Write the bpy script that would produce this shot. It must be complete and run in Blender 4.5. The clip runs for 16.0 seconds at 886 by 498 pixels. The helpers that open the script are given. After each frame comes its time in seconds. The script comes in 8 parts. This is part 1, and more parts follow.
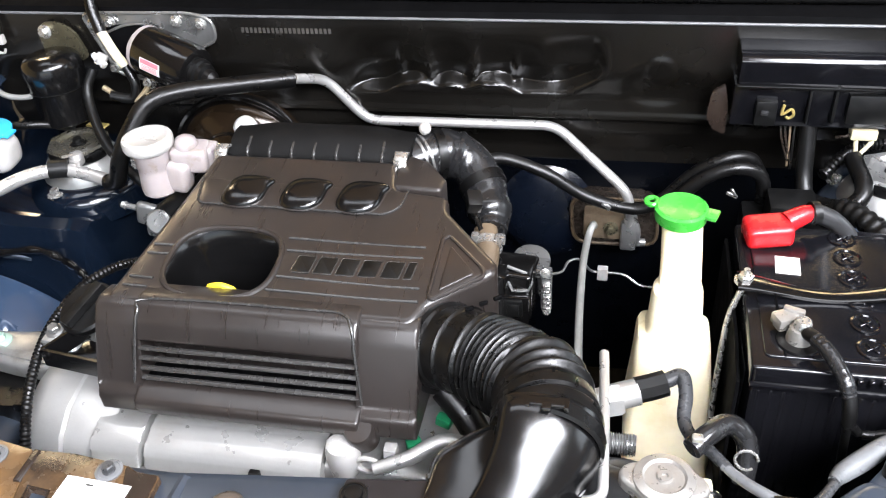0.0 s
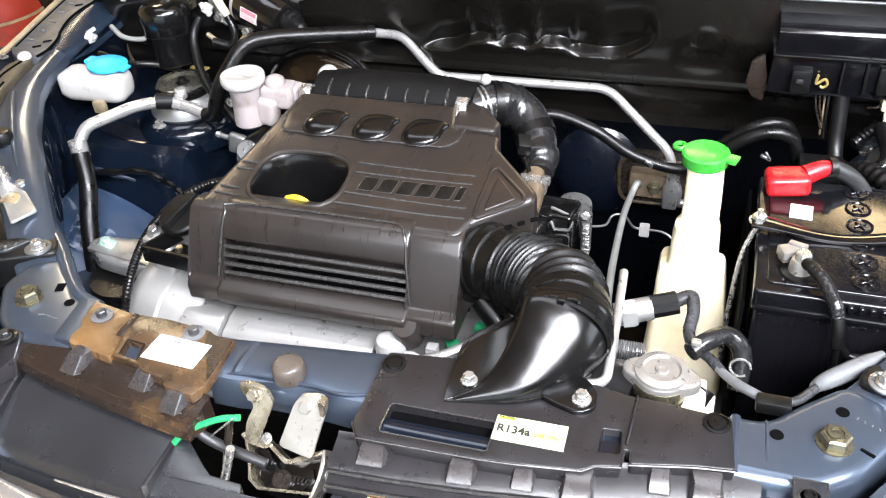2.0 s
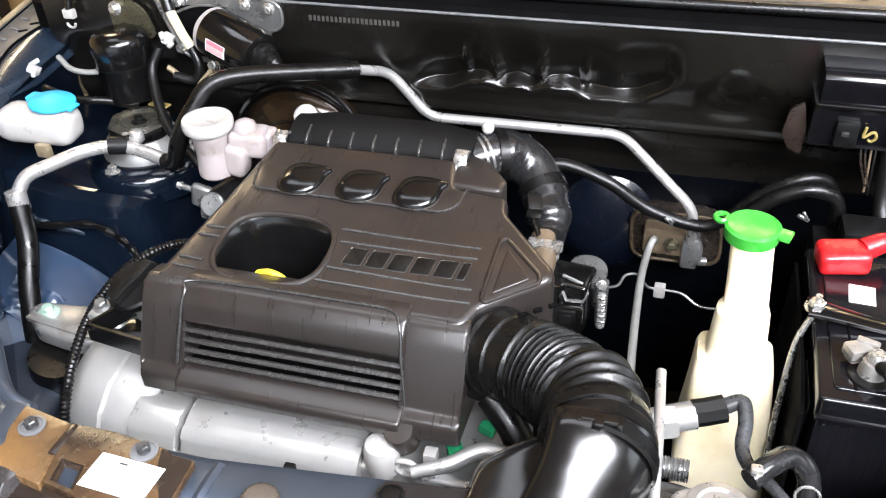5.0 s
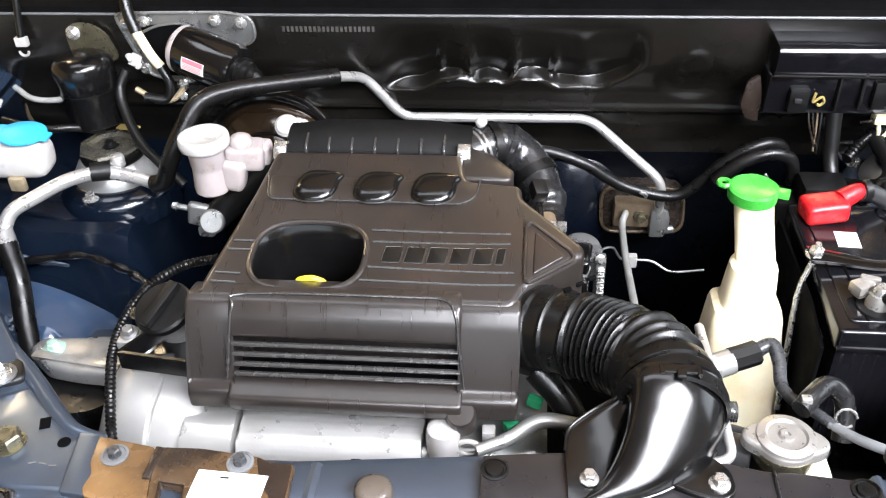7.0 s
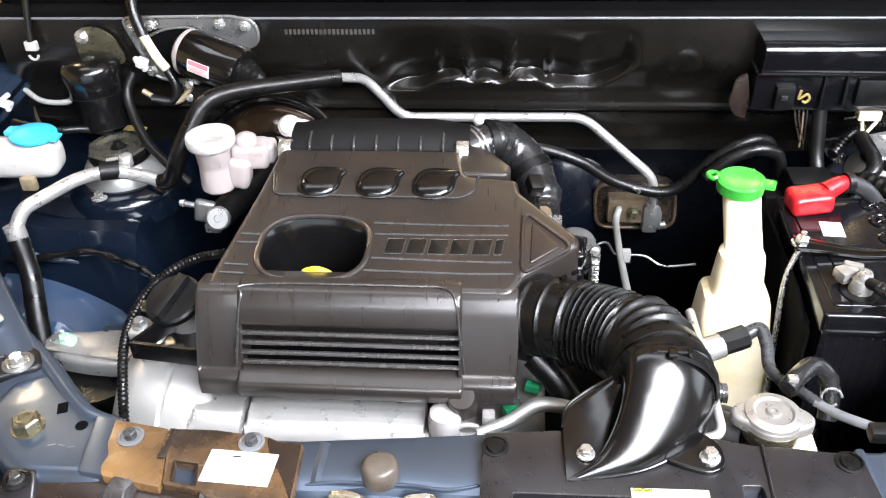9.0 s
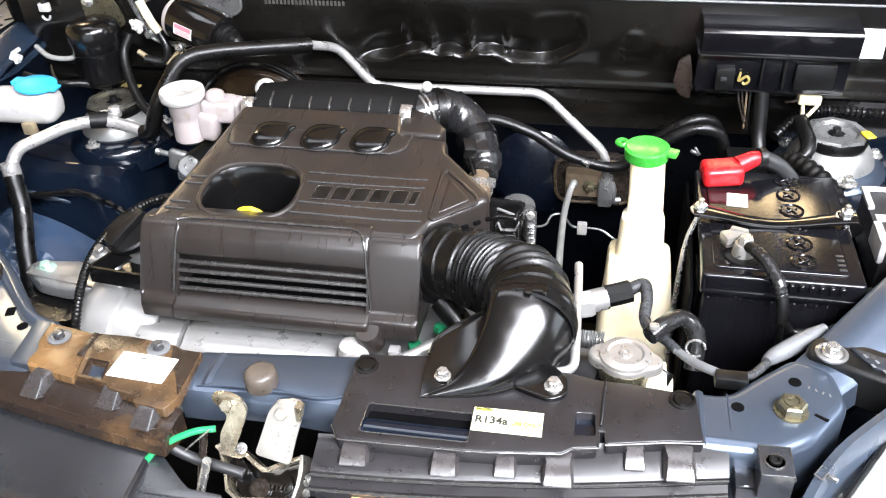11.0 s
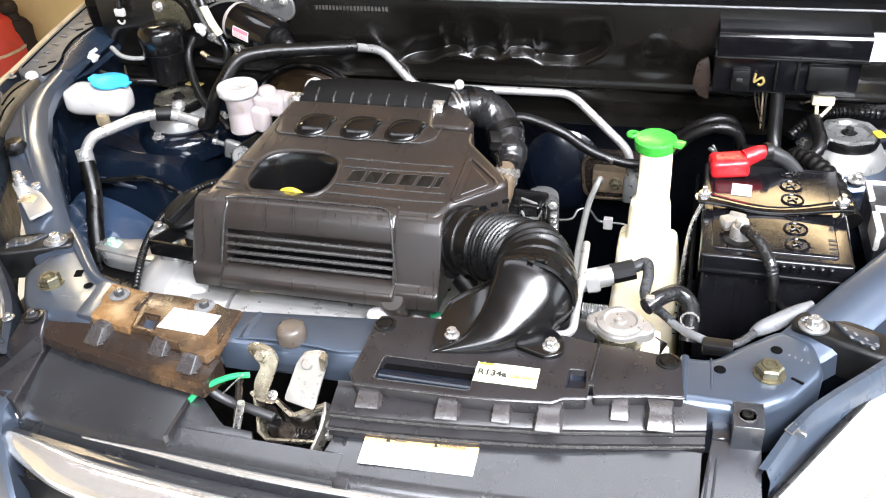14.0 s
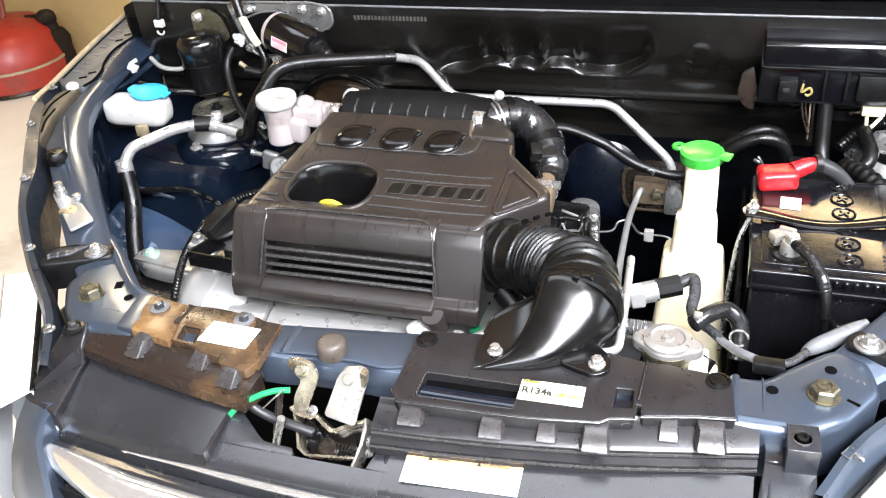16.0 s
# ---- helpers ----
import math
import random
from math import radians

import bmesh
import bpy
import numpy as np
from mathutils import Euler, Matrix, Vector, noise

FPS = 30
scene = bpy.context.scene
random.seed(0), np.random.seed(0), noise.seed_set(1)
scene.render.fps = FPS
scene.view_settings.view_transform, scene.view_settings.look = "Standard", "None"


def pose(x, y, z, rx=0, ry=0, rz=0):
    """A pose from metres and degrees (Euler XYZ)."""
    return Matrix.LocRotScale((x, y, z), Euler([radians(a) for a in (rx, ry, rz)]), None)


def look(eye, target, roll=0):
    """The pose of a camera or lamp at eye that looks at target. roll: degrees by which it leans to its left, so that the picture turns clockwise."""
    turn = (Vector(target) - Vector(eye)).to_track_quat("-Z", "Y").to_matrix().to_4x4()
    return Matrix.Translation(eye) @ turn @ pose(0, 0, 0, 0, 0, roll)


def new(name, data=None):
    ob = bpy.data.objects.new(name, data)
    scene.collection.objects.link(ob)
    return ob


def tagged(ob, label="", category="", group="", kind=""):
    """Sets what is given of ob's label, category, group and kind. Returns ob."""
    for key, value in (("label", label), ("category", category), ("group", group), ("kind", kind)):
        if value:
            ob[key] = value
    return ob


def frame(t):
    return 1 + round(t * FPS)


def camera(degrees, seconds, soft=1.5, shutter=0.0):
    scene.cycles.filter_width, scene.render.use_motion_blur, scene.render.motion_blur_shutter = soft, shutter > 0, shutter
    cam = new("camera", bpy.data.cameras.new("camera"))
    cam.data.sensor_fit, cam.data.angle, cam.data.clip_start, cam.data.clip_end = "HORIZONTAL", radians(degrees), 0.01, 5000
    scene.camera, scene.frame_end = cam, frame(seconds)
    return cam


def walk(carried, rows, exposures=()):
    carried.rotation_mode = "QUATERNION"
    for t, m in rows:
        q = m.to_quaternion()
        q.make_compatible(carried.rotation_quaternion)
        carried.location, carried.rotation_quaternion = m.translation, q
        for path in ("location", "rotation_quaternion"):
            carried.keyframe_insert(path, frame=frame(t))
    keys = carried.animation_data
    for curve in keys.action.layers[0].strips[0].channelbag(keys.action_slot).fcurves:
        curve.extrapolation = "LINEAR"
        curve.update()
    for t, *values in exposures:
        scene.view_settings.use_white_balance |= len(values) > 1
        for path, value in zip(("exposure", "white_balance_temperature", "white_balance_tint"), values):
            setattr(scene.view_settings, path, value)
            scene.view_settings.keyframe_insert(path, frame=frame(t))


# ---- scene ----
cam = camera(53.6, 16.0, soft=1.1)
METRES, EYE, TILT, LEAN, TURN = 1.25, 1.50, -36.5, 3.5, 11.0
ROWS = [
    (0.0, 0.0, 0.0, 0.0, -0.0, 0.0, -0.0),
    (0.5, 0.0377, -0.0166, -0.0244, 3.02, -0.06, -1.96),
    (1.0, 0.0544, -0.0215, -0.0247, 4.7, -0.07, -2.86),
    (1.5, 0.0498, -0.0395, -0.0421, 5.12, 0.04, -2.94),
    (2.0, 0.0317, -0.102, -0.0711, 4.91, -0.08, -4.02),
    (2.5, 0.0215, -0.1455, -0.0835, 3.68, 0.44, -4.61),
    (3.0, 0.017, -0.1606, -0.096, 2.97, 1.0, -4.97),
    (3.5, 0.0085, -0.1291, -0.0728, 3.41, 1.06, -5.07),
    (4.0, 0.0104, -0.0271, -0.0314, 3.79, 0.87, -5.08),
    (4.5, 0.0147, 0.0242, -0.005, 3.98, 0.42, -4.89),
    (7.0, -0.1527, -0.0117, -0.0175, -5.7, 0.56, 2.0),
    (7.5, -0.1588, -0.0187, -0.0162, -6.04, 0.76, 2.11),
    (8.0, -0.1656, -0.0264, -0.0252, -6.26, 0.89, 2.29),
    (8.5, -0.1637, -0.0345, -0.0304, -6.2, 1.03, 2.45),
    (9.0, -0.1608, -0.0404, -0.0337, -6.0, 1.14, 2.41),
    (9.5, -0.1445, -0.0442, -0.0449, -6.92, 0.92, 2.84),
    (12.0, 0.046, -0.1615, -0.1105, 3.35, 1.32, -3.19),
    (12.5, 0.0464, -0.1653, -0.1177, 3.64, 1.5, -3.2),
    (13.0, 0.0524, -0.1772, -0.1205, 2.61, 2.01, -2.52),
    (13.5, 0.0377, -0.1952, -0.1259, 2.88, 2.31, -2.46),
    (14.0, 0.0364, -0.196, -0.1292, 3.37, 2.39, -2.56),
    (14.5, 0.0399, -0.1995, -0.1311, 3.86, 2.48, -2.65),
    (15.0, 0.0457, -0.2022, -0.1329, 4.33, 2.6, -2.73),
    (15.5, 0.0425, -0.1973, -0.13, 4.8, 2.67, -2.82),
    (16.0, 0.0229, -0.1849, -0.1224, 5.24, 2.74, -2.92),
]
walk(cam, [(t, pose(0, 0, EYE, TILT, LEAN, TURN) @ pose(METRES * x, METRES * y, METRES * z, 90 + pitch, roll, yaw)) for t, x, y, z, yaw, pitch, roll in ROWS],
     exposures=[(0.0, -0.14), (1.5, -0.12), (2.5, -0.05), (3.2, -0.02), (4.0, -0.12), (4.7, -0.12), (7.0, -0.05), (9.5, 0.0), (12.0, 0.0), (16.0, 0.03)])
scene.cycles.max_bounces = 8

# ---- world, sun, lamps ----
world = bpy.data.worlds.new("daylight")
scene.world = world
world.use_nodes = True
wn = world.node_tree.nodes
sky = wn.new("ShaderNodeTexSky")
sky.sky_type, sky.sun_disc = "NISHITA", False
sky.sun_elevation, sky.sun_rotation = radians(42), radians(200)
wn["Background"].inputs[1].default_value = 0.12
world.node_tree.links.new(sky.outputs[0], wn["Background"].inputs[0])


def area_lamp(name, at, target, sx, sy, watts, color):
    data = bpy.data.lights.new(name, "AREA")
    data.shape, data.size, data.size_y, data.energy, data.color = "RECTANGLE", sx, sy, watts, color
    lamp = new(name, data)
    lamp.matrix_world = look(at, target)
    return lamp


# Assumed daylight from an unseen opening; lifts the front-facing parts.
area_lamp("assumed_front_daylight", (-0.2, -4.4, 1.5), (-0.2, 0.5, 1.0), 4.2, 2.3, 46, (0.74, 0.87, 1.0))
area_lamp("unseen_overhead_lamp", (0.98, -0.60, 2.74), (0.25, 0.1, 0.9), 2.3, 1.1, 500, (0.90, 0.92, 1.0))
# Added to brighten the slam panel and grille slats.
area_lamp("unseen_overhead_lamp", (0.3, -2.3, 2.74), (0.2, -1.6, 0.9), 2.6, 0.7, 150, (0.89, 0.92, 1.0))
# Added overhead so the slam panel has something bright to reflect.
area_lamp("unseen_overhead_lamp", (-0.2, 0.80, 2.80), (-0.2, 0.75, 0.9), 2.8, 0.7, 34, (0.88, 0.92, 1.0))
# Assumed lamp, unseen; set where the battery lid mirrors it gold.
area_lamp("assumed_warm_lamp", (0.55, 3.6, 2.42), (0.1, 0.8, 1.0), 1.5, 0.35, 30, (1.0, 0.74, 0.42))
# Bluish fill added for the right corner; the wall there is solid.
area_lamp("added_side_fill", (3.3, 1.3, 1.75), (0.2, 0.5, 0.9), 2.2, 1.2, 46, (0.80, 0.90, 1.0))
# Unseen warm fill, added to brighten the cream wall.
area_lamp("wall_fill", (-2.2, 2.4, 2.5), (-1.6, 1.6, 0.9), 0.3, 0.3, 14, (1.0, 0.78, 0.50))


# ---- materials ----
def material(name, col, rough=0.5, metal=0.0, coat=0.0, var=0.18, scale=25.0, bump=0.0, bscale=500.0, rvar=0.12,
             streak=False, stain=None, stain_amt=0.5, stain_scale=6.0, sub=0.0, trans=0.0, spec=0.5, wear=None, wear_at=0.64):
    m = bpy.data.materials.new(name)
    m.use_nodes = True
    nt, nd = m.node_tree, m.node_tree.nodes
    b = nd["Principled BSDF"]
    link = nt.links.new
    tc = nd.new("ShaderNodeTexCoord")

    def noise_node(s, detail=4.0, rough_=0.55):
        n = nd.new("ShaderNodeTexNoise")
        n.inputs["Scale"].default_value, n.inputs["Detail"].default_value, n.inputs["Roughness"].default_value = s, detail, rough_
        link(tc.outputs["Object"], n.inputs["Vector"])
        return n

    def ramp(src, a, c):
        r = nd.new("ShaderNodeMapRange")
        r.inputs["From Min"].default_value, r.inputs["From Max"].default_value = a, c
        link(src, r.inputs["Value"])
        return r.outputs[0]

    def mix(fac, a, c):
        x = nd.new("ShaderNodeMix")
        x.data_type = "RGBA"
        for s, v in (("A", a), ("B", c)):
            sock = [i for i in x.inputs if i.name == s and i.type == "RGBA"][0]
            if isinstance(v, tuple):
                sock.default_value = (*v, 1)
            else:
                link(v, sock)
        if isinstance(fac, float):
            x.inputs[0].default_value = fac
        else:
            link(fac, x.inputs[0])
        return [o for o in x.outputs if o.type == "RGBA"][0]

    big, fine = noise_node(scale), noise_node(scale * 9, 3.0)
    lo, hi = tuple(c * (1 - var) for c in col), tuple(min(1, c * (1 + var)) for c in col)
    color = mix(ramp(big.outputs[0], 0.3, 0.7), lo, hi)
    color = mix(ramp(fine.outputs[0], 0.45, 0.95), color, tuple(min(1, c * (1 + 0.7 * var)) for c in col))
    if stain:
        sn = noise_node(stain_scale, 6.0, 0.65)
        color = mix(ramp(sn.outputs[0], 0.62 - 0.25 * stain_amt, 0.8 - 0.12 * stain_amt), color, stain)
    if wear:
        wn_ = noise_node(220, 2.0)
        color = mix(ramp(wn_.outputs[0], wear_at, wear_at + 0.06), color, wear)
    link(color, b.inputs["Base Color"])
    rr = nd.new("ShaderNodeMapRange")
    rr.inputs["From Min"].default_value, rr.inputs["From Max"].default_value = 0.3, 0.7
    rr.inputs["To Min"].default_value, rr.inputs["To Max"].default_value = max(0.02, rough - rvar), min(1, rough + rvar)
    rn = noise_node(scale * 2.3, 5.0)
    if streak:
        sc = nd.new("ShaderNodeMapping")
        sc.inputs["Scale"].default_value = (9.0, 0.5, 0.5)
        link(tc.outputs["Object"], sc.inputs["Vector"])
        link(sc.outputs[0], rn.inputs["Vector"])
        rn.inputs["Scale"].default_value = 24.0
    link(rn.outputs[0], rr.inputs["Value"])
    link(rr.outputs[0], b.inputs["Roughness"])
    b.inputs["Metallic"].default_value = metal
    b.inputs["Coat Weight"].default_value = coat
    b.inputs["Coat Roughness"].default_value = 0.08
    b.inputs["Specular IOR Level"].default_value = spec
    b.inputs["Transmission Weight"].default_value = trans
    if sub:
        b.inputs["Subsurface Weight"].default_value, b.inputs["Subsurface Scale"].default_value = sub, 0.01
        b.inputs["Subsurface Radius"].default_value = (1.0, 0.8, 0.5)
    if bump:
        bn = noise_node(bscale, 2.0)
        bp = nd.new("ShaderNodeBump")
        bp.inputs["Strength"].default_value, bp.inputs["Distance"].default_value = bump, 0.0006
        link(bn.outputs[0], bp.inputs["Height"])
        link(bp.outputs[0], b.inputs["Normal"])
    return m


M_COVER = material("moulded_plastic", (0.0166, 0.0135, 0.0122), 0.33, bump=0.02, bscale=1500, var=0.22, scale=9, rvar=0.075, streak=True, spec=0.6, stain=(0.029, 0.0195, 0.0145), stain_amt=0.35, stain_scale=5)
M_FLAT = material("flat_black_plastic", (0.0026, 0.0025, 0.0025), 0.58, var=0.3, scale=20, spec=0.18, bump=0.06, bscale=900)
M_PANEL = material("textured_panel_plastic", (0.0115, 0.0108, 0.0120), 0.30, bump=0.16, bscale=1500, var=0.25, scale=30, rvar=0.04, spec=0.5)
M_SHEEN = material("polished_black_plastic", (0.020, 0.0215, 0.025), 0.20, var=0.2, scale=14, rvar=0.04, spec=0.8)
# Lighter copy of the panel plastic; bright boss faces are in the colour.
M_BOSS = material("lit_boss_plastic", (0.030, 0.027, 0.027), 0.27, bump=0.08, bscale=1400, var=0.15, scale=30, rvar=0.04, spec=0.9)
# Tan stain is dust plus a warm reflection put into the colour.
M_TAN = material("dust_and_reflection_plastic", (0.030, 0.019, 0.0125), 0.28, bump=0.04, bscale=1400, stain=(0.185, 0.101, 0.038), stain_amt=1.0, stain_scale=6, var=0.2, rvar=0.04, spec=0.55)
M_TANB = material("worn_dust_and_reflection_plastic", (0.019, 0.013, 0.010), 0.27, bump=0.04, bscale=1400, stain=(0.13, 0.073, 0.031), stain_amt=0.75, stain_scale=9, var=0.2, rvar=0.04, spec=0.55)
M_GLOSS = material("gloss_black_plastic", (0.0035, 0.0033, 0.0033), 0.15, coat=0.3, var=0.3, rvar=0.04, bump=0.05, bscale=140)
M_RUBBER = material("black_rubber", (0.0030, 0.0029, 0.0029), 0.33, var=0.3, bump=0.08, bscale=700, spec=0.32)
M_MATT = material("matt_black", (0.0030, 0.0030, 0.0030), 0.40, var=0.3, bump=0.2, spec=0.35)
# Near-black for seals and dark parts; also puts cavity shade into colour.
M_DEEP = material("shade_and_seal_black", (0.0014, 0.0014, 0.0016), 0.8, var=0.4, spec=0.05)
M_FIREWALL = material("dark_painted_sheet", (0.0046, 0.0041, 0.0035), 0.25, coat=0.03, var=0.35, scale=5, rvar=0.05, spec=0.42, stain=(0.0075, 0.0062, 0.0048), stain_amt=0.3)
M_BODY = material("slate_blue_paint", (0.080, 0.102, 0.140), 0.31, metal=0.72, coat=0.22, var=0.08, scale=9, rvar=0.01, stain=(0.070, 0.076, 0.086), stain_amt=0.10, stain_scale=6)
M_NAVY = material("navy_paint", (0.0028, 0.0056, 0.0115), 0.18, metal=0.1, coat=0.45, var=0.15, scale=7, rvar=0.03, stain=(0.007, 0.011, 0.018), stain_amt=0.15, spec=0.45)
M_MIDBLUE = material("clean_blue_paint", (0.024, 0.044, 0.082), 0.20, metal=0.2, coat=0.7, var=0.12, scale=7, rvar=0.03, stain=(0.04, 0.055, 0.08), stain_amt=0.15)
M_FLANGE = material("dusty_dark_sheet", (0.013, 0.016, 0.021), 0.36, var=0.3, scale=18, stain=(0.060, 0.056, 0.050), stain_amt=0.14, stain_scale=14, bump=0.3)
M_ALU = material("brushed_aluminium", (0.50, 0.49, 0.475), 0.34, metal=0.7, var=0.08, bump=0.15, bscale=300)
M_CAST = material("cast_aluminium", (0.44, 0.44, 0.43), 0.36, metal=0.75, var=0.10, scale=18, stain=(0.27, 0.25, 0.22), stain_amt=0.25, stain_scale=14, bump=0.25, bscale=420)
M_STEEL = material("zinc_steel", (0.46, 0.45, 0.43), 0.28, metal=0.8, var=0.1, scale=60)
M_GOLD = material("yellow_zinc_steel", (0.135, 0.122, 0.080), 0.32, metal=0.75, var=0.25, scale=50, stain=(0.07, 0.055, 0.04), stain_amt=0.4, stain_scale=40)
M_CHROME = material("chrome", (0.88, 0.86, 0.82), 0.17, metal=0.86, var=0.04, rvar=0.04)
M_WHITE = material("white_plastic", (0.37, 0.36, 0.345), 0.34, var=0.06, sub=0.08, stain=(0.30, 0.28, 0.26), stain_amt=0.2, stain_scale=30)
M_MILK = material("milky_plastic", (0.70, 0.63, 0.45), 0.36, var=0.06, scale=12, sub=0.3, stain=(0.58, 0.47, 0.24), stain_amt=0.28, stain_scale=9)
M_PINKW = material("aged_white_plastic", (0.285, 0.250, 0.245), 0.34, var=0.1, sub=0.2, stain=(0.20, 0.15, 0.12), stain_amt=0.22, stain_scale=30)
M_GREEN = material("green_plastic", (0.032, 0.28, 0.030), 0.30, var=0.1)
M_RED = material("red_plastic", (0.44, 0.010, 0.014), 0.28, var=0.1, sub=0.05)
M_BLUE = material("sky_blue_plastic", (0.030, 0.36, 0.72), 0.4, var=0.08)
M_YELLOW = material("yellow_plastic", (0.80, 0.60, 0.03), 0.4, var=0.06)
M_YDULL = material("tarnished_gold_paint", (0.34, 0.26, 0.09), 0.4, metal=0.4, var=0.2)
M_BATT = material("battery_case", (0.004, 0.004, 0.005), 0.14, var=0.3, scale=20, bump=0.03, bscale=500, rvar=0.03)
M_PAPER = material("white_label", (0.62, 0.62, 0.60), 0.4, var=0.04)
M_LABELY = material("pale_yellow_label", (0.52, 0.53, 0.36), 0.4, var=0.04)
M_PINK = material("pink_label_print", (0.62, 0.14, 0.18), 0.5, var=0.05)
M_ORANGE = material("orange_label_print", (0.85, 0.48, 0.14), 0.5, var=0.05)
M_INK = material("black_ink", (0.02, 0.02, 0.018), 0.5, var=0.1)
M_INKG = material("yellow_green_ink", (0.50, 0.52, 0.05), 0.5, var=0.1)
M_STAMP = material("worn_stamp_paint", (0.036, 0.033, 0.030), 0.5, var=0.3)
M_TAPE = material("grey_loom_tape", (0.030, 0.031, 0.033), 0.30, var=0.35, scale=60, bump=0.5, bscale=200)
M_GREY = material("grey_rubber", (0.018, 0.018, 0.019), 0.42, var=0.25)
M_BROWNHOSE = material("brown_hose", (0.10, 0.072, 0.045), 0.45, var=0.25)
M_WIREW = material("ivory_wire", (0.44, 0.40, 0.27), 0.45, var=0.12)
# Near-black copy of the navy paint; bulkhead shade is in the colour.
M_NAVYSHADE = material("shaded_navy_sheet", (0.0008, 0.0011, 0.0019), 0.30, coat=0.0, var=0.3, scale=6, rvar=0.08, spec=0.12)
M_VALVE = material("tarnished_brass", (0.42, 0.34, 0.22), 0.38, metal=0.6, var=0.3, scale=45, stain=(0.20, 0.15, 0.10), stain_amt=0.4, stain_scale=40)
M_RIM = material("rusty_grommet", (0.022, 0.017, 0.0135), 0.26, metal=0.3, var=0.5, scale=60)
M_ELBOW = material("grey_black_rubber", (0.010, 0.010, 0.0105), 0.24, var=0.25, scale=20, bump=0.05)
M_SCOOP = material("satin_black_plastic", (0.0034, 0.0033, 0.0034), 0.19, var=0.3, rvar=0.03, bump=0.02, bscale=260, scale=30, spec=0.5)
M_LTGREY = material("pale_grey_rubber", (0.20, 0.20, 0.19), 0.45, var=0.2, scale=30)
M_CAPZ = material("worn_cap_steel", (0.32, 0.305, 0.285), 0.34, metal=0.65, var=0.14, scale=40, stain=(0.24, 0.18, 0.13), stain_amt=0.3, stain_scale=35)
M_ZINC = material("yellow_passivated_zinc", (0.40, 0.355, 0.265), 0.28, metal=0.8, var=0.3, scale=40, stain=(0.16, 0.11, 0.06), stain_amt=0.4, stain_scale=45)
M_ZPLATE = material("dulled_zinc_plate", (0.35, 0.33, 0.295), 0.34, metal=0.6, var=0.15, scale=30, stain=(0.24, 0.17, 0.10), stain_amt=0.4, stain_scale=30)
# Lighter copy of the cast aluminium; front brightness is in the colour.
M_HEAD = material("lit_cast_aluminium", (0.50, 0.495, 0.48), 0.36, metal=0.6, var=0.06, scale=14, stain=(0.45, 0.43, 0.39), stain_amt=0.15, stain_scale=12, bump=0.2, bscale=420)
# Lighter than the cover plastic: edge glints are put into this colour.
M_SLAT = material("glint_edge_plastic", (0.026, 0.025, 0.024), 0.26, var=0.10, scale=40, spec=0.7, rvar=0.04)
M_SLAM = material("smooth_panel_plastic", (0.0160, 0.0168, 0.0188), 0.26, var=0.2, scale=12, rvar=0.03, spec=0.9, bump=0.02, bscale=500)
M_LEMON = material("olive_yellow_ink", (0.30, 0.28, 0.02), 0.5, var=0.1)
M_CABLE = material("mid_green_sheath", (0.012, 0.26, 0.085), 0.32, var=0.12)
M_TEAL = material("dark_green_plastic", (0.012, 0.17, 0.07), 0.35, var=0.1)
# Brown in the black enamel stands in for its amber reflection.
M_BOOST = material("black_enamel_brown_sheen", (0.018, 0.0115, 0.0068), 0.14, metal=0.4, var=0.3, spec=0.5, rvar=0.04)
M_STEP = material("brown_black_plastic", (0.0165, 0.0112, 0.0088), 0.26, bump=0.05, bscale=1400, stain=(0.11, 0.062, 0.027), stain_amt=0.34, stain_scale=7, var=0.25, rvar=0.04, spec=0.55)
M_SLEEVE = material("grey_plastic_sleeve", (0.105, 0.108, 0.112), 0.36, var=0.25, scale=40, bump=0.2, bscale=200)
M_TRIM = material("lit_and_worn_tan", (0.30, 0.235, 0.145), 0.4, var=0.3, scale=30)
M_LENS = material("glare_white_lens", (0.90, 0.90, 0.90), 0.10, coat=0.6, var=0.03)
M_WALL = material("cream_plaster", (0.44, 0.32, 0.14), 0.8, var=0.12, scale=2.2, bump=0.6, bscale=60, stain=(0.34, 0.23, 0.09), stain_amt=0.3, stain_scale=1.5)
M_BRICKW = material("darkened_brown_wall", (0.13, 0.095, 0.06), 0.85, var=0.2, scale=2.2, bump=0.6, bscale=60, stain=(0.09, 0.06, 0.035), stain_amt=0.3, stain_scale=1.5)
M_CEIL = material("brown_reflected_ceiling", (0.10, 0.059, 0.023), 0.85, var=0.15, scale=2)
M_FLOOR = material("pale_floor_tile", (0.80, 0.76, 0.68), 0.42, var=0.07, scale=3, stain=(0.48, 0.42, 0.32), stain_amt=0.25, stain_scale=2)
M_LINING = material("tan_reflection_lining", (0.19, 0.108, 0.037), 0.9, var=0.25, scale=8, bump=0.8, bscale=200)
M_REDTANK = material("red_enamel", (0.32, 0.026, 0.015), 0.38, var=0.2, scale=6, stain=(0.12, 0.035, 0.02), stain_amt=0.35, stain_scale=7)
M_POLE = material("brown_red_enamel", (0.16, 0.03, 0.02), 0.4, var=0.2, scale=12)
M_IRON = material("blackened_iron", (0.014, 0.009, 0.006), 0.75, spec=0.15, var=0.4, scale=14, bump=0.3, bscale=90, stain=(0.06, 0.045, 0.03), stain_amt=0.25, stain_scale=9)
M_GUTTER = material("dusty_slate_sheet", (0.046, 0.049, 0.056), 0.42, var=0.25, scale=22, stain=(0.115, 0.095, 0.068), stain_amt=0.35, stain_scale=16, bump=0.2)
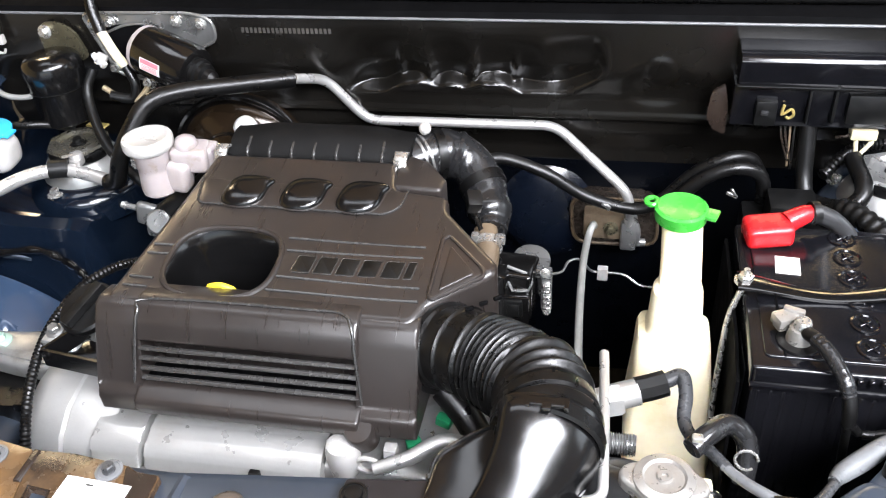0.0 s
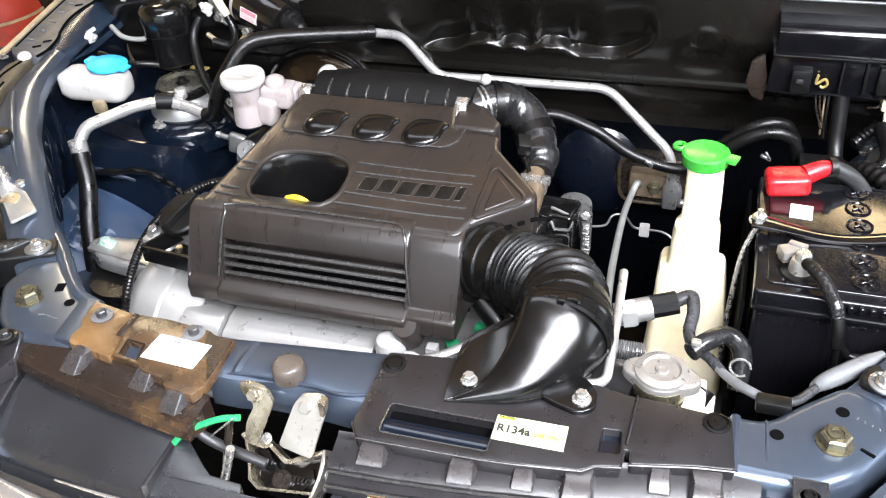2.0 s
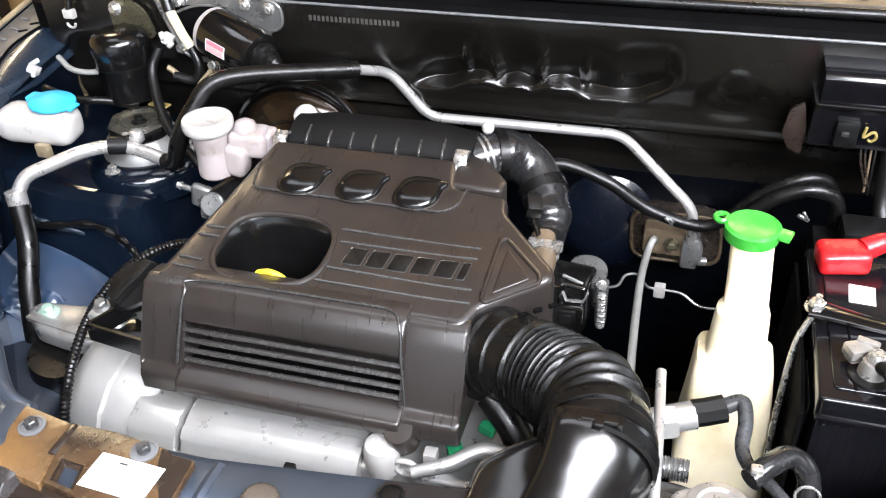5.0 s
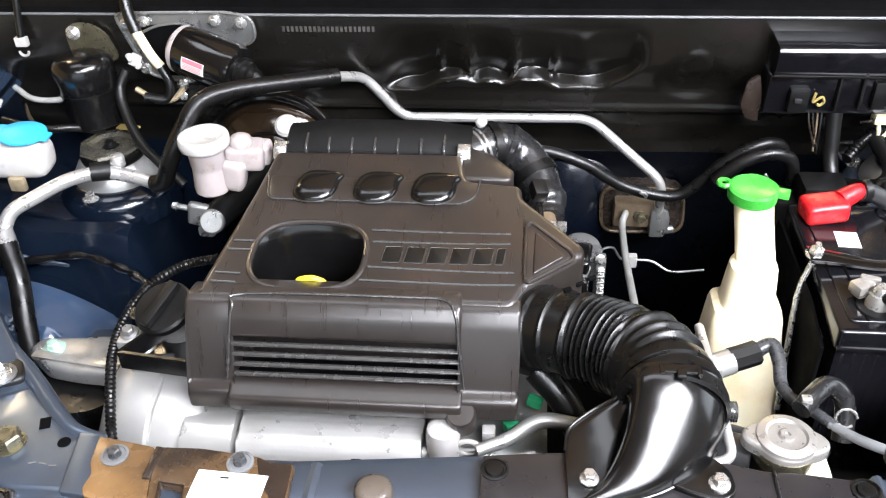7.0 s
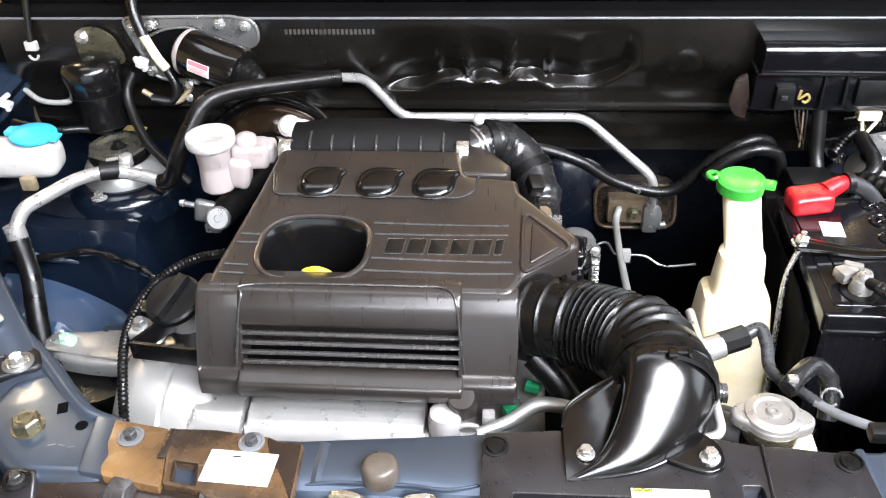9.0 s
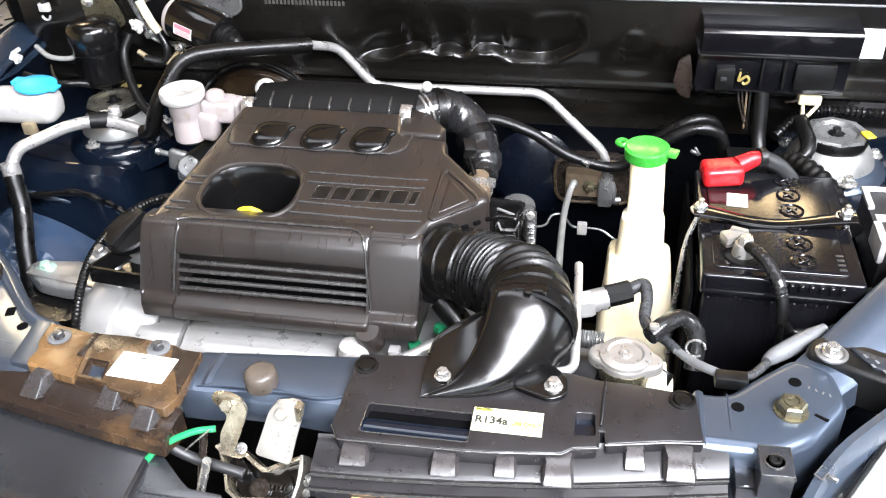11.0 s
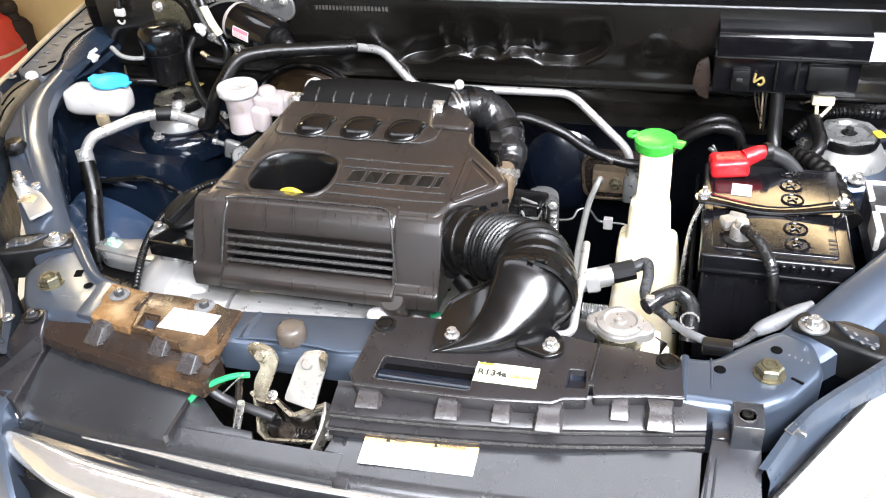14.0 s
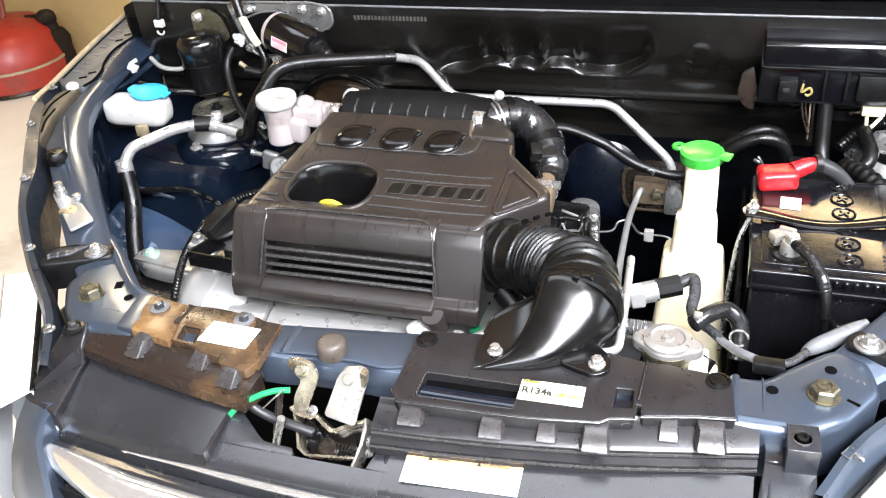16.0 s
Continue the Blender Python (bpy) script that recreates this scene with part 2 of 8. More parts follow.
M_OLIVE = material("dusty_olive_strip", (0.050, 0.041, 0.028), 0.45, var=0.3, scale=24, stain=(0.10, 0.08, 0.05), stain_amt=0.3, stain_scale=14, bump=0.2)
M_RUST = material("tarnished_rim", (0.085, 0.062, 0.040), 0.35, metal=0.5, var=0.4, scale=40)
M_RUST2 = material("tarnished_block", (0.20, 0.15, 0.10), 0.42, metal=0.5, var=0.25, scale=40, stain=(0.11, 0.075, 0.045), stain_amt=0.4, stain_scale=30)
M_BUMPER = material("brown_grey_rubber", (0.062, 0.050, 0.040), 0.36, var=0.25, scale=50, bump=0.2, bscale=300)
M_SLATE = material("dull_slate_paint", (0.034, 0.045, 0.062), 0.34, var=0.2, scale=16, stain=(0.05, 0.052, 0.055), stain_amt=0.25, stain_scale=14)
M_DULLPLATE = material("oily_plate_steel", (0.085, 0.080, 0.066), 0.30, metal=0.6, var=0.35, scale=40, stain=(0.17, 0.155, 0.10), stain_amt=0.4, stain_scale=30)
M_COWL = material("cowl_with_brown_sheen", (0.045, 0.037, 0.029), 0.38, var=0.25, scale=8, spec=0.6)
# Darkened copy of the slate paint; the slope's shade is in the colour.
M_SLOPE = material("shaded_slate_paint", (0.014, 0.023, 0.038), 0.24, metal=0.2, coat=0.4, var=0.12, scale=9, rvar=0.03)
M_PLATE = material("dulled_plate_steel", (0.27, 0.27, 0.265), 0.32, metal=0.8, var=0.12, scale=22)
# Navy cut to about a third; the dome's shade is in this colour.
M_INKBLUE = material("darkened_navy_paint", (0.0020, 0.0033, 0.0068), 0.26, coat=0.3, var=0.2, scale=7, rvar=0.05, spec=0.4)
M_GREENISH = material("green_marked_steel", (0.40, 0.56, 0.47), 0.4, metal=0.4, var=0.15)
M_GLASS = material("windscreen_glass", (0.02, 0.025, 0.03), 0.04, var=0.05, rvar=0.02)


# ---- mesh helpers ----
def mesh_of(bm, name, mat, smooth=38):
    bmesh.ops.recalc_face_normals(bm, faces=bm.faces)
    me = bpy.data.meshes.new(name)
    bm.to_mesh(me)
    bm.free()
    me.materials.append(mat)
    me.polygons.foreach_set("use_smooth", [True] * len(me.polygons))
    me.set_sharp_from_angle(angle=radians(smooth))
    return me


def part(name, bm, mat, parent=None, label="", smooth=38):
    """Links a bmesh as one mesh object under a thing or a part; its vertices are in world metres."""
    ob = new(name, mesh_of(bm, name, mat, smooth))
    if parent is not None:
        ob.parent = parent
        if parent.type == "EMPTY":
            ob.matrix_parent_inverse = Matrix.Translation(parent.location).inverted()
    if label:
        ob["label"] = label
    return ob


def thing(name, at, label, category, group="", kind=""):
    ob = new(name)
    ob.location, ob.empty_display_size = at, 0.03
    return tagged(ob, label, category, group, kind)


def solid(name, bm, mat, label, category, group="", kind="", smooth=38):
    return tagged(part(name, bm, mat, None, "", smooth), label, category, group, kind)


def join(*bms):
    out = bmesh.new()
    for b in bms:
        me = bpy.data.meshes.new("tmp")
        b.to_mesh(me)
        b.free()
        out.from_mesh(me)
        bpy.data.meshes.remove(me)
    return out


def moved(bm, m):
    bmesh.ops.transform(bm, matrix=m, verts=bm.verts)
    return bm


def box(c, s, bev=0.0, seg=2, rot=(0, 0, 0)):
    bm = bmesh.new()
    bmesh.ops.create_cube(bm, size=1.0)
    bmesh.ops.scale(bm, vec=s, verts=bm.verts)
    if bev:
        bmesh.ops.bevel(bm, geom=list(bm.edges), offset=bev, segments=seg, profile=0.6, affect="EDGES", clamp_overlap=True)
    return moved(bm, pose(*c, *rot))


def prism(poly, axis, a, b, bev=0.0, seg=2):
    """A polygon of (y, z), (x, z) or (x, y) drawn out along x, y or z from a to b."""
    bm = bmesh.new()
    put = {"x": lambda u, v, w: (w, u, v), "y": lambda u, v, w: (u, w, v), "z": lambda u, v, w: (u, v, w)}[axis]
    lo, hi = [bm.verts.new(put(u, v, a)) for u, v in poly], [bm.verts.new(put(u, v, b)) for u, v in poly]
    n = len(poly)
    bm.faces.new(lo), bm.faces.new(hi)
    for i in range(n):
        bm.faces.new((lo[i], lo[(i + 1) % n], hi[(i + 1) % n], hi[i]))
    if bev:
        bmesh.ops.bevel(bm, geom=list(bm.edges), offset=bev, segments=seg, profile=0.6, affect="EDGES", clamp_overlap=True)
    return bm


def turn_to(axis):
    return Vector((0, 0, 1)).rotation_difference(Vector(axis).normalized()).to_matrix().to_4x4()


def lathe(profile, at=(0, 0, 0), axis=(0, 0, 1), seg=28, squash=1.0):
    """A profile of (radius, height) turned round an axis."""
    bm = bmesh.new()
    rings = []
    for r, h in profile:
        if r < 1e-6:
            rings.append([bm.verts.new((0, 0, h))])
        else:
            rings.append([bm.verts.new((r * math.cos(2 * math.pi * i / seg), squash * r * math.sin(2 * math.pi * i / seg), h)) for i in range(seg)])
    for a, b in zip(rings, rings[1:]):
        for i in range(seg):
            j = (i + 1) % seg
            vs = [a[i % len(a)], a[j % len(a)], b[j % len(b)], b[i % len(b)]]
            vs = list(dict.fromkeys(vs))
            if len(vs) > 2:
                bm.faces.new(vs)
    for ring in (rings[0], rings[-1]):
        if len(ring) > 2:
            bm.faces.new(ring)
    return moved(bm, Matrix.Translation(at) @ turn_to(axis))


def spline(pts, n=8):
    p = [Vector(q) for q in pts]
    p = [2 * p[0] - p[1]] + p + [2 * p[-1] - p[-2]]
    out = []
    for i in range(1, len(p) - 2):
        for k in range(n):
            t = k / n
            out.append(0.5 * (2 * p[i] + (p[i + 1] - p[i - 1]) * t + (2 * p[i - 1] - 5 * p[i] + 4 * p[i + 1] - p[i + 2]) * t * t
                              + (3 * p[i] - p[i - 1] - 3 * p[i + 1] + p[i + 2]) * t ** 3))
    out.append(p[-2])
    return out


def rounded(pts, r=0.02, n=6):
    """A polyline with its bends rounded off."""
    p = [Vector(q) for q in pts]
    out = [p[0]]
    for a, b, c in zip(p, p[1:], p[2:]):
        d = min(r, (b - a).length * 0.45, (c - b).length * 0.45)
        s, e = b + (a - b).normalized() * d, b + (c - b).normalized() * d
        for k in range(n + 1):
            t = k / n
            out.append((1 - t) ** 2 * s + 2 * t * (1 - t) * b + t * t * e)
    return out + [p[-1]]


def sweep(path, radius, seg=12, wall=0.0, flat=1.0):
    """A tube along a path; radius is a number, or a function of 0..1 along it."""
    bm = bmesh.new()
    total = len(path) - 1
    rad = radius if callable(radius) else (lambda t: radius)
    tangent = (path[1] - path[0]).normalized()
    side = tangent.orthogonal().normalized()
    rings = []
    for i, p in enumerate(path):
        nt = (path[min(i + 1, total)] - path[max(i - 1, 0)]).normalized()
        side = (side - nt * side.dot(nt)).normalized()
        up = nt.cross(side)
        r = rad(i / total)
        rings.append([bm.verts.new(p + (side * math.cos(2 * math.pi * k / seg) + up * flat * math.sin(2 * math.pi * k / seg)) * r) for k in range(seg)])
    for a, b in zip(rings, rings[1:]):
        for k in range(seg):
            bm.faces.new((a[k], a[(k + 1) % seg], b[(k + 1) % seg], b[k]))
    bm.faces.new(rings[0]), bm.faces.new(rings[-1])
    return bm


def tube(pts, radius, seg=12, n=8):
    return sweep(spline(pts, n), radius, seg)


def pipe(pts, radius, bend=0.025, seg=14):
    return sweep(rounded(pts, bend), radius, seg)


def round_poly(pts, r, n=4):
    out, m = [], len(pts)
    for i in range(m):
        a, b, c = (Vector(pts[(i + k) % m]) for k in (-1, 0, 1))
        d = min(r, (b - a).length * 0.45, (c - b).length * 0.45)
        s, e = b + (a - b).normalized() * d, b + (c - b).normalized() * d
        for k in range(n + 1):
            t = k / n
            q = (1 - t) ** 2 * s + 2 * t * (1 - t) * b + t * t * e
            out.append((q.x, q.y))
    return out


def superellipse(cx, cy, rx, ry, e=3.0, n=40):
    out = []
    for i in range(n):
        a = 2 * math.pi * i / n
        c, s = math.cos(a), math.sin(a)
        out.append((cx + rx * math.copysign(abs(c) ** (2 / e), c), cy + ry * math.copysign(abs(s) ** (2 / e), s)))
    return out


def inset(loop, d):
    """The loop moved d inwards (outwards: minus)."""
    area = sum(a[0] * b[1] - b[0] * a[1] for a, b in zip(loop, loop[1:] + loop[:1]))
    sign, out, n = (1 if area > 0 else -1), [], len(loop)
    for i in range(n):
        a, b, c = (Vector(loop[(i + k) % n]) for k in (-1, 0, 1))
        e, f = (b - a).normalized(), (c - b).normalized()
        nn = Vector((-(e.y + f.y), e.x + f.x)) * sign
        if nn.length < 1e-6:
            nn = Vector((-e.y, e.x)) * sign
        nn.normalize()
        k = max(0.5, nn.dot(Vector((-e.y, e.x)) * sign))
        out.append((b.x + nn.x * d / k, b.y + nn.y * d / k))
    return out


def plate(outer, holes, ztop, zbot, b=0.004, steps=3):
    """A slab with rounded upper edges; outer and holes are loops of (x, y); ztop and zbot are heights or functions of x, y."""
    bm = bmesh.new()
    top = ztop if callable(ztop) else (lambda x, y: ztop)
    bot = zbot if callable(zbot) else (lambda x, y: zbot)
    inner_edges = []
    for k, loop in enumerate([outer] + list(holes)):
        sgn = 1 if k == 0 else -1
        rings = []
        for s in range(steps + 1):
            a = math.pi / 2 * s / steps
            off = inset(loop, sgn * b * (1 - math.sin(a)))
            rings.append([bm.verts.new((x, y, top(x, y) - b * (1 - math.cos(a)))) for x, y in off])
        rings.append([bm.verts.new((x, y, bot(x, y))) for x, y in loop])
        n = len(loop)
        for r0, r1 in zip(rings, rings[1:]):
            for i in range(n):
                bm.faces.new((r0[i], r0[(i + 1) % n], r1[(i + 1) % n], r1[i]))
        inner_edges += [bm.edges.get((rings[0][i], rings[0][(i + 1) % n])) for i in range(n)]
    bmesh.ops.triangle_fill(bm, use_beauty=True, use_dissolve=False, edges=inner_edges)
    return bm


def sheet(fn, nu, nv, thick=0.0):
    """A grid surface fn(u, v), u and v from 0 to 1."""
    bm = bmesh.new()
    g = [[bm.verts.new(fn(i / nu, j / nv)) for j in range(nv + 1)] for i in range(nu + 1)]
    for i in range(nu):
        for j in range(nv):
            bm.faces.new((g[i][j], g[i + 1][j], g[i + 1][j + 1], g[i][j + 1]))
    if thick:
        bmesh.ops.recalc_face_normals(bm, faces=bm.faces)
        bmesh.ops.solidify(bm, geom=list(bm.faces), thickness=thick)
    return bm


def loft(sections, closed=False, caps=True):
    """Sections of equally many points joined into a skin."""
    bm = bmesh.new()
    rings = [[bm.verts.new(p) for p in s] for s in sections]
    n = len(rings[0])
    for a, b in zip(rings, rings[1:]):
        for i in range(n if closed else n - 1):
            bm.faces.new((a[i], a[(i + 1) % n], b[(i + 1) % n], b[i]))
    if closed and caps:
        bm.faces.new(rings[0]), bm.faces.new(rings[-1])
    return bm


def hexagon(r, h, at, axis):
    bm = lathe([(r * 0.9, 0), (r, h * 0.1), (r, h * 0.85), (r * 0.85, h), (0, h)], at, axis, seg=6)
    return bm


def bolt(parent, at, axis=(0, 0, 1), r=0.006, mat=None, washer=1.7, name="bolt", label=""):
    """A flanged hexagon bolt as one part."""
    a = Vector(axis).normalized()
    bm = join(lathe([(r * washer, 0), (r * washer, r * 0.25), (r * washer * 0.8, r * 0.4), (0, r * 0.4)], at, axis, 20),
              hexagon(r, r * 1.1, Vector(at) + a * r * 0.35, axis))
    return part(name, bm, mat or M_STEEL, parent, label)


def smooth01(a, b, x):
    t = max(0.0, min(1.0, (x - a) / (b - a)))
    return t * t * (3 - 2 * t)


def flip(x):
    """The mirror image of x across the middle of the car."""
    return -0.444 - x


def lettering(text, size, m, depth=0.0004):
    cu = bpy.data.curves.new("text", "FONT")
    cu.body, cu.size, cu.extrude, cu.align_x, cu.align_y = text, size, depth, "LEFT", "BOTTOM"
    cu.resolution_u, cu.offset = 3, size * 0.022
    ob = new("text", cu)
    me = bpy.data.meshes.new_from_object(ob.evaluated_get(bpy.context.evaluated_depsgraph_get()))
    bpy.data.objects.remove(ob)
    bpy.data.curves.remove(cu)
    bm = bmesh.new()
    bm.from_mesh(me)
    bpy.data.meshes.remove(me)
    return moved(bm, m)


# ---- setting: room ----
solid("floor", box((-0.2, -0.4, -0.05), (8.0, 9.0, 0.1)), M_FLOOR, "pale glossy tiled garage floor", "floor", kind="structure")
# Ceiling out of view; dark brown tints reflections in the gloss parts.
solid("ceiling", box((-0.2, -0.4, 2.95), (8.0, 9.0, 0.1)), M_CEIL, "unseen garage ceiling, brown for its reflections", "ceiling", kind="structure")
solid("wall_north", box((-0.2, 4.05, 1.45), (8.0, 0.1, 2.9)), M_WALL, "cream plastered garage wall", "wall", kind="structure")
solid("wall_pier", box((-2.75, 3.38, 1.45), (2.7, 0.1, 2.9)), M_WALL, "amber plastered return of the garage wall", "wall", kind="structure")
solid("wall_west", box((-4.15, -0.4, 1.45), (0.1, 9.0, 2.9)), M_WALL, "cream plastered garage wall", "wall", kind="structure")
# Walls out of view, darkened to keep reflections in black parts low.
solid("wall_east", box((3.75, -0.4, 1.45), (0.1, 9.0, 2.9)), M_BRICKW, "unseen garage wall, darkened against reflections", "wall", kind="structure")
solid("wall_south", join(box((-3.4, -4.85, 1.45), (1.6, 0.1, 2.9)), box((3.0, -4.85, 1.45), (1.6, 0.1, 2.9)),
                         box((-0.2, -4.85, 2.75), (4.8, 0.1, 0.3))), M_BRICKW, "unseen darkened garage wall with an added door opening", "wall", kind="structure")
solid("ground", box((-0.2, -34.9, -0.1), (120.0, 60.0, 0.1)), M_FLOOR, "pale paved yard outside the garage", "ground", kind="structure")

tank = thing("gas_cylinder", (-3.22, 2.99, 0.0), "squat red enamelled steel tank standing on the floor", "cylinder")
part("body", lathe([(0.255, 0.0), (0.268, 0.012), (0.272, 0.10), (0.258, 0.18), (0.225, 0.25), (0.18, 0.285), (0.10, 0.30), (0.05, 0.305), (0, 0.305)], (-3.22, 2.99, 0)), M_REDTANK, tank)
part("base_band", lathe([(0.262, 0.0), (0.275, 0.004), (0.278, 0.012), (0.272, 0.022), (0.262, 0.024)], (-3.22, 2.99, 0)), M_STEP, tank, "dark worn base band")
part("worn_band", lathe([(0.2735, 0.112), (0.2742, 0.118), (0.2725, 0.124)], (-3.22, 2.99, 0)), M_TRIM, tank, "pale worn band")
part("handle_pole", tube([(-3.205, 3.0, 0.295), (-3.20, 3.02, 0.35), (-3.205, 3.05, 0.6), (-3.23, 3.09, 0.95)], 0.013), M_POLE, tank, "thin brown-red pole")
stand = thing("valve_stand", (-3.0, 3.09, 0.0), "blackened cast iron valve standing beside the red tank", "valve")
part("body", join(lathe([(0.085, 0), (0.09, 0.02), (0.07, 0.05), (0.062, 0.14), (0.066, 0.19), (0.05, 0.22), (0.04, 0.23), (0, 0.23)], (-3.005, 3.09, 0)),
                  tube([(-3.005, 3.09, 0.20), (-3.02, 3.09, 0.25), (-3.035, 3.09, 0.27)], 0.034, 14)), M_IRON, stand)
part("knob", lathe([(0.03, -0.034), (0.044, -0.02), (0.047, 0.0), (0.042, 0.02), (0.025, 0.034), (0, 0.036)], (-3.03, 3.09, 0.285)), M_IRON, stand)
part("spout", join(tube([(-3.04, 3.09, 0.275), (-3.09, 3.08, 0.28), (-3.125, 3.07, 0.272)], 0.022, 12), lathe([(0.026, -0.02), (0.034, 0.0), (0.026, 0.02), (0, 0.024)], (-3.125, 3.07, 0.275))), M_IRON, stand)

# ---- setting: engine bay sheet metal ----
# Unseen tray, added to close the bay in black.
bay_floor = solid("undertray", box((-0.222, 0.78, 0.36), (1.5, 1.0, 0.02)), M_DEEP, "unseen black tray added to close the bay", "undertray", kind="structure")


WAVE = [(-0.40, 0.93), (-0.361, 0.934), (-0.336, 0.934), (-0.313, 0.950), (-0.283, 0.953), (-0.275, 0.958), (-0.266, 0.942), (-0.258, 0.945), (-0.249, 0.953), (-0.228, 0.951),
        (-0.211, 0.940), (-0.201, 0.957), (-0.178, 0.954), (-0.167, 0.958), (-0.148, 0.941), (-0.077, 0.941), (-0.037, 0.966), (-0.02, 0.985)]


def wavy(x):
    return sum(float(np.interp(x + 0.003 * k, [p[0] for p in WAVE], [p[1] for p in WAVE])) for k in (-4, -3, -2, -1, 0, 1, 2, 3, 4)) / 9


def firewall_y(x, z):
    mid = smooth01(-0.47, -0.40, x)
    y = 1.092 + 0.022 * (1 - smooth01(0.93, 0.99, z))
    zone = smooth01(-0.41, -0.35, x) * (1 - smooth01(-0.045, -0.015, x))
    w = wavy(x)
    fold = sum(a * math.exp(-((x - c) / s) ** 2) for c, s, a in ((-0.318, 0.018, 0.2), (-0.272, 0.013, -0.30), (-0.240, 0.018, 0.15), (-0.205, 0.013, -0.30), (-0.16, 0.022, 0.10), (-0.105, 0.018, -0.2)))
    y += 0.025 * zone * (1 + fold) * smooth01(w - 0.004, w + 0.013, z) * (1 - smooth01(0.965, 1.045, z))
    y -= zone * sum(0.007 * math.exp(-((x - c - 0.12 * (z - w)) / 0.0045) ** 2) for c in (-0.312, -0.270, -0.207, -0.150)) * smooth01(w, w + 0.012, z) * (1 - smooth01(w + 0.025, w + 0.07, z))
    y -= 0.0012 * zone * math.exp(-((z - w) / 0.011) ** 2)
    e = math.hypot((x - 0.045) / 0.055, (z - 0.962) / 0.045)
    y += 0.004 * (1 - smooth01(0.5, 1.0, e))
    y -= 0.003 * (1 - smooth01(0.25, 0.5, math.hypot((x - 0.047) / 0.05, (z - 0.985) / 0.05)))
    y += 0.012 * (1 - smooth01(0.893, 0.905, z)) - 0.002 * smooth01(0.897, 0.905, z) * (1 - smooth01(0.906, 0.918, z))
    y += 0.012 * (1 - smooth01(0.84, 0.88, z))
    return y + 0.0015 * noise.noise(Vector((x * 9, z * 14, 0)))


firewall = thing("wall_firewall", (-0.222, 1.12, 0.4), "black painted pressed steel bulkhead behind the engine", "firewall", kind="structure")
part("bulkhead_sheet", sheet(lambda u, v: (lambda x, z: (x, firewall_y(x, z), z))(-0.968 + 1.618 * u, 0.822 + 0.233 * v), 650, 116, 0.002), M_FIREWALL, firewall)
# Lower bulkhead darkened by colour, where the engine shades it.
part("lower_bulkhead", sheet(lambda u, v: (lambda x, z: (x, firewall_y(x, z) + 0.004 * math.sin(9 * x) * (1 - smooth01(0.8, 0.88, z)), z))(-1.1 + 1.75 * u, 0.40 + 0.422 * v), 160, 70, 0.002), M_NAVYSHADE, firewall, "blue-black lower bulkhead")
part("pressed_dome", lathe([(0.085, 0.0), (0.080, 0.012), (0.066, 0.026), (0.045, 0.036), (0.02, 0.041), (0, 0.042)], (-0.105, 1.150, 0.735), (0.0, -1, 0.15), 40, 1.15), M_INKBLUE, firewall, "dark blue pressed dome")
part("cowl_edge", prism([(1.094, 1.048), (1.089, 1.056), (1.092, 1.064), (1.104, 1.067), (1.140, 1.066), (1.140, 1.058), (1.110, 1.058), (1.098, 1.048)], "x", -0.968, 0.65), M_DEEP, firewall)
# Pale bead stands in for the highlight on the rounded cowl edge.
part("rolled_bead", sweep([Vector((x, 1.0885, 1.0545)) for x in (-0.968, -0.6, -0.2, 0.2, 0.65)], 0.0020, 10), M_SLEEVE, firewall, "thin bead, edge highlight in its colour")
part("seal_strip", sweep(spline([(-0.965, 1.128, 1.072), (-0.6, 1.124, 1.074), (-0.222, 1.122, 1.075), (0.2, 1.124, 1.076), (0.64, 1.128, 1.078)], 8), 0.0075, 10), M_RUBBER, firewall)
# Cowl colour is raised towards brown to carry its reflections.
part("cowl_top", box((-0.159, 1.27, 1.075), (1.618, 0.26, 0.012), 0.003), M_COWL, firewall)
for px in (-0.93, -0.38, -0.1, 0.18, 0.43):
    part("clip", lathe([(0.008, 0), (0.008, 0.002), (0.005, 0.004), (0, 0.004)], (px, 1.165, 1.081)), M_RUBBER, firewall)
stamp = join(*[box((-0.527 + 0.00635 * i, firewall_y(-0.527 + 0.00635 * i, 1.034) - 0.0022, 1.034), (0.0038, 0.0012, 0.0075)) for i in range(21)])
part("stamped_number", stamp, M_STAMP, firewall, "faint stamped number as plain bars")
for sx, sz in ((-0.106, 1.041), (-0.078, 1.036), (-0.107, 1.013)):
    part("stud", lathe([(0.0022, 0), (0.0015, 0.001), (0, 0.0012)], (sx, firewall_y(sx, sz) - 0.0005, sz), (0, -1, 0), 8), M_STAMP, firewall)
part("notice_label", box((0.372, 1.0885, 1.000), (0.045, 0.001, 0.044)), M_PAPER, firewall, "white paper notice")

glass = solid("windscreen", sheet(lambda u, v: (-0.85 + 1.26 * u, 1.42 + 0.75 * v, 1.09 + 0.48 * v - 0.1 * (2 * u - 1) ** 2 * 0.3), 12, 6, 0.005), M_GLASS,
              "raked dark windscreen behind the bonnet", "windscreen", kind="structure")

# open bonnet above the camera, hinged at the cowl
bonnet = thing("bonnet", (-0.222, 1.22, 1.10), "raised slate blue bonnet propped above the engine bay", "bonnet")
ang = radians(60)


def bonnet_pt(x, s, off):
    return (x, 1.30 - s * math.cos(ang) - off * math.sin(ang), 1.26 + s * math.sin(ang) - off * math.cos(ang))


part("outer_skin", sheet(lambda u, v: bonnet_pt(-0.222 + (1.46 - 0.25 * v) * (u - 0.5), 0.02 + 0.93 * v, -0.045 - 0.05 * math.sin(math.pi * v)), 12, 10, 0.003), M_BODY, bonnet)
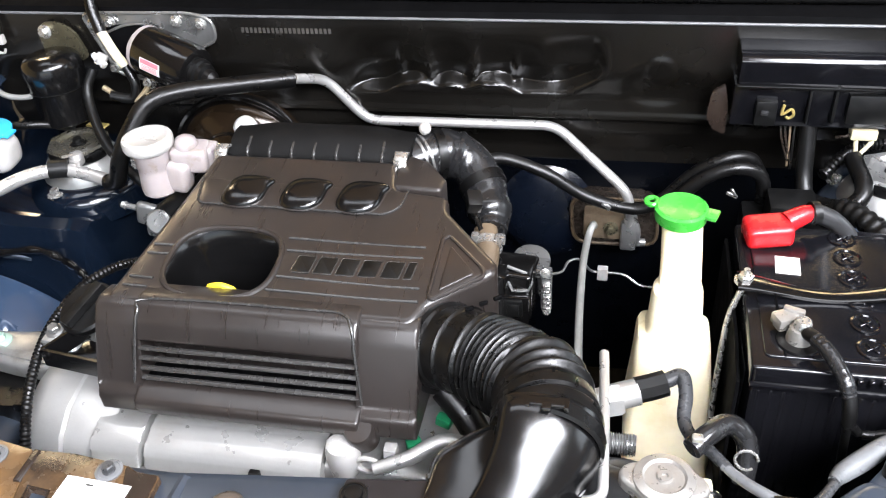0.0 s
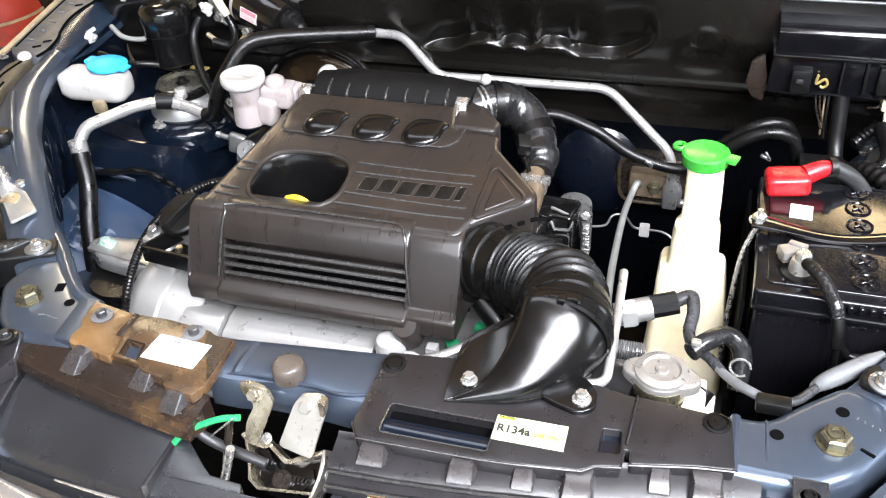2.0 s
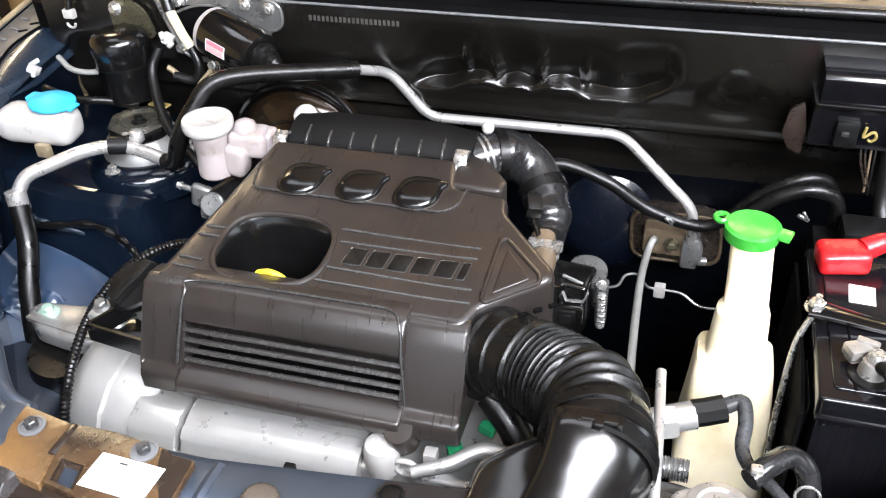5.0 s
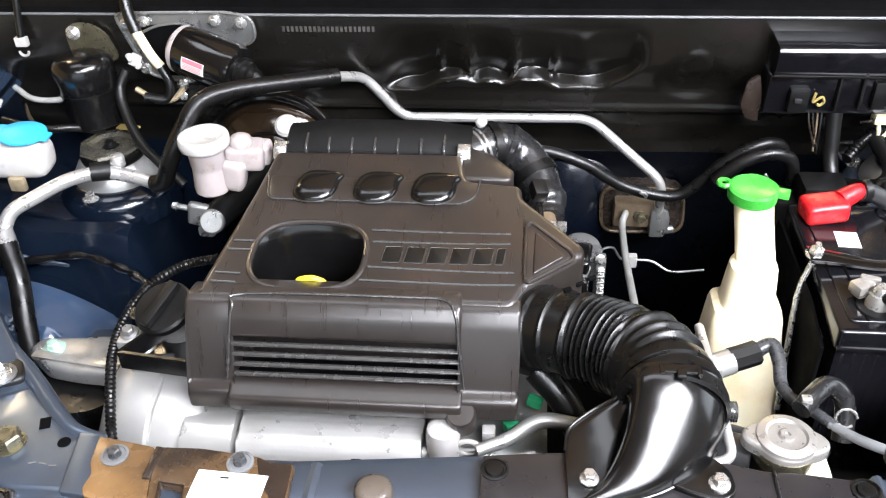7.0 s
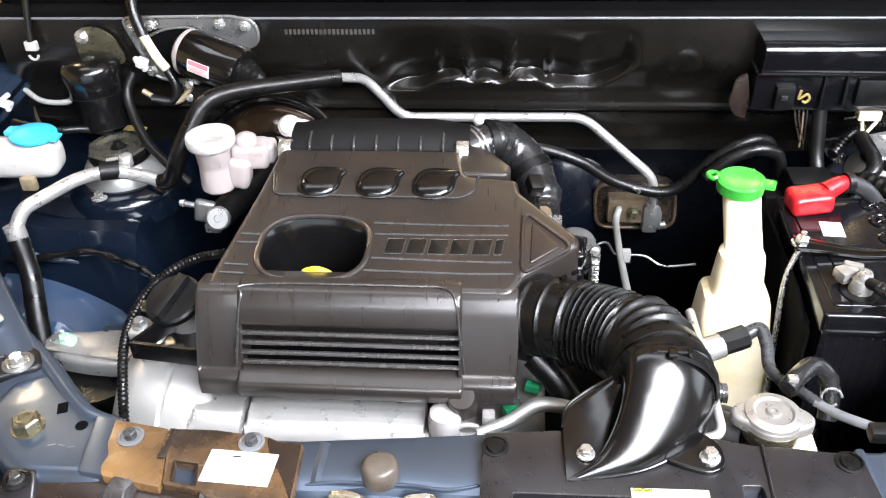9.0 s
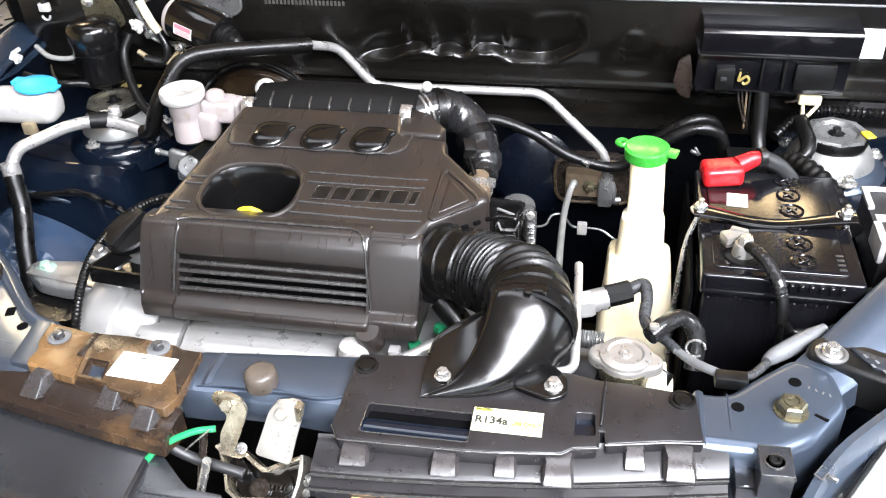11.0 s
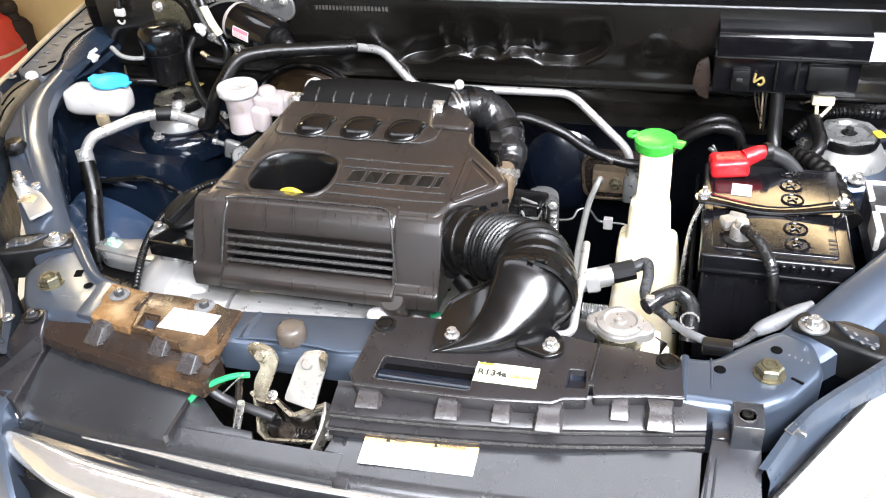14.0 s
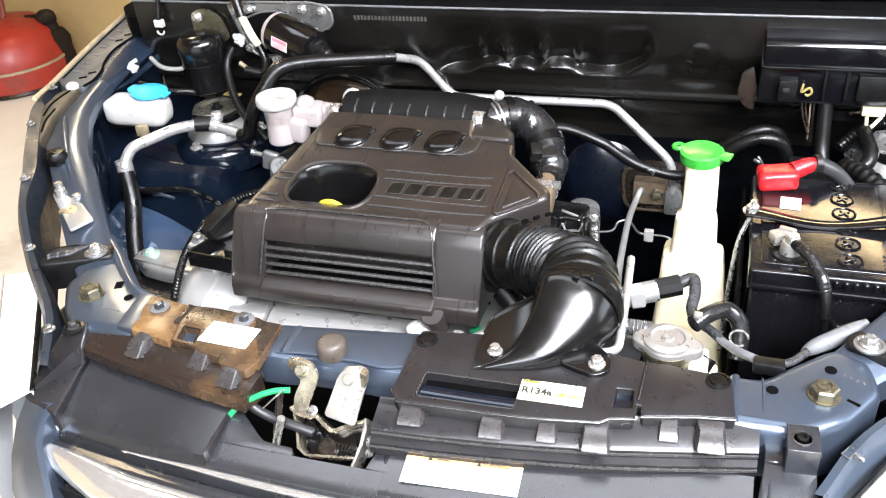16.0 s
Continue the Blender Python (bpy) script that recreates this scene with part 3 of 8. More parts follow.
part("inner_frame", sheet(lambda u, v: bonnet_pt(-0.222 + (1.40 - 0.25 * v) * (u - 0.5), 0.02 + 0.91 * v, -0.012 * math.cos(u * 6 * math.pi)), 30, 10, 0.003), M_NAVY, bonnet)
# Unseen lining, added so glossy tops reflect amber.
part("reflection_lining", sheet(lambda u, v: bonnet_pt(-0.222 + (1.10 - 0.2 * v) * (u - 0.5), 0.12 + 0.62 * v, 0.016 + 0.006 * math.sin(u * 20) * math.sin(v * 9)), 24, 14, 0.008), M_LINING, bonnet, "unseen tan lining added for amber reflections")

for hx in (-0.80, 0.356):
    part("hinge_arm", join(prism(round_poly([(1.22, 1.075), (1.25, 1.075), (1.30, 1.20), (1.285, 1.33), (1.265, 1.33), (1.272, 1.21)], 0.01), "x", hx - 0.006, hx + 0.006, 0.002), box((hx, 1.235, 1.084), (0.04, 0.06, 0.008), 0.002)), M_NAVY, bonnet, "painted steel hinge arm")


def inner_wing(side, name, label):
    """The inner wing with its upper rail, wheel arch, lower rail and outer flange; side +1 is its mirror image."""
    mx = (lambda x: x) if side < 0 else flip
    wing = thing(name, (mx(-0.85), 0.8, 0.4), label, "inner wing", kind="structure")
    st = [(0.455, -0.60, -0.665, 0.874), (0.53, -0.665, -0.745, 0.885), (0.60, -0.728, -0.808, 0.908), (0.66, -0.780, -0.860, 0.923), (0.74, -0.850, -0.930, 0.936),
          (0.826, -0.908, -0.966, 0.944), (0.88, -0.932, -0.975, 0.949), (0.945, -0.945, -0.983, 0.956), (1.01, -0.952, -1.006, 0.963), (1.09, -0.955, -1.017, 0.970), (1.19, -0.960, -1.012, 0.980), (1.25, -0.962, -1.012, 0.985)]
    secs, wall = [], []
    for y, xi, xo, z in st:
        secs.append([(mx(xo - 0.008), y, z - 0.03), (mx(xo - 0.004), y, z - 0.004), (mx(xo + 0.004), y, z), (mx((xi + xo) / 2), y, z + 0.003), (mx(xi - 0.012), y, z), (mx(xi - 0.004), y, z - 0.005), (mx(xi), y, z - 0.018)])
        wall.append([(mx(xi), y, z - 0.016), (mx(xi - 0.010), y, z - 0.05), (mx(xi - 0.02), y, 0.82), (mx(xi - 0.02), y, 0.74), (mx(xi - 0.01), y, 0.55)])
    part("upper_rail", loft(secs[:8]), M_BODY, wing)
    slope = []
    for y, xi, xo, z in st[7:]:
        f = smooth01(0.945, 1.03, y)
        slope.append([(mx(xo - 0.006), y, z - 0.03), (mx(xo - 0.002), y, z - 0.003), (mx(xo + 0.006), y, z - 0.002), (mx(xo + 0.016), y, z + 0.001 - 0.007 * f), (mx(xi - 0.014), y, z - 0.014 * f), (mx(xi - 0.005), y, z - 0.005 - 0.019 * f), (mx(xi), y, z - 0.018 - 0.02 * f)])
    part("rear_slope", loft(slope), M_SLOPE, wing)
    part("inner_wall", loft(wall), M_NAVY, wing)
    part("rail_bead", sweep(spline([(mx(-0.952), 0.818, 0.9455), (mx(-0.917), 0.771, 0.9410), (mx(-0.850), 0.687, 0.9290), (mx(-0.792), 0.625, 0.9155)], 8), lambda t: 0.002 + 0.0042 * math.sin(math.pi * min(1, 0.15 + t)), 10), M_BODY, wing)
    gz = lambda y: 0.953 + 0.034 * smooth01(0.86, 1.36, y)
    rim = [(-1.044, 0.862), (-1.060, 0.948), (-1.078, 1.058), (-1.087, 1.146), (-1.093, 1.217), (-1.100, 1.290)]
    seam = [(-1.010, 1.290), (-1.012, 1.198), (-1.010, 1.167), (-1.011, 1.128), (-1.018, 1.090), (-1.018, 1.054), (-1.006, 1.012), (-0.992, 0.984), (-0.984, 0.946), (-0.987, 0.922)]
    gut = [(mx(x), y) for x, y in rim[1:]] + [(mx(x), y) for x, y in seam] + [(mx(-1.020), 0.915), (mx(-1.044), 0.930)]
    part("gutter", plate(round_poly(gut, 0.006), [], lambda x, y: gz(y), 0.925, 0.003), M_GUTTER, wing, "dusty slate wing gutter")
    # Tan colour stands in for light caught along the wing edge.
    part("gutter_edge", sweep(spline([(mx(x - 0.001), y, gz(y) + 0.001) for x, y in rim], 5), 0.0045, 8), M_TRIM, wing, "tan edge with its highlight in the colour")
    part("gutter_seam", sweep(spline([(mx(x), y, gz(y) + 0.001) for x, y in seam], 4), 0.0022, 8), M_DEEP, wing, "black sealing seam")
    part("gutter_seam", sweep(spline([(mx(x + 0.010), y, gz(y) + 0.0005) for x, y in rim[1:]], 4), 0.0014, 6), M_DEEP, wing)
    for i in range(7):
        y = 0.975 + 0.033 * i
        part("gutter_rib", box((mx(-1.040 - 0.016 * smooth01(0.97, 1.17, y)), y, gz(y) + 0.0012), (0.017, 0.0045, 0.003), 0.001, 1, (0, 0, -12 if side < 0 else 12)), M_SLEEVE, wing)
    for hx, hy in ((-1.012, 0.955), (-1.006, 0.975), (-1.030, 1.130), (-1.034, 1.105)):
        part("gutter_slot", box((mx(hx), hy, gz(hy) + 0.0006), (0.014, 0.006, 0.001), 0, 1, (0, 0, 40 if side < 0 else -40)), M_DEEP, wing)
    strip = [(-0.928, 0.712), (-0.959, 0.754), (-0.992, 0.807), (-1.012, 0.842), (-1.019, 0.888), (-1.008, 0.918), (-0.992, 0.916), (-0.980, 0.870), (-0.972, 0.821), (-0.950, 0.759)]
    part("seal_channel", plate(round_poly([(mx(x), y) for x, y in strip], 0.004), [], lambda x, y: 0.941 + 0.014 * smooth01(0.72, 0.90, y), 0.92, 0.004), M_OLIVE, wing, "dusty olive seal channel")
    for a in ([(-0.989, 0.812), (-1.000, 0.852), (-0.999, 0.900)], [(-0.958, 0.765), (-0.975, 0.800), (-0.982, 0.835)]):
        part("channel_groove", sweep(spline([(mx(x), y, 0.9415 + 0.014 * smooth01(0.72, 0.90, y)) for x, y in a], 5), 0.0017, 6), M_DEEP, wing)
    part("rubber_block", prism(round_poly([(mx(-1.060), 1.175), (mx(-1.010), 1.118), (mx(-0.962), 1.128), (mx(-0.960), 1.30), (mx(-1.06), 1.30)], 0.01), "z", 0.972, 1.012, 0.004), M_DEEP, wing, "black rubber block")
    arch = []
    for y in [0.76 + 0.02 * i for i in range(20)]:
        row = []
        hump = 0.835 - 0.14 * (1 - smooth01(0.80, 0.89, y)) ** 1.2
        for k in range(17):
            u = k / 16
            x = -0.99 + 0.325 * u
            z = hump - 0.02 * smooth01(0.1, 0.5, u) - 0.25 * smooth01(0.80, 1.0, u)
            z += 0.012 * smooth01(0.855, 0.875, y) - 0.010 * smooth01(0.90, 0.915, y) + 0.012 * smooth01(0.93, 0.95, y) - 0.006 * math.exp(-((y - 0.885) / 0.006) ** 2)
            row.append((mx(x), y, z))
        arch.append(row)
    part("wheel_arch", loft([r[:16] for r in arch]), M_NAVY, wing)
    # Black inner face of the arch: its shadow is put into the colour.
    part("shaded_arch_side", loft([r[15:] + [(mx(-0.655), r[0][1], 0.40)] for r in arch]), M_DEEP, wing, "black strip standing in for the arch's shaded side")
    part("lower_rail", prism([(-0.90, 0.40), (-0.90, 0.700), (-0.885, 0.715), (-0.72, 0.722), (-0.70, 0.71), (-0.695, 0.40)] if side < 0 else
                             [(flip(-0.90), 0.40), (flip(-0.90), 0.700), (flip(-0.885), 0.715), (flip(-0.72), 0.722), (flip(-0.70), 0.71), (flip(-0.695), 0.40)],
                             "y", 0.46, 0.80, 0.008, 3), M_BODY, wing)
    part("rail_crown", sheet(lambda u, v: (mx(-0.905 + 0.225 * u), 0.640 + 0.19 * v, 0.782 - 2.65 * (0.225 * u) ** 2 - 1.58 * (0.22 - 0.19 * v) ** 2), 24, 24, 0.002), M_MIDBLUE, wing)
    fl = spline([(mx(-0.655), 0.335, 0.868), (mx(-0.70), 0.41, 0.882), (mx(-0.785), 0.492, 0.900), (mx(-0.850), 0.567, 0.928), (mx(-0.911), 0.657, 0.942),
                 (mx(-0.982), 0.757, 0.949), (mx(-1.040), 0.848, 0.951), (mx(-1.062), 0.948, 0.952), (mx(-1.080), 1.058, 0.958), (mx(-1.090), 1.15, 0.966), (mx(-1.102), 1.30, 0.980)], 6)
    rows = []
    for i, p in enumerate(fl):
        d = (fl[min(i + 1, len(fl) - 1)] - fl[max(i - 1, 0)]).normalized()
        inn = Vector((d.y, -d.x, 0)).normalized() * (1 if side < 0 else -1)
        w = 0.012 + 0.010 * smooth01(0.58, 0.66, p.y) * (1 - smooth01(0.84, 0.87, p.y)) - 0.008 * smooth01(0.84, 0.9, p.y)
        rows.append([p - inn * 0.004 + Vector((0, 0, -0.20)), p - inn * 0.002 + Vector((0, 0, -0.012)), p + inn * 0.004, p + inn * w + Vector((0, 0, -0.003)), p + inn * (w + 0.006) + Vector((0, 0, -0.045))])
    part("wing_flange", loft(rows), M_FLANGE if side < 0 else M_SLATE, wing, "dark flange of the outer wing")
    for i in range(4, len(fl) - 4, 9):
        p = fl[i]
        d = (fl[i + 1] - fl[i - 1]).normalized()
        inn = Vector((d.y, -d.x, 0)).normalized() * (1 if side < 0 else -1)
        if side < 0:
            bolt(wing, tuple(p + inn * 0.009 + Vector((0, 0, 0.0))), (0, 0, 1), 0.0045, M_PLATE)
        else:
            q = p + inn * 0.008
            turn_z = math.degrees(math.atan2(d.y, d.x))
            tab = part("punched_tab", moved(sweep([Vector(v) for v in ((-0.007, -0.004, 0), (0.007, -0.004, 0), (0.008, 0.003, 0), (-0.006, 0.004, 0), (-0.007, -0.004, 0))], 0.0009, 6), pose(q.x, q.y, q.z - 0.0005, 0, 0, turn_z)), M_PLATE, wing, "pale punched tab")
            part("edge_notch", box((p.x - 0.002 * inn.x, p.y - 0.002 * inn.y, p.z), (0.004, 0.010, 0.005), 0.001, 1, (0, 0, turn_z)), M_PLATE, wing)
    return wing


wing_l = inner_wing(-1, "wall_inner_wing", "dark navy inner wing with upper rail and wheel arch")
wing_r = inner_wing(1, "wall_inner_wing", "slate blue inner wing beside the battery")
part("rubber_buffer", lathe([(0.016, -0.004), (0.017, 0.006), (0.013, 0.014), (0, 0.016)], (-0.880, 0.700, 0.934)), M_RUBBER, wing_l)
part("rubber_buffer", lathe([(0.016, -0.004), (0.017, 0.006), (0.013, 0.014), (0, 0.016)], (flip(-0.846), 0.675, 0.932)), M_RUBBER, wing_r)
for py, px in ((0.735, -0.862), (0.80, -0.906), (0.86, -0.940)):
    part("wall_pressing", sweep(spline([(px + 0.004, py, 0.905), (px, py + 0.004, 0.87), (px - 0.006, py + 0.006, 0.825), (px - 0.008, py + 0.004, 0.77)], 6), lambda t: 0.004 + 0.008 * math.sin(math.pi * t), 14), M_NAVY, wing_l)
part("seam_flange", sweep(spline([(-0.905, 0.862, 0.798), (-0.868, 0.852, 0.796), (-0.838, 0.856, 0.787), (-0.79, 0.864, 0.776), (-0.742, 0.862, 0.776)], 8), lambda t: 0.0042 + 0.0012 * math.sin(t * 31), 8), M_BODY, wing_l, "sealed seam flange")
part("white_clip", join(box((-0.915, 0.975, 0.972), (0.018, 0.012, 0.010), 0.002, 2, (0, 30, 20)), box((-0.908, 0.968, 0.972), (0.006, 0.026, 0.006), 0.001, 1, (0, 0, 25)),
                        box((-0.92, 0.985, 0.978), (0.005, 0.016, 0.006), 0.001, 1, (20, 0, -40))), M_WHITE, wing_l, "white plastic fastener")

part("white_plug", lathe([(0.011, 0), (0.011, 0.004), (0.008, 0.007), (0, 0.008)], (-1.004, 0.914, 0.955), (0.2, -0.3, 1), 16), M_WHITE, wing_l, "white plastic plug")
# strut towers
def strut_tower(x, y, z, label, steel, paint):
    t = thing("strut_tower", (x, y, z - 0.09), label, "strut tower", "strut towers")
    part("dome", lathe([(0.088, -0.09), (0.086, -0.060), (0.080, -0.050), (0.072, -0.045), (0.063, -0.041), (0.0, -0.041)], (x, y, z), seg=36), paint, t)
    part("ring", lathe([(0.061, -0.041), (0.059, -0.032), (0.051, -0.018), (0.046, -0.014), (0.0, -0.014)], (x, y, z), seg=36), steel, t, "bright galvanised mount ring")
    part("bearing", lathe([(0.044, -0.014), (0.0455, -0.006), (0.043, 0.0005), (0.0, 0.0005)], (x, y, z), seg=32), M_RUBBER, t)
    part("top_plate", lathe([(0.043, 0.000), (0.046, 0.002), (0.044, 0.006), (0.034, 0.0065), (0.029, 0.002), (0.013, 0.002), (0.012, -0.002), (0.0, -0.002)], (x, y, z), seg=8), M_DULLPLATE if x < 0 else M_PLATE, t, "octagonal top plate")
    part("nut", join(hexagon(0.010, 0.005, (x, y, z - 0.001), (0, 0, 1)), lathe([(0.006, 0), (0.006, 0.008), (0, 0.008)], (x, y, z + 0.002), seg=12)), M_MATT, t)
    for a in (20, 140, 260):
        bx, by = x + 0.071 * math.cos(radians(a)), y + 0.071 * math.sin(radians(a))
        bolt(t, (bx, by, z - 0.045), (0, 0, 1), 0.007, M_STEEL)
    return t


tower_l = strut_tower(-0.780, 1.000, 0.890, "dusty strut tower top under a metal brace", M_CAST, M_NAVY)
tower_r = strut_tower(0.344, 1.036, 0.882, "strut tower with bright metal mount ring", M_CAST, M_BODY)
part("paint_mark", box((0.384, 1.022, 0.8905), (0.014, 0.020, 0.003), 0.001, 1, (0, 0, 20)), M_YELLOW, tower_r, "yellow paint mark")
part("paint_mark", box((-0.765, 1.036, 0.9025), (0.034, 0.014, 0.003), 0.001, 1, (0, 0, -10)), M_YDULL, tower_l, "yellow paint mark")
bolt(tower_r, (0.356, 0.963, 0.842), (0, 0, 1), 0.008, M_STEEL)

# ---- front cross member ----
support = thing("radiator_support", (-0.222, 0.42, 0.6), "slate blue pressed steel cross member over the radiator", "cross member", kind="structure")
part("beam", prism([(0.396, 0.846), (0.394, 0.862), (0.397, 0.874), (0.404, 0.880), (0.452, 0.880), (0.462, 0.872), (0.464, 0.84), (0.45, 0.80), (0.44, 0.80), (0.43, 0.846)], "x", -0.64, 0.20, 0.003), M_BODY, support)
crown = []
for i in range(29):
    u = i / 28
    x = -0.386 + 0.176 * u
    fr = 0.400 + 0.006 * smooth01(0.15, 0.40, u) - 0.003 * smooth01(0.6, 0.9, u)
    crown.append([(x, fr + 0.02, 0.846), (x, fr - 0.010, 0.847), (x, fr - 0.009, 0.872), (x, fr - 0.004, 0.8815), (x, fr + 0.006, 0.8845), (x, 0.444 + 0.016 * u, 0.8845), (x, 0.456 + 0.018 * u, 0.878), (x, 0.462 + 0.018 * u, 0.84)])
part("centre_pressing", loft(crown), M_BODY, support)
part("crease", sweep(spline([(-0.384, 0.4005, 0.8775), (-0.366, 0.4020, 0.8830), (-0.348, 0.4035, 0.8850), (-0.314, 0.4045, 0.8852), (-0.274, 0.4040, 0.8852), (-0.250, 0.4015, 0.8848), (-0.228, 0.4045, 0.8842), (-0.205, 0.412, 0.8835)], 6), 0.0016, 8), M_BODY, support)
part("pressed_rib", sweep(spline([(-0.362, 0.404, 0.879), (-0.362, 0.42, 0.8805), (-0.362, 0.450, 0.879)], 6), 0.007, 8), M_BODY, support)
part("bump_stop", lathe([(0.0165, 0), (0.0172, 0.003), (0.0170, 0.013), (0.0160, 0.0175), (0.0135, 0.0200), (0.010, 0.0208), (0, 0.0210)], (-0.304, 0.413, 0.883), seg=30), M_BUMPER, support, "brown-grey rubber bump stop")
# corner plates at both ends
for mx in ((lambda x: x), flip):
    pts = [(-0.558, 0.470), (-0.598, 0.470), (-0.628, 0.500), (-0.668, 0.535), (-0.705, 0.520), (-0.712, 0.470), (-0.676, 0.420), (-0.640, 0.395), (-0.556, 0.395)]
    loop = round_poly([(mx(x), y) for x, y in pts], 0.012)
    part("corner_plate", plate(loop, [], 0.8865, 0.82, 0.013, 5), M_BODY, support)
    part("corner_nut", join(hexagon(0.0138, 0.012, (mx(-0.655), 0.4525, 0.887), (0, 0, 1)), lathe([(0.0165, 0), (0.0160, 0.002), (0, 0.002)], (mx(-0.655), 0.4525, 0.886), seg=24),
                            lathe([(0.0085, 0), (0.0085, 0.002), (0.006, 0.002), (0.0055, -0.003), (0.0, -0.003)], (mx(-0.655), 0.4525, 0.899), seg=16)), M_GOLD, support, "yellow zinc plated hexagon nut")
    low = 0.007 if mx(-0.571) < -0.3 else 0.0035
    part("pressed_rib", sweep(spline([(mx(-0.571), 0.40, 0.8865 - low), (mx(-0.571), 0.43, 0.8875 - low), (mx(-0.571), 0.466, 0.8865 - low)], 5), 0.005, 8), M_BODY, support)
# Black discs laid on the plate stand in for the holes' shade.
for hx, hy in ((0.1625, 0.450), (0.2197, 0.4928), (-0.603, 0.457)):
    part("punched_hole", lathe([(0.0062, 0), (0.006, 0.0006), (0, 0.0006)], (hx, hy, 0.8868), seg=20), M_DEEP, support)
part("paint_code", join(*[box((0.232 + 0.006 * i, 0.487 - 0.003 * i, 0.8873), (0.0012, 0.0036, 0.0004), 0, 1, (0, 0, -25 + 30 * (i % 2))) for i in range(4)]), M_SLEEVE, support, "white pen mark as plain bars")
part("pressed_line", sweep(spline([(0.1535, 0.466, 0.8862), (0.1545, 0.43, 0.8864), (0.1545, 0.408, 0.8846)], 4), 0.0012, 8), M_BODY, support)
part("rear_fold", sweep(spline([(-0.790, 0.640, 0.906), (-0.737, 0.594, 0.889), (-0.678, 0.543, 0.882), (-0.634, 0.500, 0.880), (-0.604, 0.477, 0.880), (-0.572, 0.470, 0.878)], 8), lambda t: 0.0055 + 0.0045 * math.sin(math.pi * t), 12), M_BODY, support, "rolled rear edge of the corner")
# raised strip, slots and pen dashes beside the other nut
part("raised_strip", plate(round_poly([(-0.592, 0.4685), (-0.566, 0.4665), (-0.552, 0.3970), (-0.582, 0.4000)], 0.003), [], 0.8893, 0.880, 0.0012), M_BODY, support)
part("slot", box((-0.632, 0.4790, 0.8868), (0.010, 0.014, 0.0012), 0, 1, (0, 0, 20)), M_DEEP, support)
for dx, dy, rz in ((-0.622, 0.432, 15), (-0.612, 0.432, -10), (-0.602, 0.430, 5), (-0.640, 0.505, 40)):
    part("scuff_mark", box((dx, dy, 0.8867), (0.007, 0.0014, 0.0006), 0, 1, (0, 0, rz)), M_SLEEVE, support)
part("slot", box((0.238, 0.4475, 0.8868), (0.013, 0.003, 0.0012), 0, 1, (0, 0, -30)), M_DEEP, support)


# ---- plastic covers along the front ----
def wedge(x, y, z, w=0.024, d=0.026, h=0.018, rot=0):
    """A small locating boss with a sloping face."""
    bm = bmesh.new()
    for sx in (-1, 1):
        for px, py, pz in ((0.40, d / 2, 0.0), (0.40, -d * 0.05, -0.0006), (0.47, -d * 0.72, -h * 0.86), (0.47, -d * 0.76, -h), (0.57, -d * 0.55, -h), (0.55, d / 2, -h), (0.50, d / 2, -0.001)):
            bm.verts.new((sx * px * w, py, pz))
    bmesh.ops.convex_hull(bm, input=bm.verts)
    return moved(bm, pose(x, y, z, 0, 0, rot))


lc = thing("radiator_cover", (-0.48, 0.40, 0.86), "dusty brown-black plastic cover bolted on the cross member", "cover", "radiator covers")
tan_l = [(-0.570, 0.4630), (-0.5135, 0.4535), (-0.4990, 0.3915), (-0.500, 0.386), (-0.5570, 0.3957), (-0.562, 0.4050), (-0.5600, 0.4200), (-0.5665, 0.4330)]
part("top_panel", plate(round_poly(tan_l, 0.003), [], lambda x, y: 0.8905 + 0.012 * (y - 0.42), 0.880, 0.0006), M_TAN, lc, "cover panel, tan from dust and painted reflection")
lo = [(-0.5120, 0.4535), (-0.470, 0.4545), (-0.414, 0.4480), (-0.404, 0.4430), (-0.380, 0.4415), (-0.377, 0.374), (-0.384, 0.357), (-0.419, 0.362), (-0.425, 0.371), (-0.455, 0.377), (-0.461, 0.383), (-0.4975, 0.3885)]
part("top_panel", plate(round_poly(lo, 0.003), [round_poly([(-0.4945, 0.414), (-0.472, 0.4115), (-0.4665, 0.3875), (-0.4905, 0.3920)], 0.002)], 0.8915, 0.880, 0.0007), M_TANB, lc, "cover panel browned by dust and painted reflection")
part("panel_step", prism([(-0.513, 0.8885), (-0.511, 0.8935), (-0.506, 0.8935), (-0.504, 0.8905)], "y", 0.417, 0.4525, 0.0006), M_STEP, lc)
part("slot_rim", sweep([Vector((x, y, 0.8918)) for x, y in ((-0.4905, 0.3920), (-0.4945, 0.414), (-0.472, 0.4115), (-0.4665, 0.3875))], 0.0011, 6), M_STEP, lc)
part("slot_backing", box((-0.483, 0.403, 0.880), (0.034, 0.03, 0.004)), M_BODY, lc)
part("front_step", loft([[(x, yb, 0.884), (x, yb - 0.003, 0.8795), (x - 0.002, yb - 0.007, 0.8790), (x - 0.004, yb - 0.032, 0.8732), (x - 0.004, yb - 0.038, 0.868), (x - 0.004, yb - 0.040, 0.857), (x - 0.004, yb - 0.030, 0.855), (x, yb, 0.846)]
                         for x, yb in [(-0.618, 0.415), (-0.560, 0.400), (-0.500, 0.389), (-0.440, 0.378), (-0.372, 0.368)]], True), M_STEP, lc)
part("step_groove", sweep(spline([(-0.620, 0.3795, 0.866), (-0.50, 0.353, 0.866), (-0.378, 0.3315, 0.866)], 6), 0.0018, 6), M_DEEP, lc)
part("step_ridge", sweep(spline([(-0.619, 0.384, 0.8725), (-0.50, 0.3565, 0.8725), (-0.378, 0.3350, 0.8725)], 6), 0.0014, 6), M_STEP, lc)
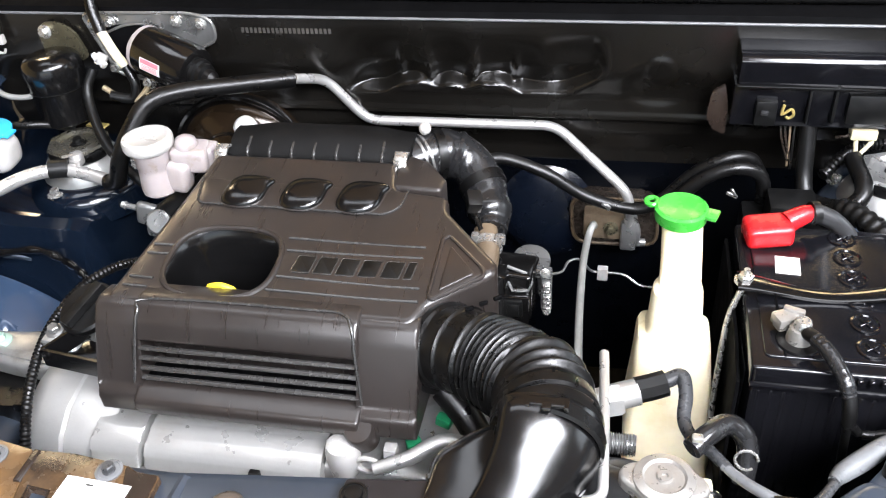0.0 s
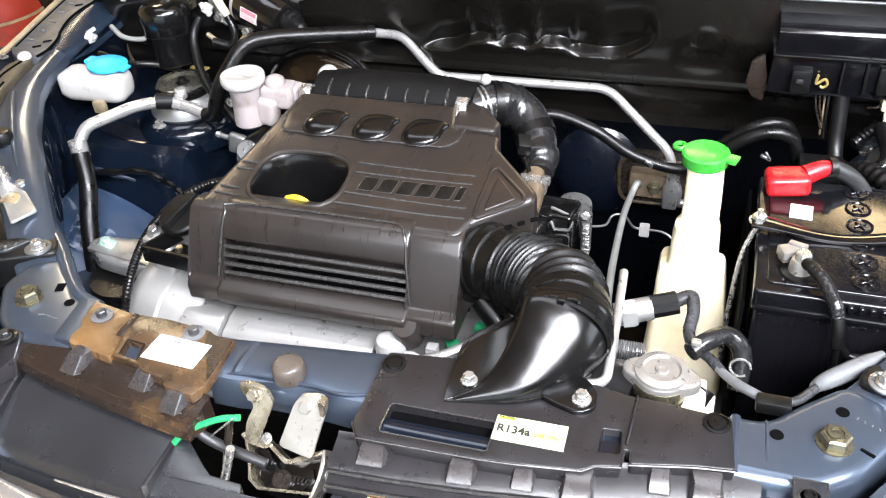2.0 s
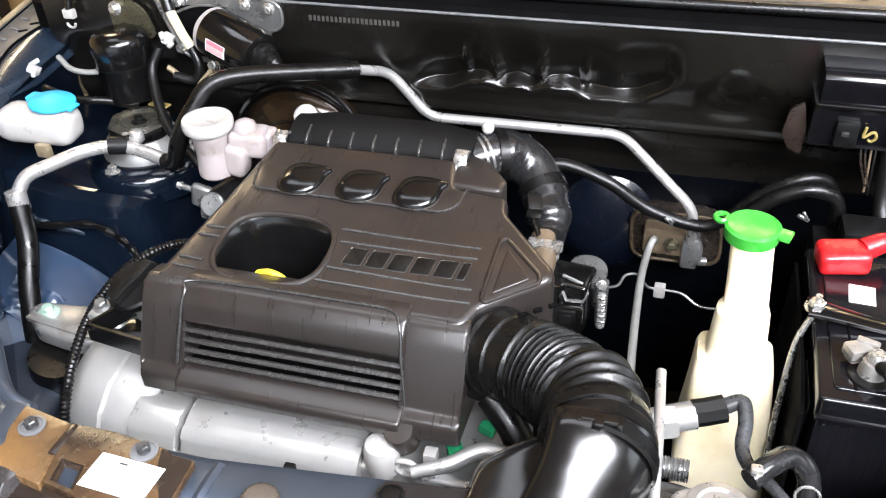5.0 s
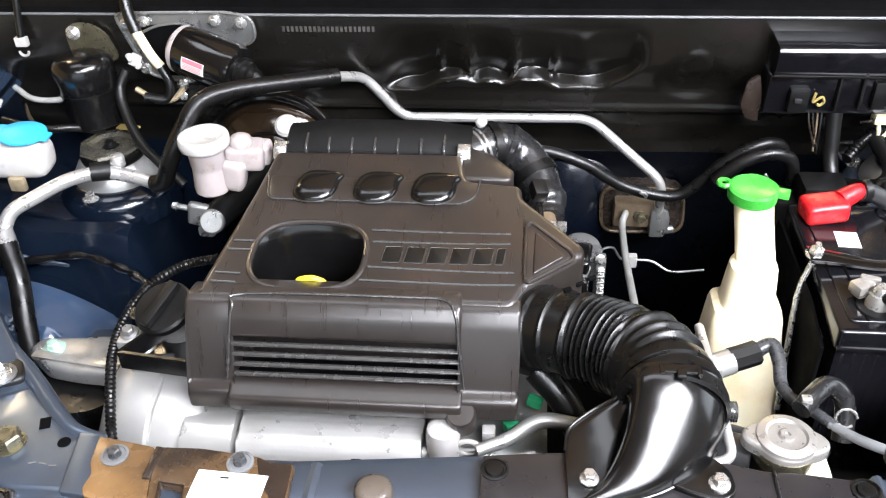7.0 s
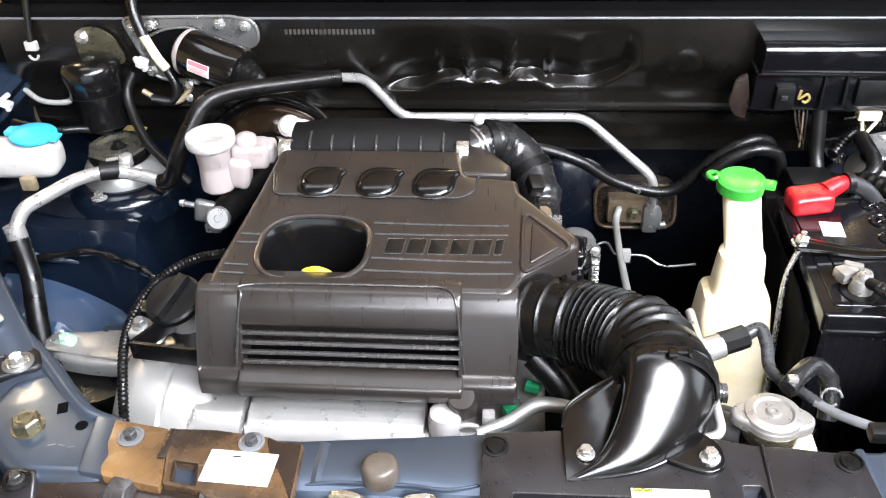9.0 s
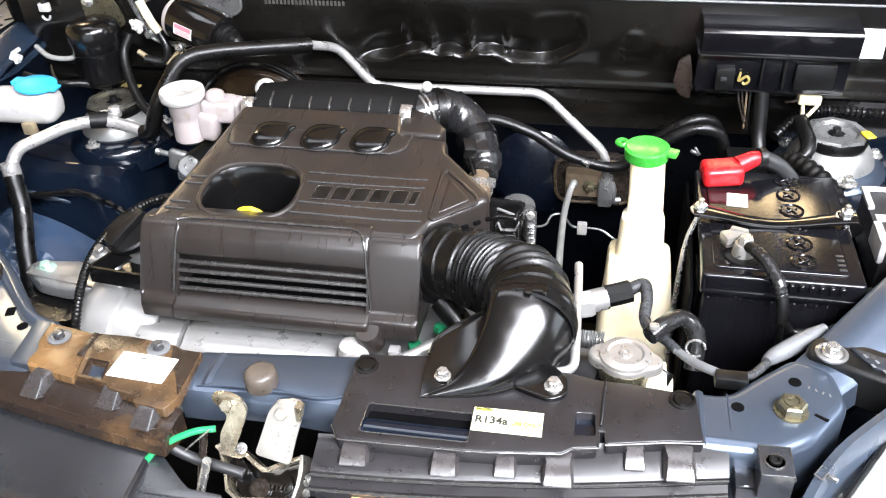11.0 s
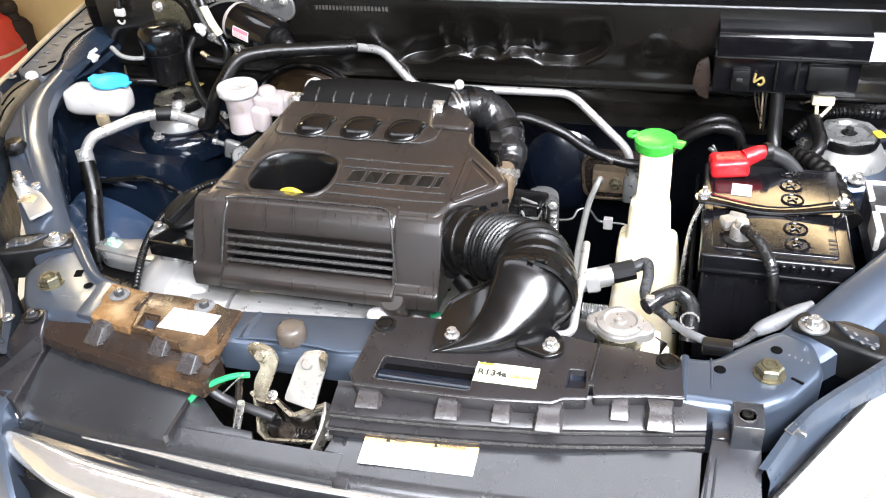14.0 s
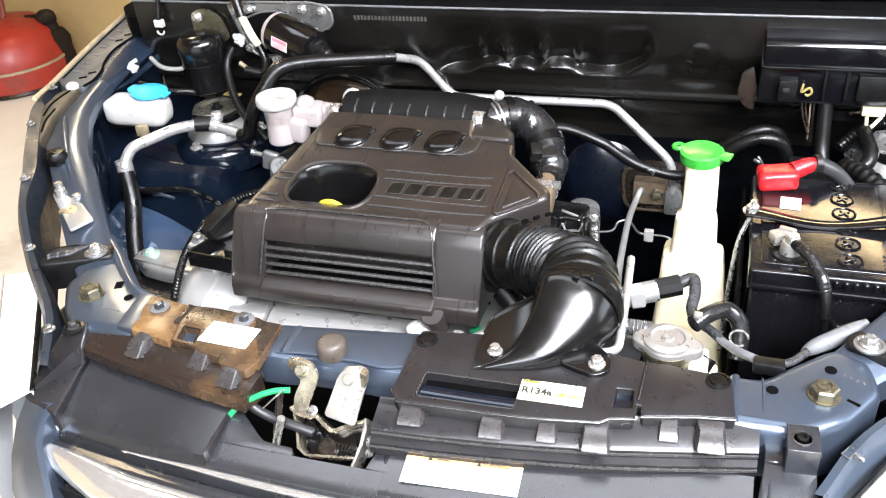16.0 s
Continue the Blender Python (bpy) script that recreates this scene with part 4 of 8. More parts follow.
for bx, by, rz in ((-0.538, 0.381, -10), (-0.4515, 0.378, -9), (-0.4035, 0.3575, -9)):
    boss = part("locating_boss", wedge(bx, by + 0.001, 0.8905, 0.022, 0.024, 0.0135, rot=rz), M_BOSS, lc)
    # Pale sweep painted on as the boss's edge highlight.
    part("edge_highlight", moved(sweep([Vector((0.009, -0.001, 0.0002)), Vector((0.0108, -0.0175, -0.0118)), Vector((0.0150, -0.0120, -0.0128))], 0.0009, 6), pose(bx, by + 0.001, 0.8905, 0, 0, rz)), M_SLEEVE, boss, "pale painted edge highlight")
for bx, by in ((-0.546, 0.441), (-0.429, 0.440)):
    part("fastener_seat", lathe([(0.0125, 0), (0.0125, 0.0015), (0.010, 0.002), (0.0095, 0.001), (0, 0.001)], (bx, by, 0.8915), seg=24), M_SLEEVE, lc, "grey washer")
    bolt(lc, (bx, by, 0.8915), (0, 0, 1), 0.0060, M_TAPE, 1.0)
part("bare_patch", plate(round_poly([(-0.4160, 0.4475), (-0.4040, 0.4420), (-0.3815, 0.4405), (-0.3785, 0.3760), (-0.3880, 0.3950), (-0.3960, 0.4080), (-0.4050, 0.4180), (-0.4110, 0.4330)], 0.004), [], 0.8921, 0.8905, 0.0002, 1), M_STEP, lc, "bare dark strip with no dust")
sticker = part("sticker", moved(box((0, 0, 0), (0.064, 0.037, 0.0005)), pose(-0.4325, 0.4095, 0.8925, 0, 0, -3)), M_PAPER, lc, "blank white paper sticker")
part("print", moved(box((-0.006, 0.012, 0.0005), (0.008, 0.0018, 0.0003)), pose(-0.4325, 0.4095, 0.8925, 0, 0, -3)), M_INK, sticker)

rc = thing("radiator_cover", (-0.04, 0.41, 0.86), "black textured plastic cover with an air slot on the cross member", "cover", "radiator covers")
ro = [(-0.213, 0.461), (-0.15, 0.468), (-0.02, 0.470), (0.03, 0.459), (0.06, 0.4585), (0.123, 0.452), (0.1285, 0.393), (0.095, 0.389), (0.040, 0.377), (0.040, 0.392),
      (0.034, 0.392), (0.034, 0.372), (0.012, 0.368), (0.002, 0.360), (-0.060, 0.352), (-0.085, 0.350), (-0.204, 0.346), (-0.214, 0.362)]
part("top_panel", plate(round_poly(ro, 0.004), [round_poly([(-0.186, 0.394), (-0.084, 0.395), (-0.083, 0.359), (-0.186, 0.357)], 0.004), round_poly([(0.012, 0.412), (0.029, 0.413), (0.031, 0.386), (0.012, 0.384)], 0.003)],
                        0.8945, 0.874, 0.0014), M_PANEL, rc)
# Pale line laid along the front edge stands in for its highlight.
part("edge_line", sweep([Vector((x, y, 0.8936)) for x, y in ((0.1285, 0.3915), (0.095, 0.3875), (0.0405, 0.3760), (0.0395, 0.3915), (0.0345, 0.3915), (0.0345, 0.3715), (0.012, 0.3672), (0.002, 0.3592), (-0.060, 0.3512), (-0.085, 0.3492), (-0.204, 0.3452), (-0.2145, 0.3620))], 0.0009, 6), M_SLAT, rc)
part("slot_rim", sweep([Vector((x, y, 0.8946)) for x, y in (lambda q: q + q[:1])(round_poly([(-0.186, 0.394), (-0.084, 0.395), (-0.083, 0.359), (-0.186, 0.357)], 0.004))], 0.0008, 6), M_SLAT, rc)
part("air_slot_tube", sweep(spline([(-0.19, 0.371, 0.8780), (-0.13, 0.370, 0.8785), (-0.08, 0.371, 0.8780)], 5), 0.0145, 24), M_NAVY, rc)
# Black sheet above the beam stands in for the slot's shade.
part("slot_backing", box((-0.135, 0.378, 0.8815), (0.112, 0.048, 0.005)), M_DEEP, rc)
part("slot_backing", box((0.021, 0.399, 0.884), (0.022, 0.03, 0.004)), M_NAVY, rc)
part("raised_edge", box((0.0365, 0.428, 0.8955), (0.0025, 0.062, 0.004), 0.001, 1, (0, 0, -2)), M_PANEL, rc)
part("front_step", loft([[(x, yb + 0.004, 0.886), (x, yb + 0.001, 0.8825), (x, yb - 0.003, 0.8812), (x, yb - 0.024, 0.8738), (x, yb - 0.028, 0.870), (x, yb - 0.029, 0.862), (x, yb - 0.036, 0.859), (x, yb - 0.038, 0.846), (x, yb + 0.004, 0.846)]
                         for x, yb in [(-0.226, 0.352), (-0.16, 0.356), (-0.085, 0.363), (0.0, 0.374), (0.07, 0.387), (0.118, 0.397), (0.152, 0.404)]], True), M_PANEL, rc)
front_run = [(-0.226, 0.352), (-0.16, 0.356), (-0.085, 0.363), (0.0, 0.374), (0.07, 0.387), (0.118, 0.397), (0.152, 0.404)]
for dy, dz in ((-0.0285, 0.8660), (-0.0375, 0.8555)):
    part("edge_ridge", sweep(spline([(x, yb + dy, dz) for x, yb in front_run], 4), 0.0017, 8), M_SLAT, rc)
for bx, by, w in ((-0.188, 0.345, 0.030), (-0.103, 0.346, 0.028), (-0.048, 0.353, 0.022), (0.000, 0.350, 0.030), (0.067, 0.380, 0.021), (0.107, 0.373, 0.030)):
    part("locating_boss", wedge(bx, by + 0.004, 0.8900, w * 0.86, 0.026, 0.0125, 4), M_BOSS, rc)
for bx, by in ((-0.202, 0.445), (0.110, 0.443)):
    part("push_clip", lathe([(0.0125, 0), (0.0125, 0.0016), (0.0105, 0.002), (0.0102, 0.0006), (0.0085, 0.0006), (0.0075, 0.0026), (0, 0.003)], (bx, by, 0.8942), seg=26), M_RUBBER, rc)
label = part("refrigerant_label", moved(box((0, 0, 0), (0.066, 0.030, 0.0005)), pose(-0.0505, 0.3895, 0.8952, 0, 0, 1)), M_LABELY, rc, "pale yellow printed label")
T_LAB = pose(-0.0835, 0.3745, 0.8955, 0, 0, 1)
part("print", lettering("R134a", 0.0124, T_LAB @ pose(0.0025, 0.0075, 0.0001)), M_INK, label, "black lettering R134a")
part("print", lettering("USE ONLY", 0.0060, T_LAB @ pose(0.0370, 0.009, 0.0003)), M_LEMON, label, "yellow-green lettering USE ONLY")
part("print", box((-0.0745, 0.4015, 0.8956), (0.016, 0.0035, 0.0003)), M_INKG, label)
part("print", lettering("CAUTION", 0.0036, T_LAB @ pose(0.0018, 0.0253, 0.0004)), M_INK, label)

# bonnet slam panel that runs down to the grille
slam = thing("slam_panel", (-0.222, 0.32, 0.84), "smooth black plastic panel between cross member and grille", "panel")


def slam_front(x):
    return 0.262 + 0.18 * (x + 0.222) ** 2


def slam_back(x):
    return 0.342 + 0.020 * smooth01(-0.2, 0.15, x) + 0.03 * smooth01(-0.38, -0.6, x) + 0.02 * smooth01(-0.4, -0.62, x)


def slam_sheet(x0, x1, n):
    return sheet(lambda u, v: (lambda x: (x, slam_back(x) + (slam_front(x) - slam_back(x)) * v, 0.852 - 0.27 * (slam_back(x) - slam_front(x)) * v - 0.012 * smooth01(0.86, 1, v)))(x0 + (x1 - x0) * u), n, 14, 0.003)


part("panel_skin", slam_sheet(-0.615, -0.400, 14), M_SLAM, slam)
part("panel_skin", slam_sheet(-0.205, 0.150, 20), M_SLAM, slam)
part("opening_shelf", plate([(-0.402, 0.347), (-0.396, 0.346), (-0.356, 0.314), (-0.346, 0.3075), (-0.312, 0.3055), (-0.308, 0.2965), (-0.402, 0.2965)], [], lambda x, y: 0.8402 + 0.16 * (y - 0.296), 0.826, 0.001), M_SLAM, slam)
part("opening_shelf", plate([(-0.226, 0.2965), (-0.219, 0.327), (-0.203, 0.331), (-0.203, 0.2965)], [], lambda x, y: 0.8402 + 0.16 * (y - 0.296), 0.826, 0.001), M_SLAM, slam)
part("panel_skin", sheet(lambda u, v: (lambda x: (x, 0.296 + (slam_front(x) - 0.296) * v, 0.840 - 0.009 * v - 0.012 * smooth01(0.8, 1, v)))(-0.400 + 0.195 * u), 12, 6, 0.003), M_SLAM, slam)
part("edge_flange", prism([(-0.403, 0.345), (-0.398, 0.341), (-0.395, 0.276), (-0.399, 0.272)], "z", 0.826, 0.8495, 0.001), M_PANEL, slam)
part("raised_end", plate(round_poly([(-0.2125, 0.330), (-0.1965, 0.332), (-0.188, 0.262), (-0.206, 0.262)], 0.003), [], lambda x, y: 0.8475 - 0.27 * (0.342 - y) + 0.004, 0.822, 0.002), M_PANEL, slam)
part("edge_line", sweep(spline([(x, slam_front(x) - 0.001, 0.852 - 0.27 * (slam_back(x) - slam_front(x)) - 0.006) for x in [-0.51 + 0.047 * i for i in range(15)]], 3), lambda t: 0.0012 + 0.0030 * smooth01(0.0, 0.3, t), 8), M_CHROME, slam, "thin bright edge bead")
warn = part("warning_label", sheet(lambda u, v: (-0.186 + 0.119 * u, 0.3205 + 0.009 * u - 0.032 * v, 0.8495 - 0.002 * u - 0.0088 * v), 2, 2, 0.0006), M_PAPER, slam, "white warning label with orange strip")
part("print", sheet(lambda u, v: (-0.186 + 0.119 * u, 0.3205 + 0.009 * u - 0.008 * v, 0.8503 - 0.002 * u - 0.0022 * v), 2, 2, 0.0003), M_ORANGE, warn)
WX, WY = Vector((0.119, 0.009, -0.002)).normalized(), Vector((0, 0.032, 0.0088)).normalized()
WZ = WX.cross(WY)


def on_label(u, v, lift=0.0019):
    o = Vector((-0.186 + 0.119 * u, 0.3205 + 0.009 * u - 0.032 * v, 0.8495 - 0.002 * u - 0.0088 * v)) + WZ * lift
    return Matrix(((WX.x, WY.x, WZ.x, o.x), (WX.y, WY.y, WZ.y, o.y), (WX.z, WY.z, WZ.z, o.z), (0, 0, 0, 1)))


part("print", lettering("WARNING", 0.0056, on_label(0.66, 0.21)), M_BROWNHOSE, warn)
part("print", moved(box((0.010, 0.0025, 0), (0.013, 0.0026, 0.0004)), on_label(0.24, 0.21)), M_BROWNHOSE, warn)
for k, u0 in enumerate((0.19, 0.61)):
    part("print", moved(prism([(0, 0), (0.0055, 0), (0.00275, 0.0048)], "z", -0.0003, 0.0003), on_label(u0, 0.21)), M_INK, warn)

corner = thing("corner_bracket", (0.185, 0.37, 0.82), "black plastic bracket screwed to the corner plate", "bracket")
part("upright", plate([(0.1755, 0.3990), (0.2025, 0.3995), (0.2040, 0.3660), (0.1755, 0.3645)], [], 0.8922, 0.80, 0.001), M_SHEEN, corner)
part("lower_panel", plate([(0.1580, 0.3720), (0.2048, 0.3700), (0.2060, 0.2900), (0.1470, 0.2800)], [], lambda x, y: 0.8640 - 0.22 * (0.372 - y), 0.79, 0.0015), M_SHEEN, corner)
part("tab_rim", sweep([Vector(q) for q in ((0.1755, 0.3660, 0.8905), (0.1755, 0.3990, 0.8925), (0.2028, 0.3995, 0.8925), (0.2040, 0.3640, 0.8890))], 0.0010, 6), M_SLAT, corner)
part("step_box", box((0.1665, 0.3880, 0.856), (0.0175, 0.032, 0.020), 0.001, 1, (0, 0, 3)), M_SHEEN, corner)
for dx in (0.0, 0.0065):
    part("ridge", sweep([Vector((0.1575 + dx, 0.350, 0.8592)), Vector((0.1550 + dx, 0.318, 0.8521)), Vector((0.1530 + dx, 0.288, 0.8455))], 0.0014, 8), M_SHEEN, corner)
part("screw_well", lathe([(0.0098, 0), (0.0098, 0.0012), (0.0084, 0.0018), (0.0078, 0.0004), (0, 0.0004)], (0.1885, 0.3815, 0.8918), seg=24), M_SLAT, corner)
part("screw", join(lathe([(0.0055, 0), (0.0055, 0.0030), (0.0035, 0.0034), (0.003, 0.0012), (0, 0.0012)], (0.1885, 0.3815, 0.8921), seg=18)), M_RUBBER, corner)
corner2 = thing("corner_bracket", (-0.63, 0.37, 0.82), "black plastic bracket screwed to the corner plate", "bracket")
part("upright", plate(round_poly([(-0.618, 0.372), (-0.622, 0.402), (-0.650, 0.402), (-0.664, 0.310), (-0.604, 0.290)], 0.004), [], lambda x, y: 0.842 + 0.046 * smooth01(0.360, 0.386, y), 0.80, 0.003), M_PANEL, corner2)
part("fastener_seat", lathe([(0.0125, 0), (0.0125, 0.002), (0.009, 0.0025), (0.0085, 0.001), (0, 0.001)], (-0.634, 0.388, 0.887), seg=24), M_RUBBER, corner2)
bolt(corner2, (-0.634, 0.388, 0.888), (0, 0, 1), 0.0055, M_GREY, 1.3)

# bumper, grille bar, headlamps
bumper = thing("bumper", (-0.222, 0.2, 0.5), "slate blue front bumper with a broad chrome grille bar", "bumper")


def arc_y(x, y0):
    return y0 + 0.30 * (x + 0.222) ** 2 + 0.9 * max(0, abs(x + 0.222) - 0.36) ** 2


xs = [-0.66 + 0.0365 * i for i in range(25)]
xr = [-0.605 + 0.0383 * i for i in range(21)]
part("recess", loft([[(x, slam_front(x) - 0.001, 0.820), (x, slam_front(x) - 0.004, 0.808), (x, slam_front(x) - 0.009, 0.813), (x, slam_front(x) - 0.018, 0.814), (x, slam_front(x) - 0.029, 0.806), (x, slam_front(x) - 0.032, 0.70)] for x in xr]), M_SLAM, bumper, "smooth dark lip under the panel")
bar_rows = []
for i, x in enumerate([-0.622 + 0.0138 * k for k in range(59)]):
    k = 0.006 * (x + 0.222) ** 2 / 0.13
    end = smooth01(0.25, 0.42, abs(x + 0.222))
    f = min(1.0, 0.10 + min(i, 58 - i) / 8.0) ** 0.6
    c = Vector((x, slam_front(x) - 0.041 + 0.018 * end, 0.801 + k))
    bar_rows.append([c + Vector((0, f * 0.019 * math.cos(a) - 0.002 * math.sin(a), f * 0.016 * math.sin(a) + 0.007 * math.cos(a))) for a in [2 * math.pi * q / 20 for q in range(20)]])
part("grille_bar", loft(bar_rows, True), M_CHROME, bumper, "broad chrome bar")
part("grille_mesh", loft([[(x, slam_front(x) - 0.05, 0.79), (x, slam_front(x) - 0.06, 0.62)] for x in xr]), M_MATT, bumper)
for mx in ((lambda x: x), flip):
    turn = [((-0.612, 0.306, 0.842), (-0.662, 0.312, 0.838)), ((-0.614, 0.284, 0.836), (-0.662, 0.286, 0.822)), ((-0.604, 0.260, 0.824), (-0.656, 0.258, 0.798)), ((-0.584, 0.236, 0.808), (-0.650, 0.236, 0.765)), ((-0.560, 0.208, 0.784), (-0.640, 0.222, 0.730)), ((-0.535, 0.188, 0.750), (-0.630, 0.216, 0.690))]
    rows = []
    for (ax_, ay, az), (bx, by, bz) in turn:
        rows.append([(mx(ax_ + 0.004), ay + 0.010, az - 0.030), (mx(ax_), ay, az), (mx(ax_ - 0.008), ay - 0.001, az + 0.002), (mx((ax_ + bx) / 2), (ay + by) / 2 - 0.004, (az + bz) / 2 + 0.002), (mx(bx), by, bz), (mx(bx - 0.010), by + 0.010, bz - 0.05)])
    part("corner_skin", loft([[Vector(p) for p in r] for r in rows]), M_BODY, bumper)
part("bumper_skin", loft([[(x, arc_y(x, 0.175), 0.70), (x, arc_y(x, 0.150), 0.645), (x, arc_y(x, 0.130), 0.60), (x, arc_y(x, 0.13), 0.40), (x, arc_y(x, 0.17), 0.25)] for x in xs]), M_BODY, bumper)
for mx, nm in ((lambda x: x, "left"), (flip, "right")):
    lamp = thing("headlamp", (mx(-0.74), 0.40, 0.72), "white headlamp shape carrying the corner glare in its colour", "headlamp", "headlamps")
    # White corner shape: bright glare beside the wing is put into its colour.
    part("lens", loft([[(mx(-0.600 - 0.05 * s), 0.285 + 0.02 * s, 0.815), (mx(-0.655 - 0.135 * s), 0.315 + 0.20 * s, 0.845 + 0.02 * s), (mx(-0.70 - 0.155 * s), 0.290 + 0.22 * s, 0.825 + 0.025 * s),
                        (mx(-0.74 - 0.16 * s), 0.275 + 0.22 * s, 0.77 + 0.04 * s), (mx(-0.72 - 0.17 * s), 0.27 + 0.24 * s, 0.66 + 0.08 * s)] for s in [i / 10 for i in range(11)]]), M_LENS, lamp)
    part("seal", sweep(spline([(mx(-0.655 - 0.135 * q), 0.317 + 0.20 * q, 0.8455 + 0.02 * q) for q in [k / 5 for k in range(6)]], 4), 0.0035, 8), M_RUBBER, lamp, "black rubber edge seal")
    part("lens_rim", sweep(spline([(mx(-0.700 - 0.155 * q), 0.2885 + 0.22 * q, 0.8255 + 0.025 * q) for q in [k / 5 for k in range(6)]], 4), 0.0022, 8), M_CHROME, lamp, "thin bright lens rim")
    arm = thing("headlamp_bracket", (mx(-0.74), 0.53, 0.87), "black ribbed plastic headlamp bracket with a bright bolt", "bracket", "headlamp brackets")
    part("body", plate(round_poly([(mx(-0.676), 0.532), (mx(-0.690), 0.562), (mx(-0.722), 0.560), (mx(-0.778), 0.535), (mx(-0.772), 0.490), (mx(-0.735), 0.505)], 0.012), [], 0.893, 0.85, 0.005), M_MATT, arm)
    part("inset_panel", plate(round_poly([(mx(-0.720), 0.545), (mx(-0.766), 0.526), (mx(-0.764), 0.505), (mx(-0.738), 0.516)], 0.005), [], 0.8965, 0.890, 0.002), M_FLANGE, arm)
    for k in range(7):
        part("mould_mark", box((mx(-0.733 - 0.0048 * k), 0.530 - 0.0035 * k - (0.010 if k % 2 else 0), 0.8970), (0.0028, 0.0050, 0.0005), 0, 1, (0, 0, 25)), M_SLEEVE, arm)
    part("seat", lathe([(0.016, 0), (0.016, 0.002), (0.013, 0.003), (0.011, 0.001), (0, 0.001)], (mx(-0.702), 0.532, 0.894), seg=26), M_PLATE, arm, "bright pressed steel seat")
    bolt(arm, (mx(-0.702), 0.532, 0.895), (0, 0, 1), 0.0075, M_STEEL, 1.3)

# small bracket on the far rail
cb = thing("sensor_bracket", (-0.795, 0.595, 0.91), "pale steel bracket with a stud on the wing rail", "bracket")
part("plate", plate(round_poly([(-0.842, 0.630), (-0.812, 0.640), (-0.739, 0.585), (-0.758, 0.556)], 0.004), [superellipse(-0.792, 0.603, 0.011, 0.009, 2.2, 20)], lambda x, y: 0.9165 - 0.11 * (0.63 - y), lambda x, y: 0.9130 - 0.11 * (0.63 - y), 0.001), M_CAST, cb)
part("slot_insert", box((-0.790, 0.601, 0.9115), (0.026, 0.022, 0.004), 0.001), M_VALVE, cb, "dull brass insert")
part("stud", join(lathe([(0.009, 0), (0.008, 0.010), (0.006, 0.012), (0.006, 0.020), (0, 0.020)], (-0.826, 0.631, 0.916), seg=14), hexagon(0.007, 0.006, (-0.797, 0.628, 0.915), (0, 0, 1))), M_STEEL, cb)

# ---- bonnet latch ----
latch = thing("bonnet_latch", (-0.30, 0.37, 0.78), "yellow zinc plated bonnet latch bolted to the cross member", "latch")


def bent(poly, hinge, lean, thick, bev=0.001):
    """A flat plate of (x, z) points leaning towards the camera below the hinge height."""
    bm = prism(poly, "y", -thick / 2, thick / 2, bev)
    for v in bm.verts:
        v.co.y += hinge[0] - max(0.0, hinge[1] - v.co.z) * lean
    return bm


part("side_plate", bent(round_poly([(-0.347, 0.8895), (-0.332, 0.8930), (-0.317, 0.887), (-0.3125, 0.872), (-0.315, 0.859), (-0.3205, 0.841), (-0.3355, 0.8395), (-0.338, 0.852), (-0.332, 0.866), (-0.340, 0.8685), (-0.348, 0.880)], 0.004), (0.388, 0.870), 0.9, 0.004), M_ZINC, latch)
part("release_plate", bent(round_poly([(-0.279, 0.8885), (-0.258, 0.8935), (-0.2515, 0.889), (-0.256, 0.865), (-0.2585, 0.8535), (-0.2615, 0.8355), (-0.299, 0.8405), (-0.295, 0.8535), (-0.290, 0.872)], 0.004), (0.388, 0.870), 0.9, 0.005, 0.0015), M_ZPLATE, latch, "bright metal release plate")
part("folded_ear", bent(round_poly([(-0.2575, 0.893), (-0.250, 0.889), (-0.2535, 0.872), (-0.2575, 0.872)], 0.002), (0.384, 0.870), 0.9, 0.010, 0.001), M_ZINC, latch)
LT = Matrix(((1, 0, 0, -0.288), (0, 0.8, -0.6, 0.338), (0, 0.6, 0.8, 0.806), (0, 0, 0, 1)))


def on_latch(bm):
    return moved(bm, LT)


def band(path, w):
    """A thin strip that follows an open path of (u, v) points."""
    pts = [Vector((*p, 0)) for p in path]
    a, b = [], []
    for i, p in enumerate(pts):
        d = (pts[min(i + 1, len(pts) - 1)] - pts[max(i - 1, 0)]).normalized()
        n = Vector((-d.y, d.x, 0)) * w / 2
        a.append(((p + n).x, (p + n).y))
        b.append(((p - n).x, (p - n).y))
    return a + b[::-1]


part("back_plate", on_latch(prism(round_poly([(-0.050, 0.034), (0.036, 0.040), (0.034, -0.014), (-0.034, -0.012)], 0.004), "z", -0.028, -0.024, 0.001)), M_DEEP, latch)
part("top_edge", on_latch(prism(band([(-0.038, 0.043), (-0.026, 0.037), (-0.0145, 0.0295), (-0.005, 0.0235), (0.002, 0.0245), (0.0117, 0.0315), (0.0225, 0.036), (0.0335, 0.041)], 0.0042), "z", -0.016, 0.002, 0.0008)), M_ZINC, latch, "yellow zinc frame edge")
part("ear", on_latch(prism(round_poly([(-0.060, 0.041), (-0.050, 0.047), (-0.036, 0.046), (-0.022, 0.037), (-0.030, 0.0315), (-0.050, 0.034)], 0.003), "z", 0.001, 0.004, 0.0008)), M_ZINC, latch)
part("side_wall", on_latch(prism(band([(0.0335, 0.043), (0.036, 0.030), (0.0350, 0.0128), (0.0290, -0.0140)], 0.0034), "z", -0.026, 0.005, 0.0008)), M_ZPLATE, latch)
part("side_wall", on_latch(prism(band([(-0.053, 0.036), (-0.044, 0.020), (-0.0385, 0.000), (-0.027, -0.007)], 0.0030), "z", -0.026, 0.002, 0.0008)), M_ZINC, latch)
part("bottom_lip", on_latch(prism(band([(-0.027, -0.007), (0.000, -0.004), (0.030, -0.001)], 0.0030), "z", -0.024, 0.003, 0.0008)), M_ZINC, latch)
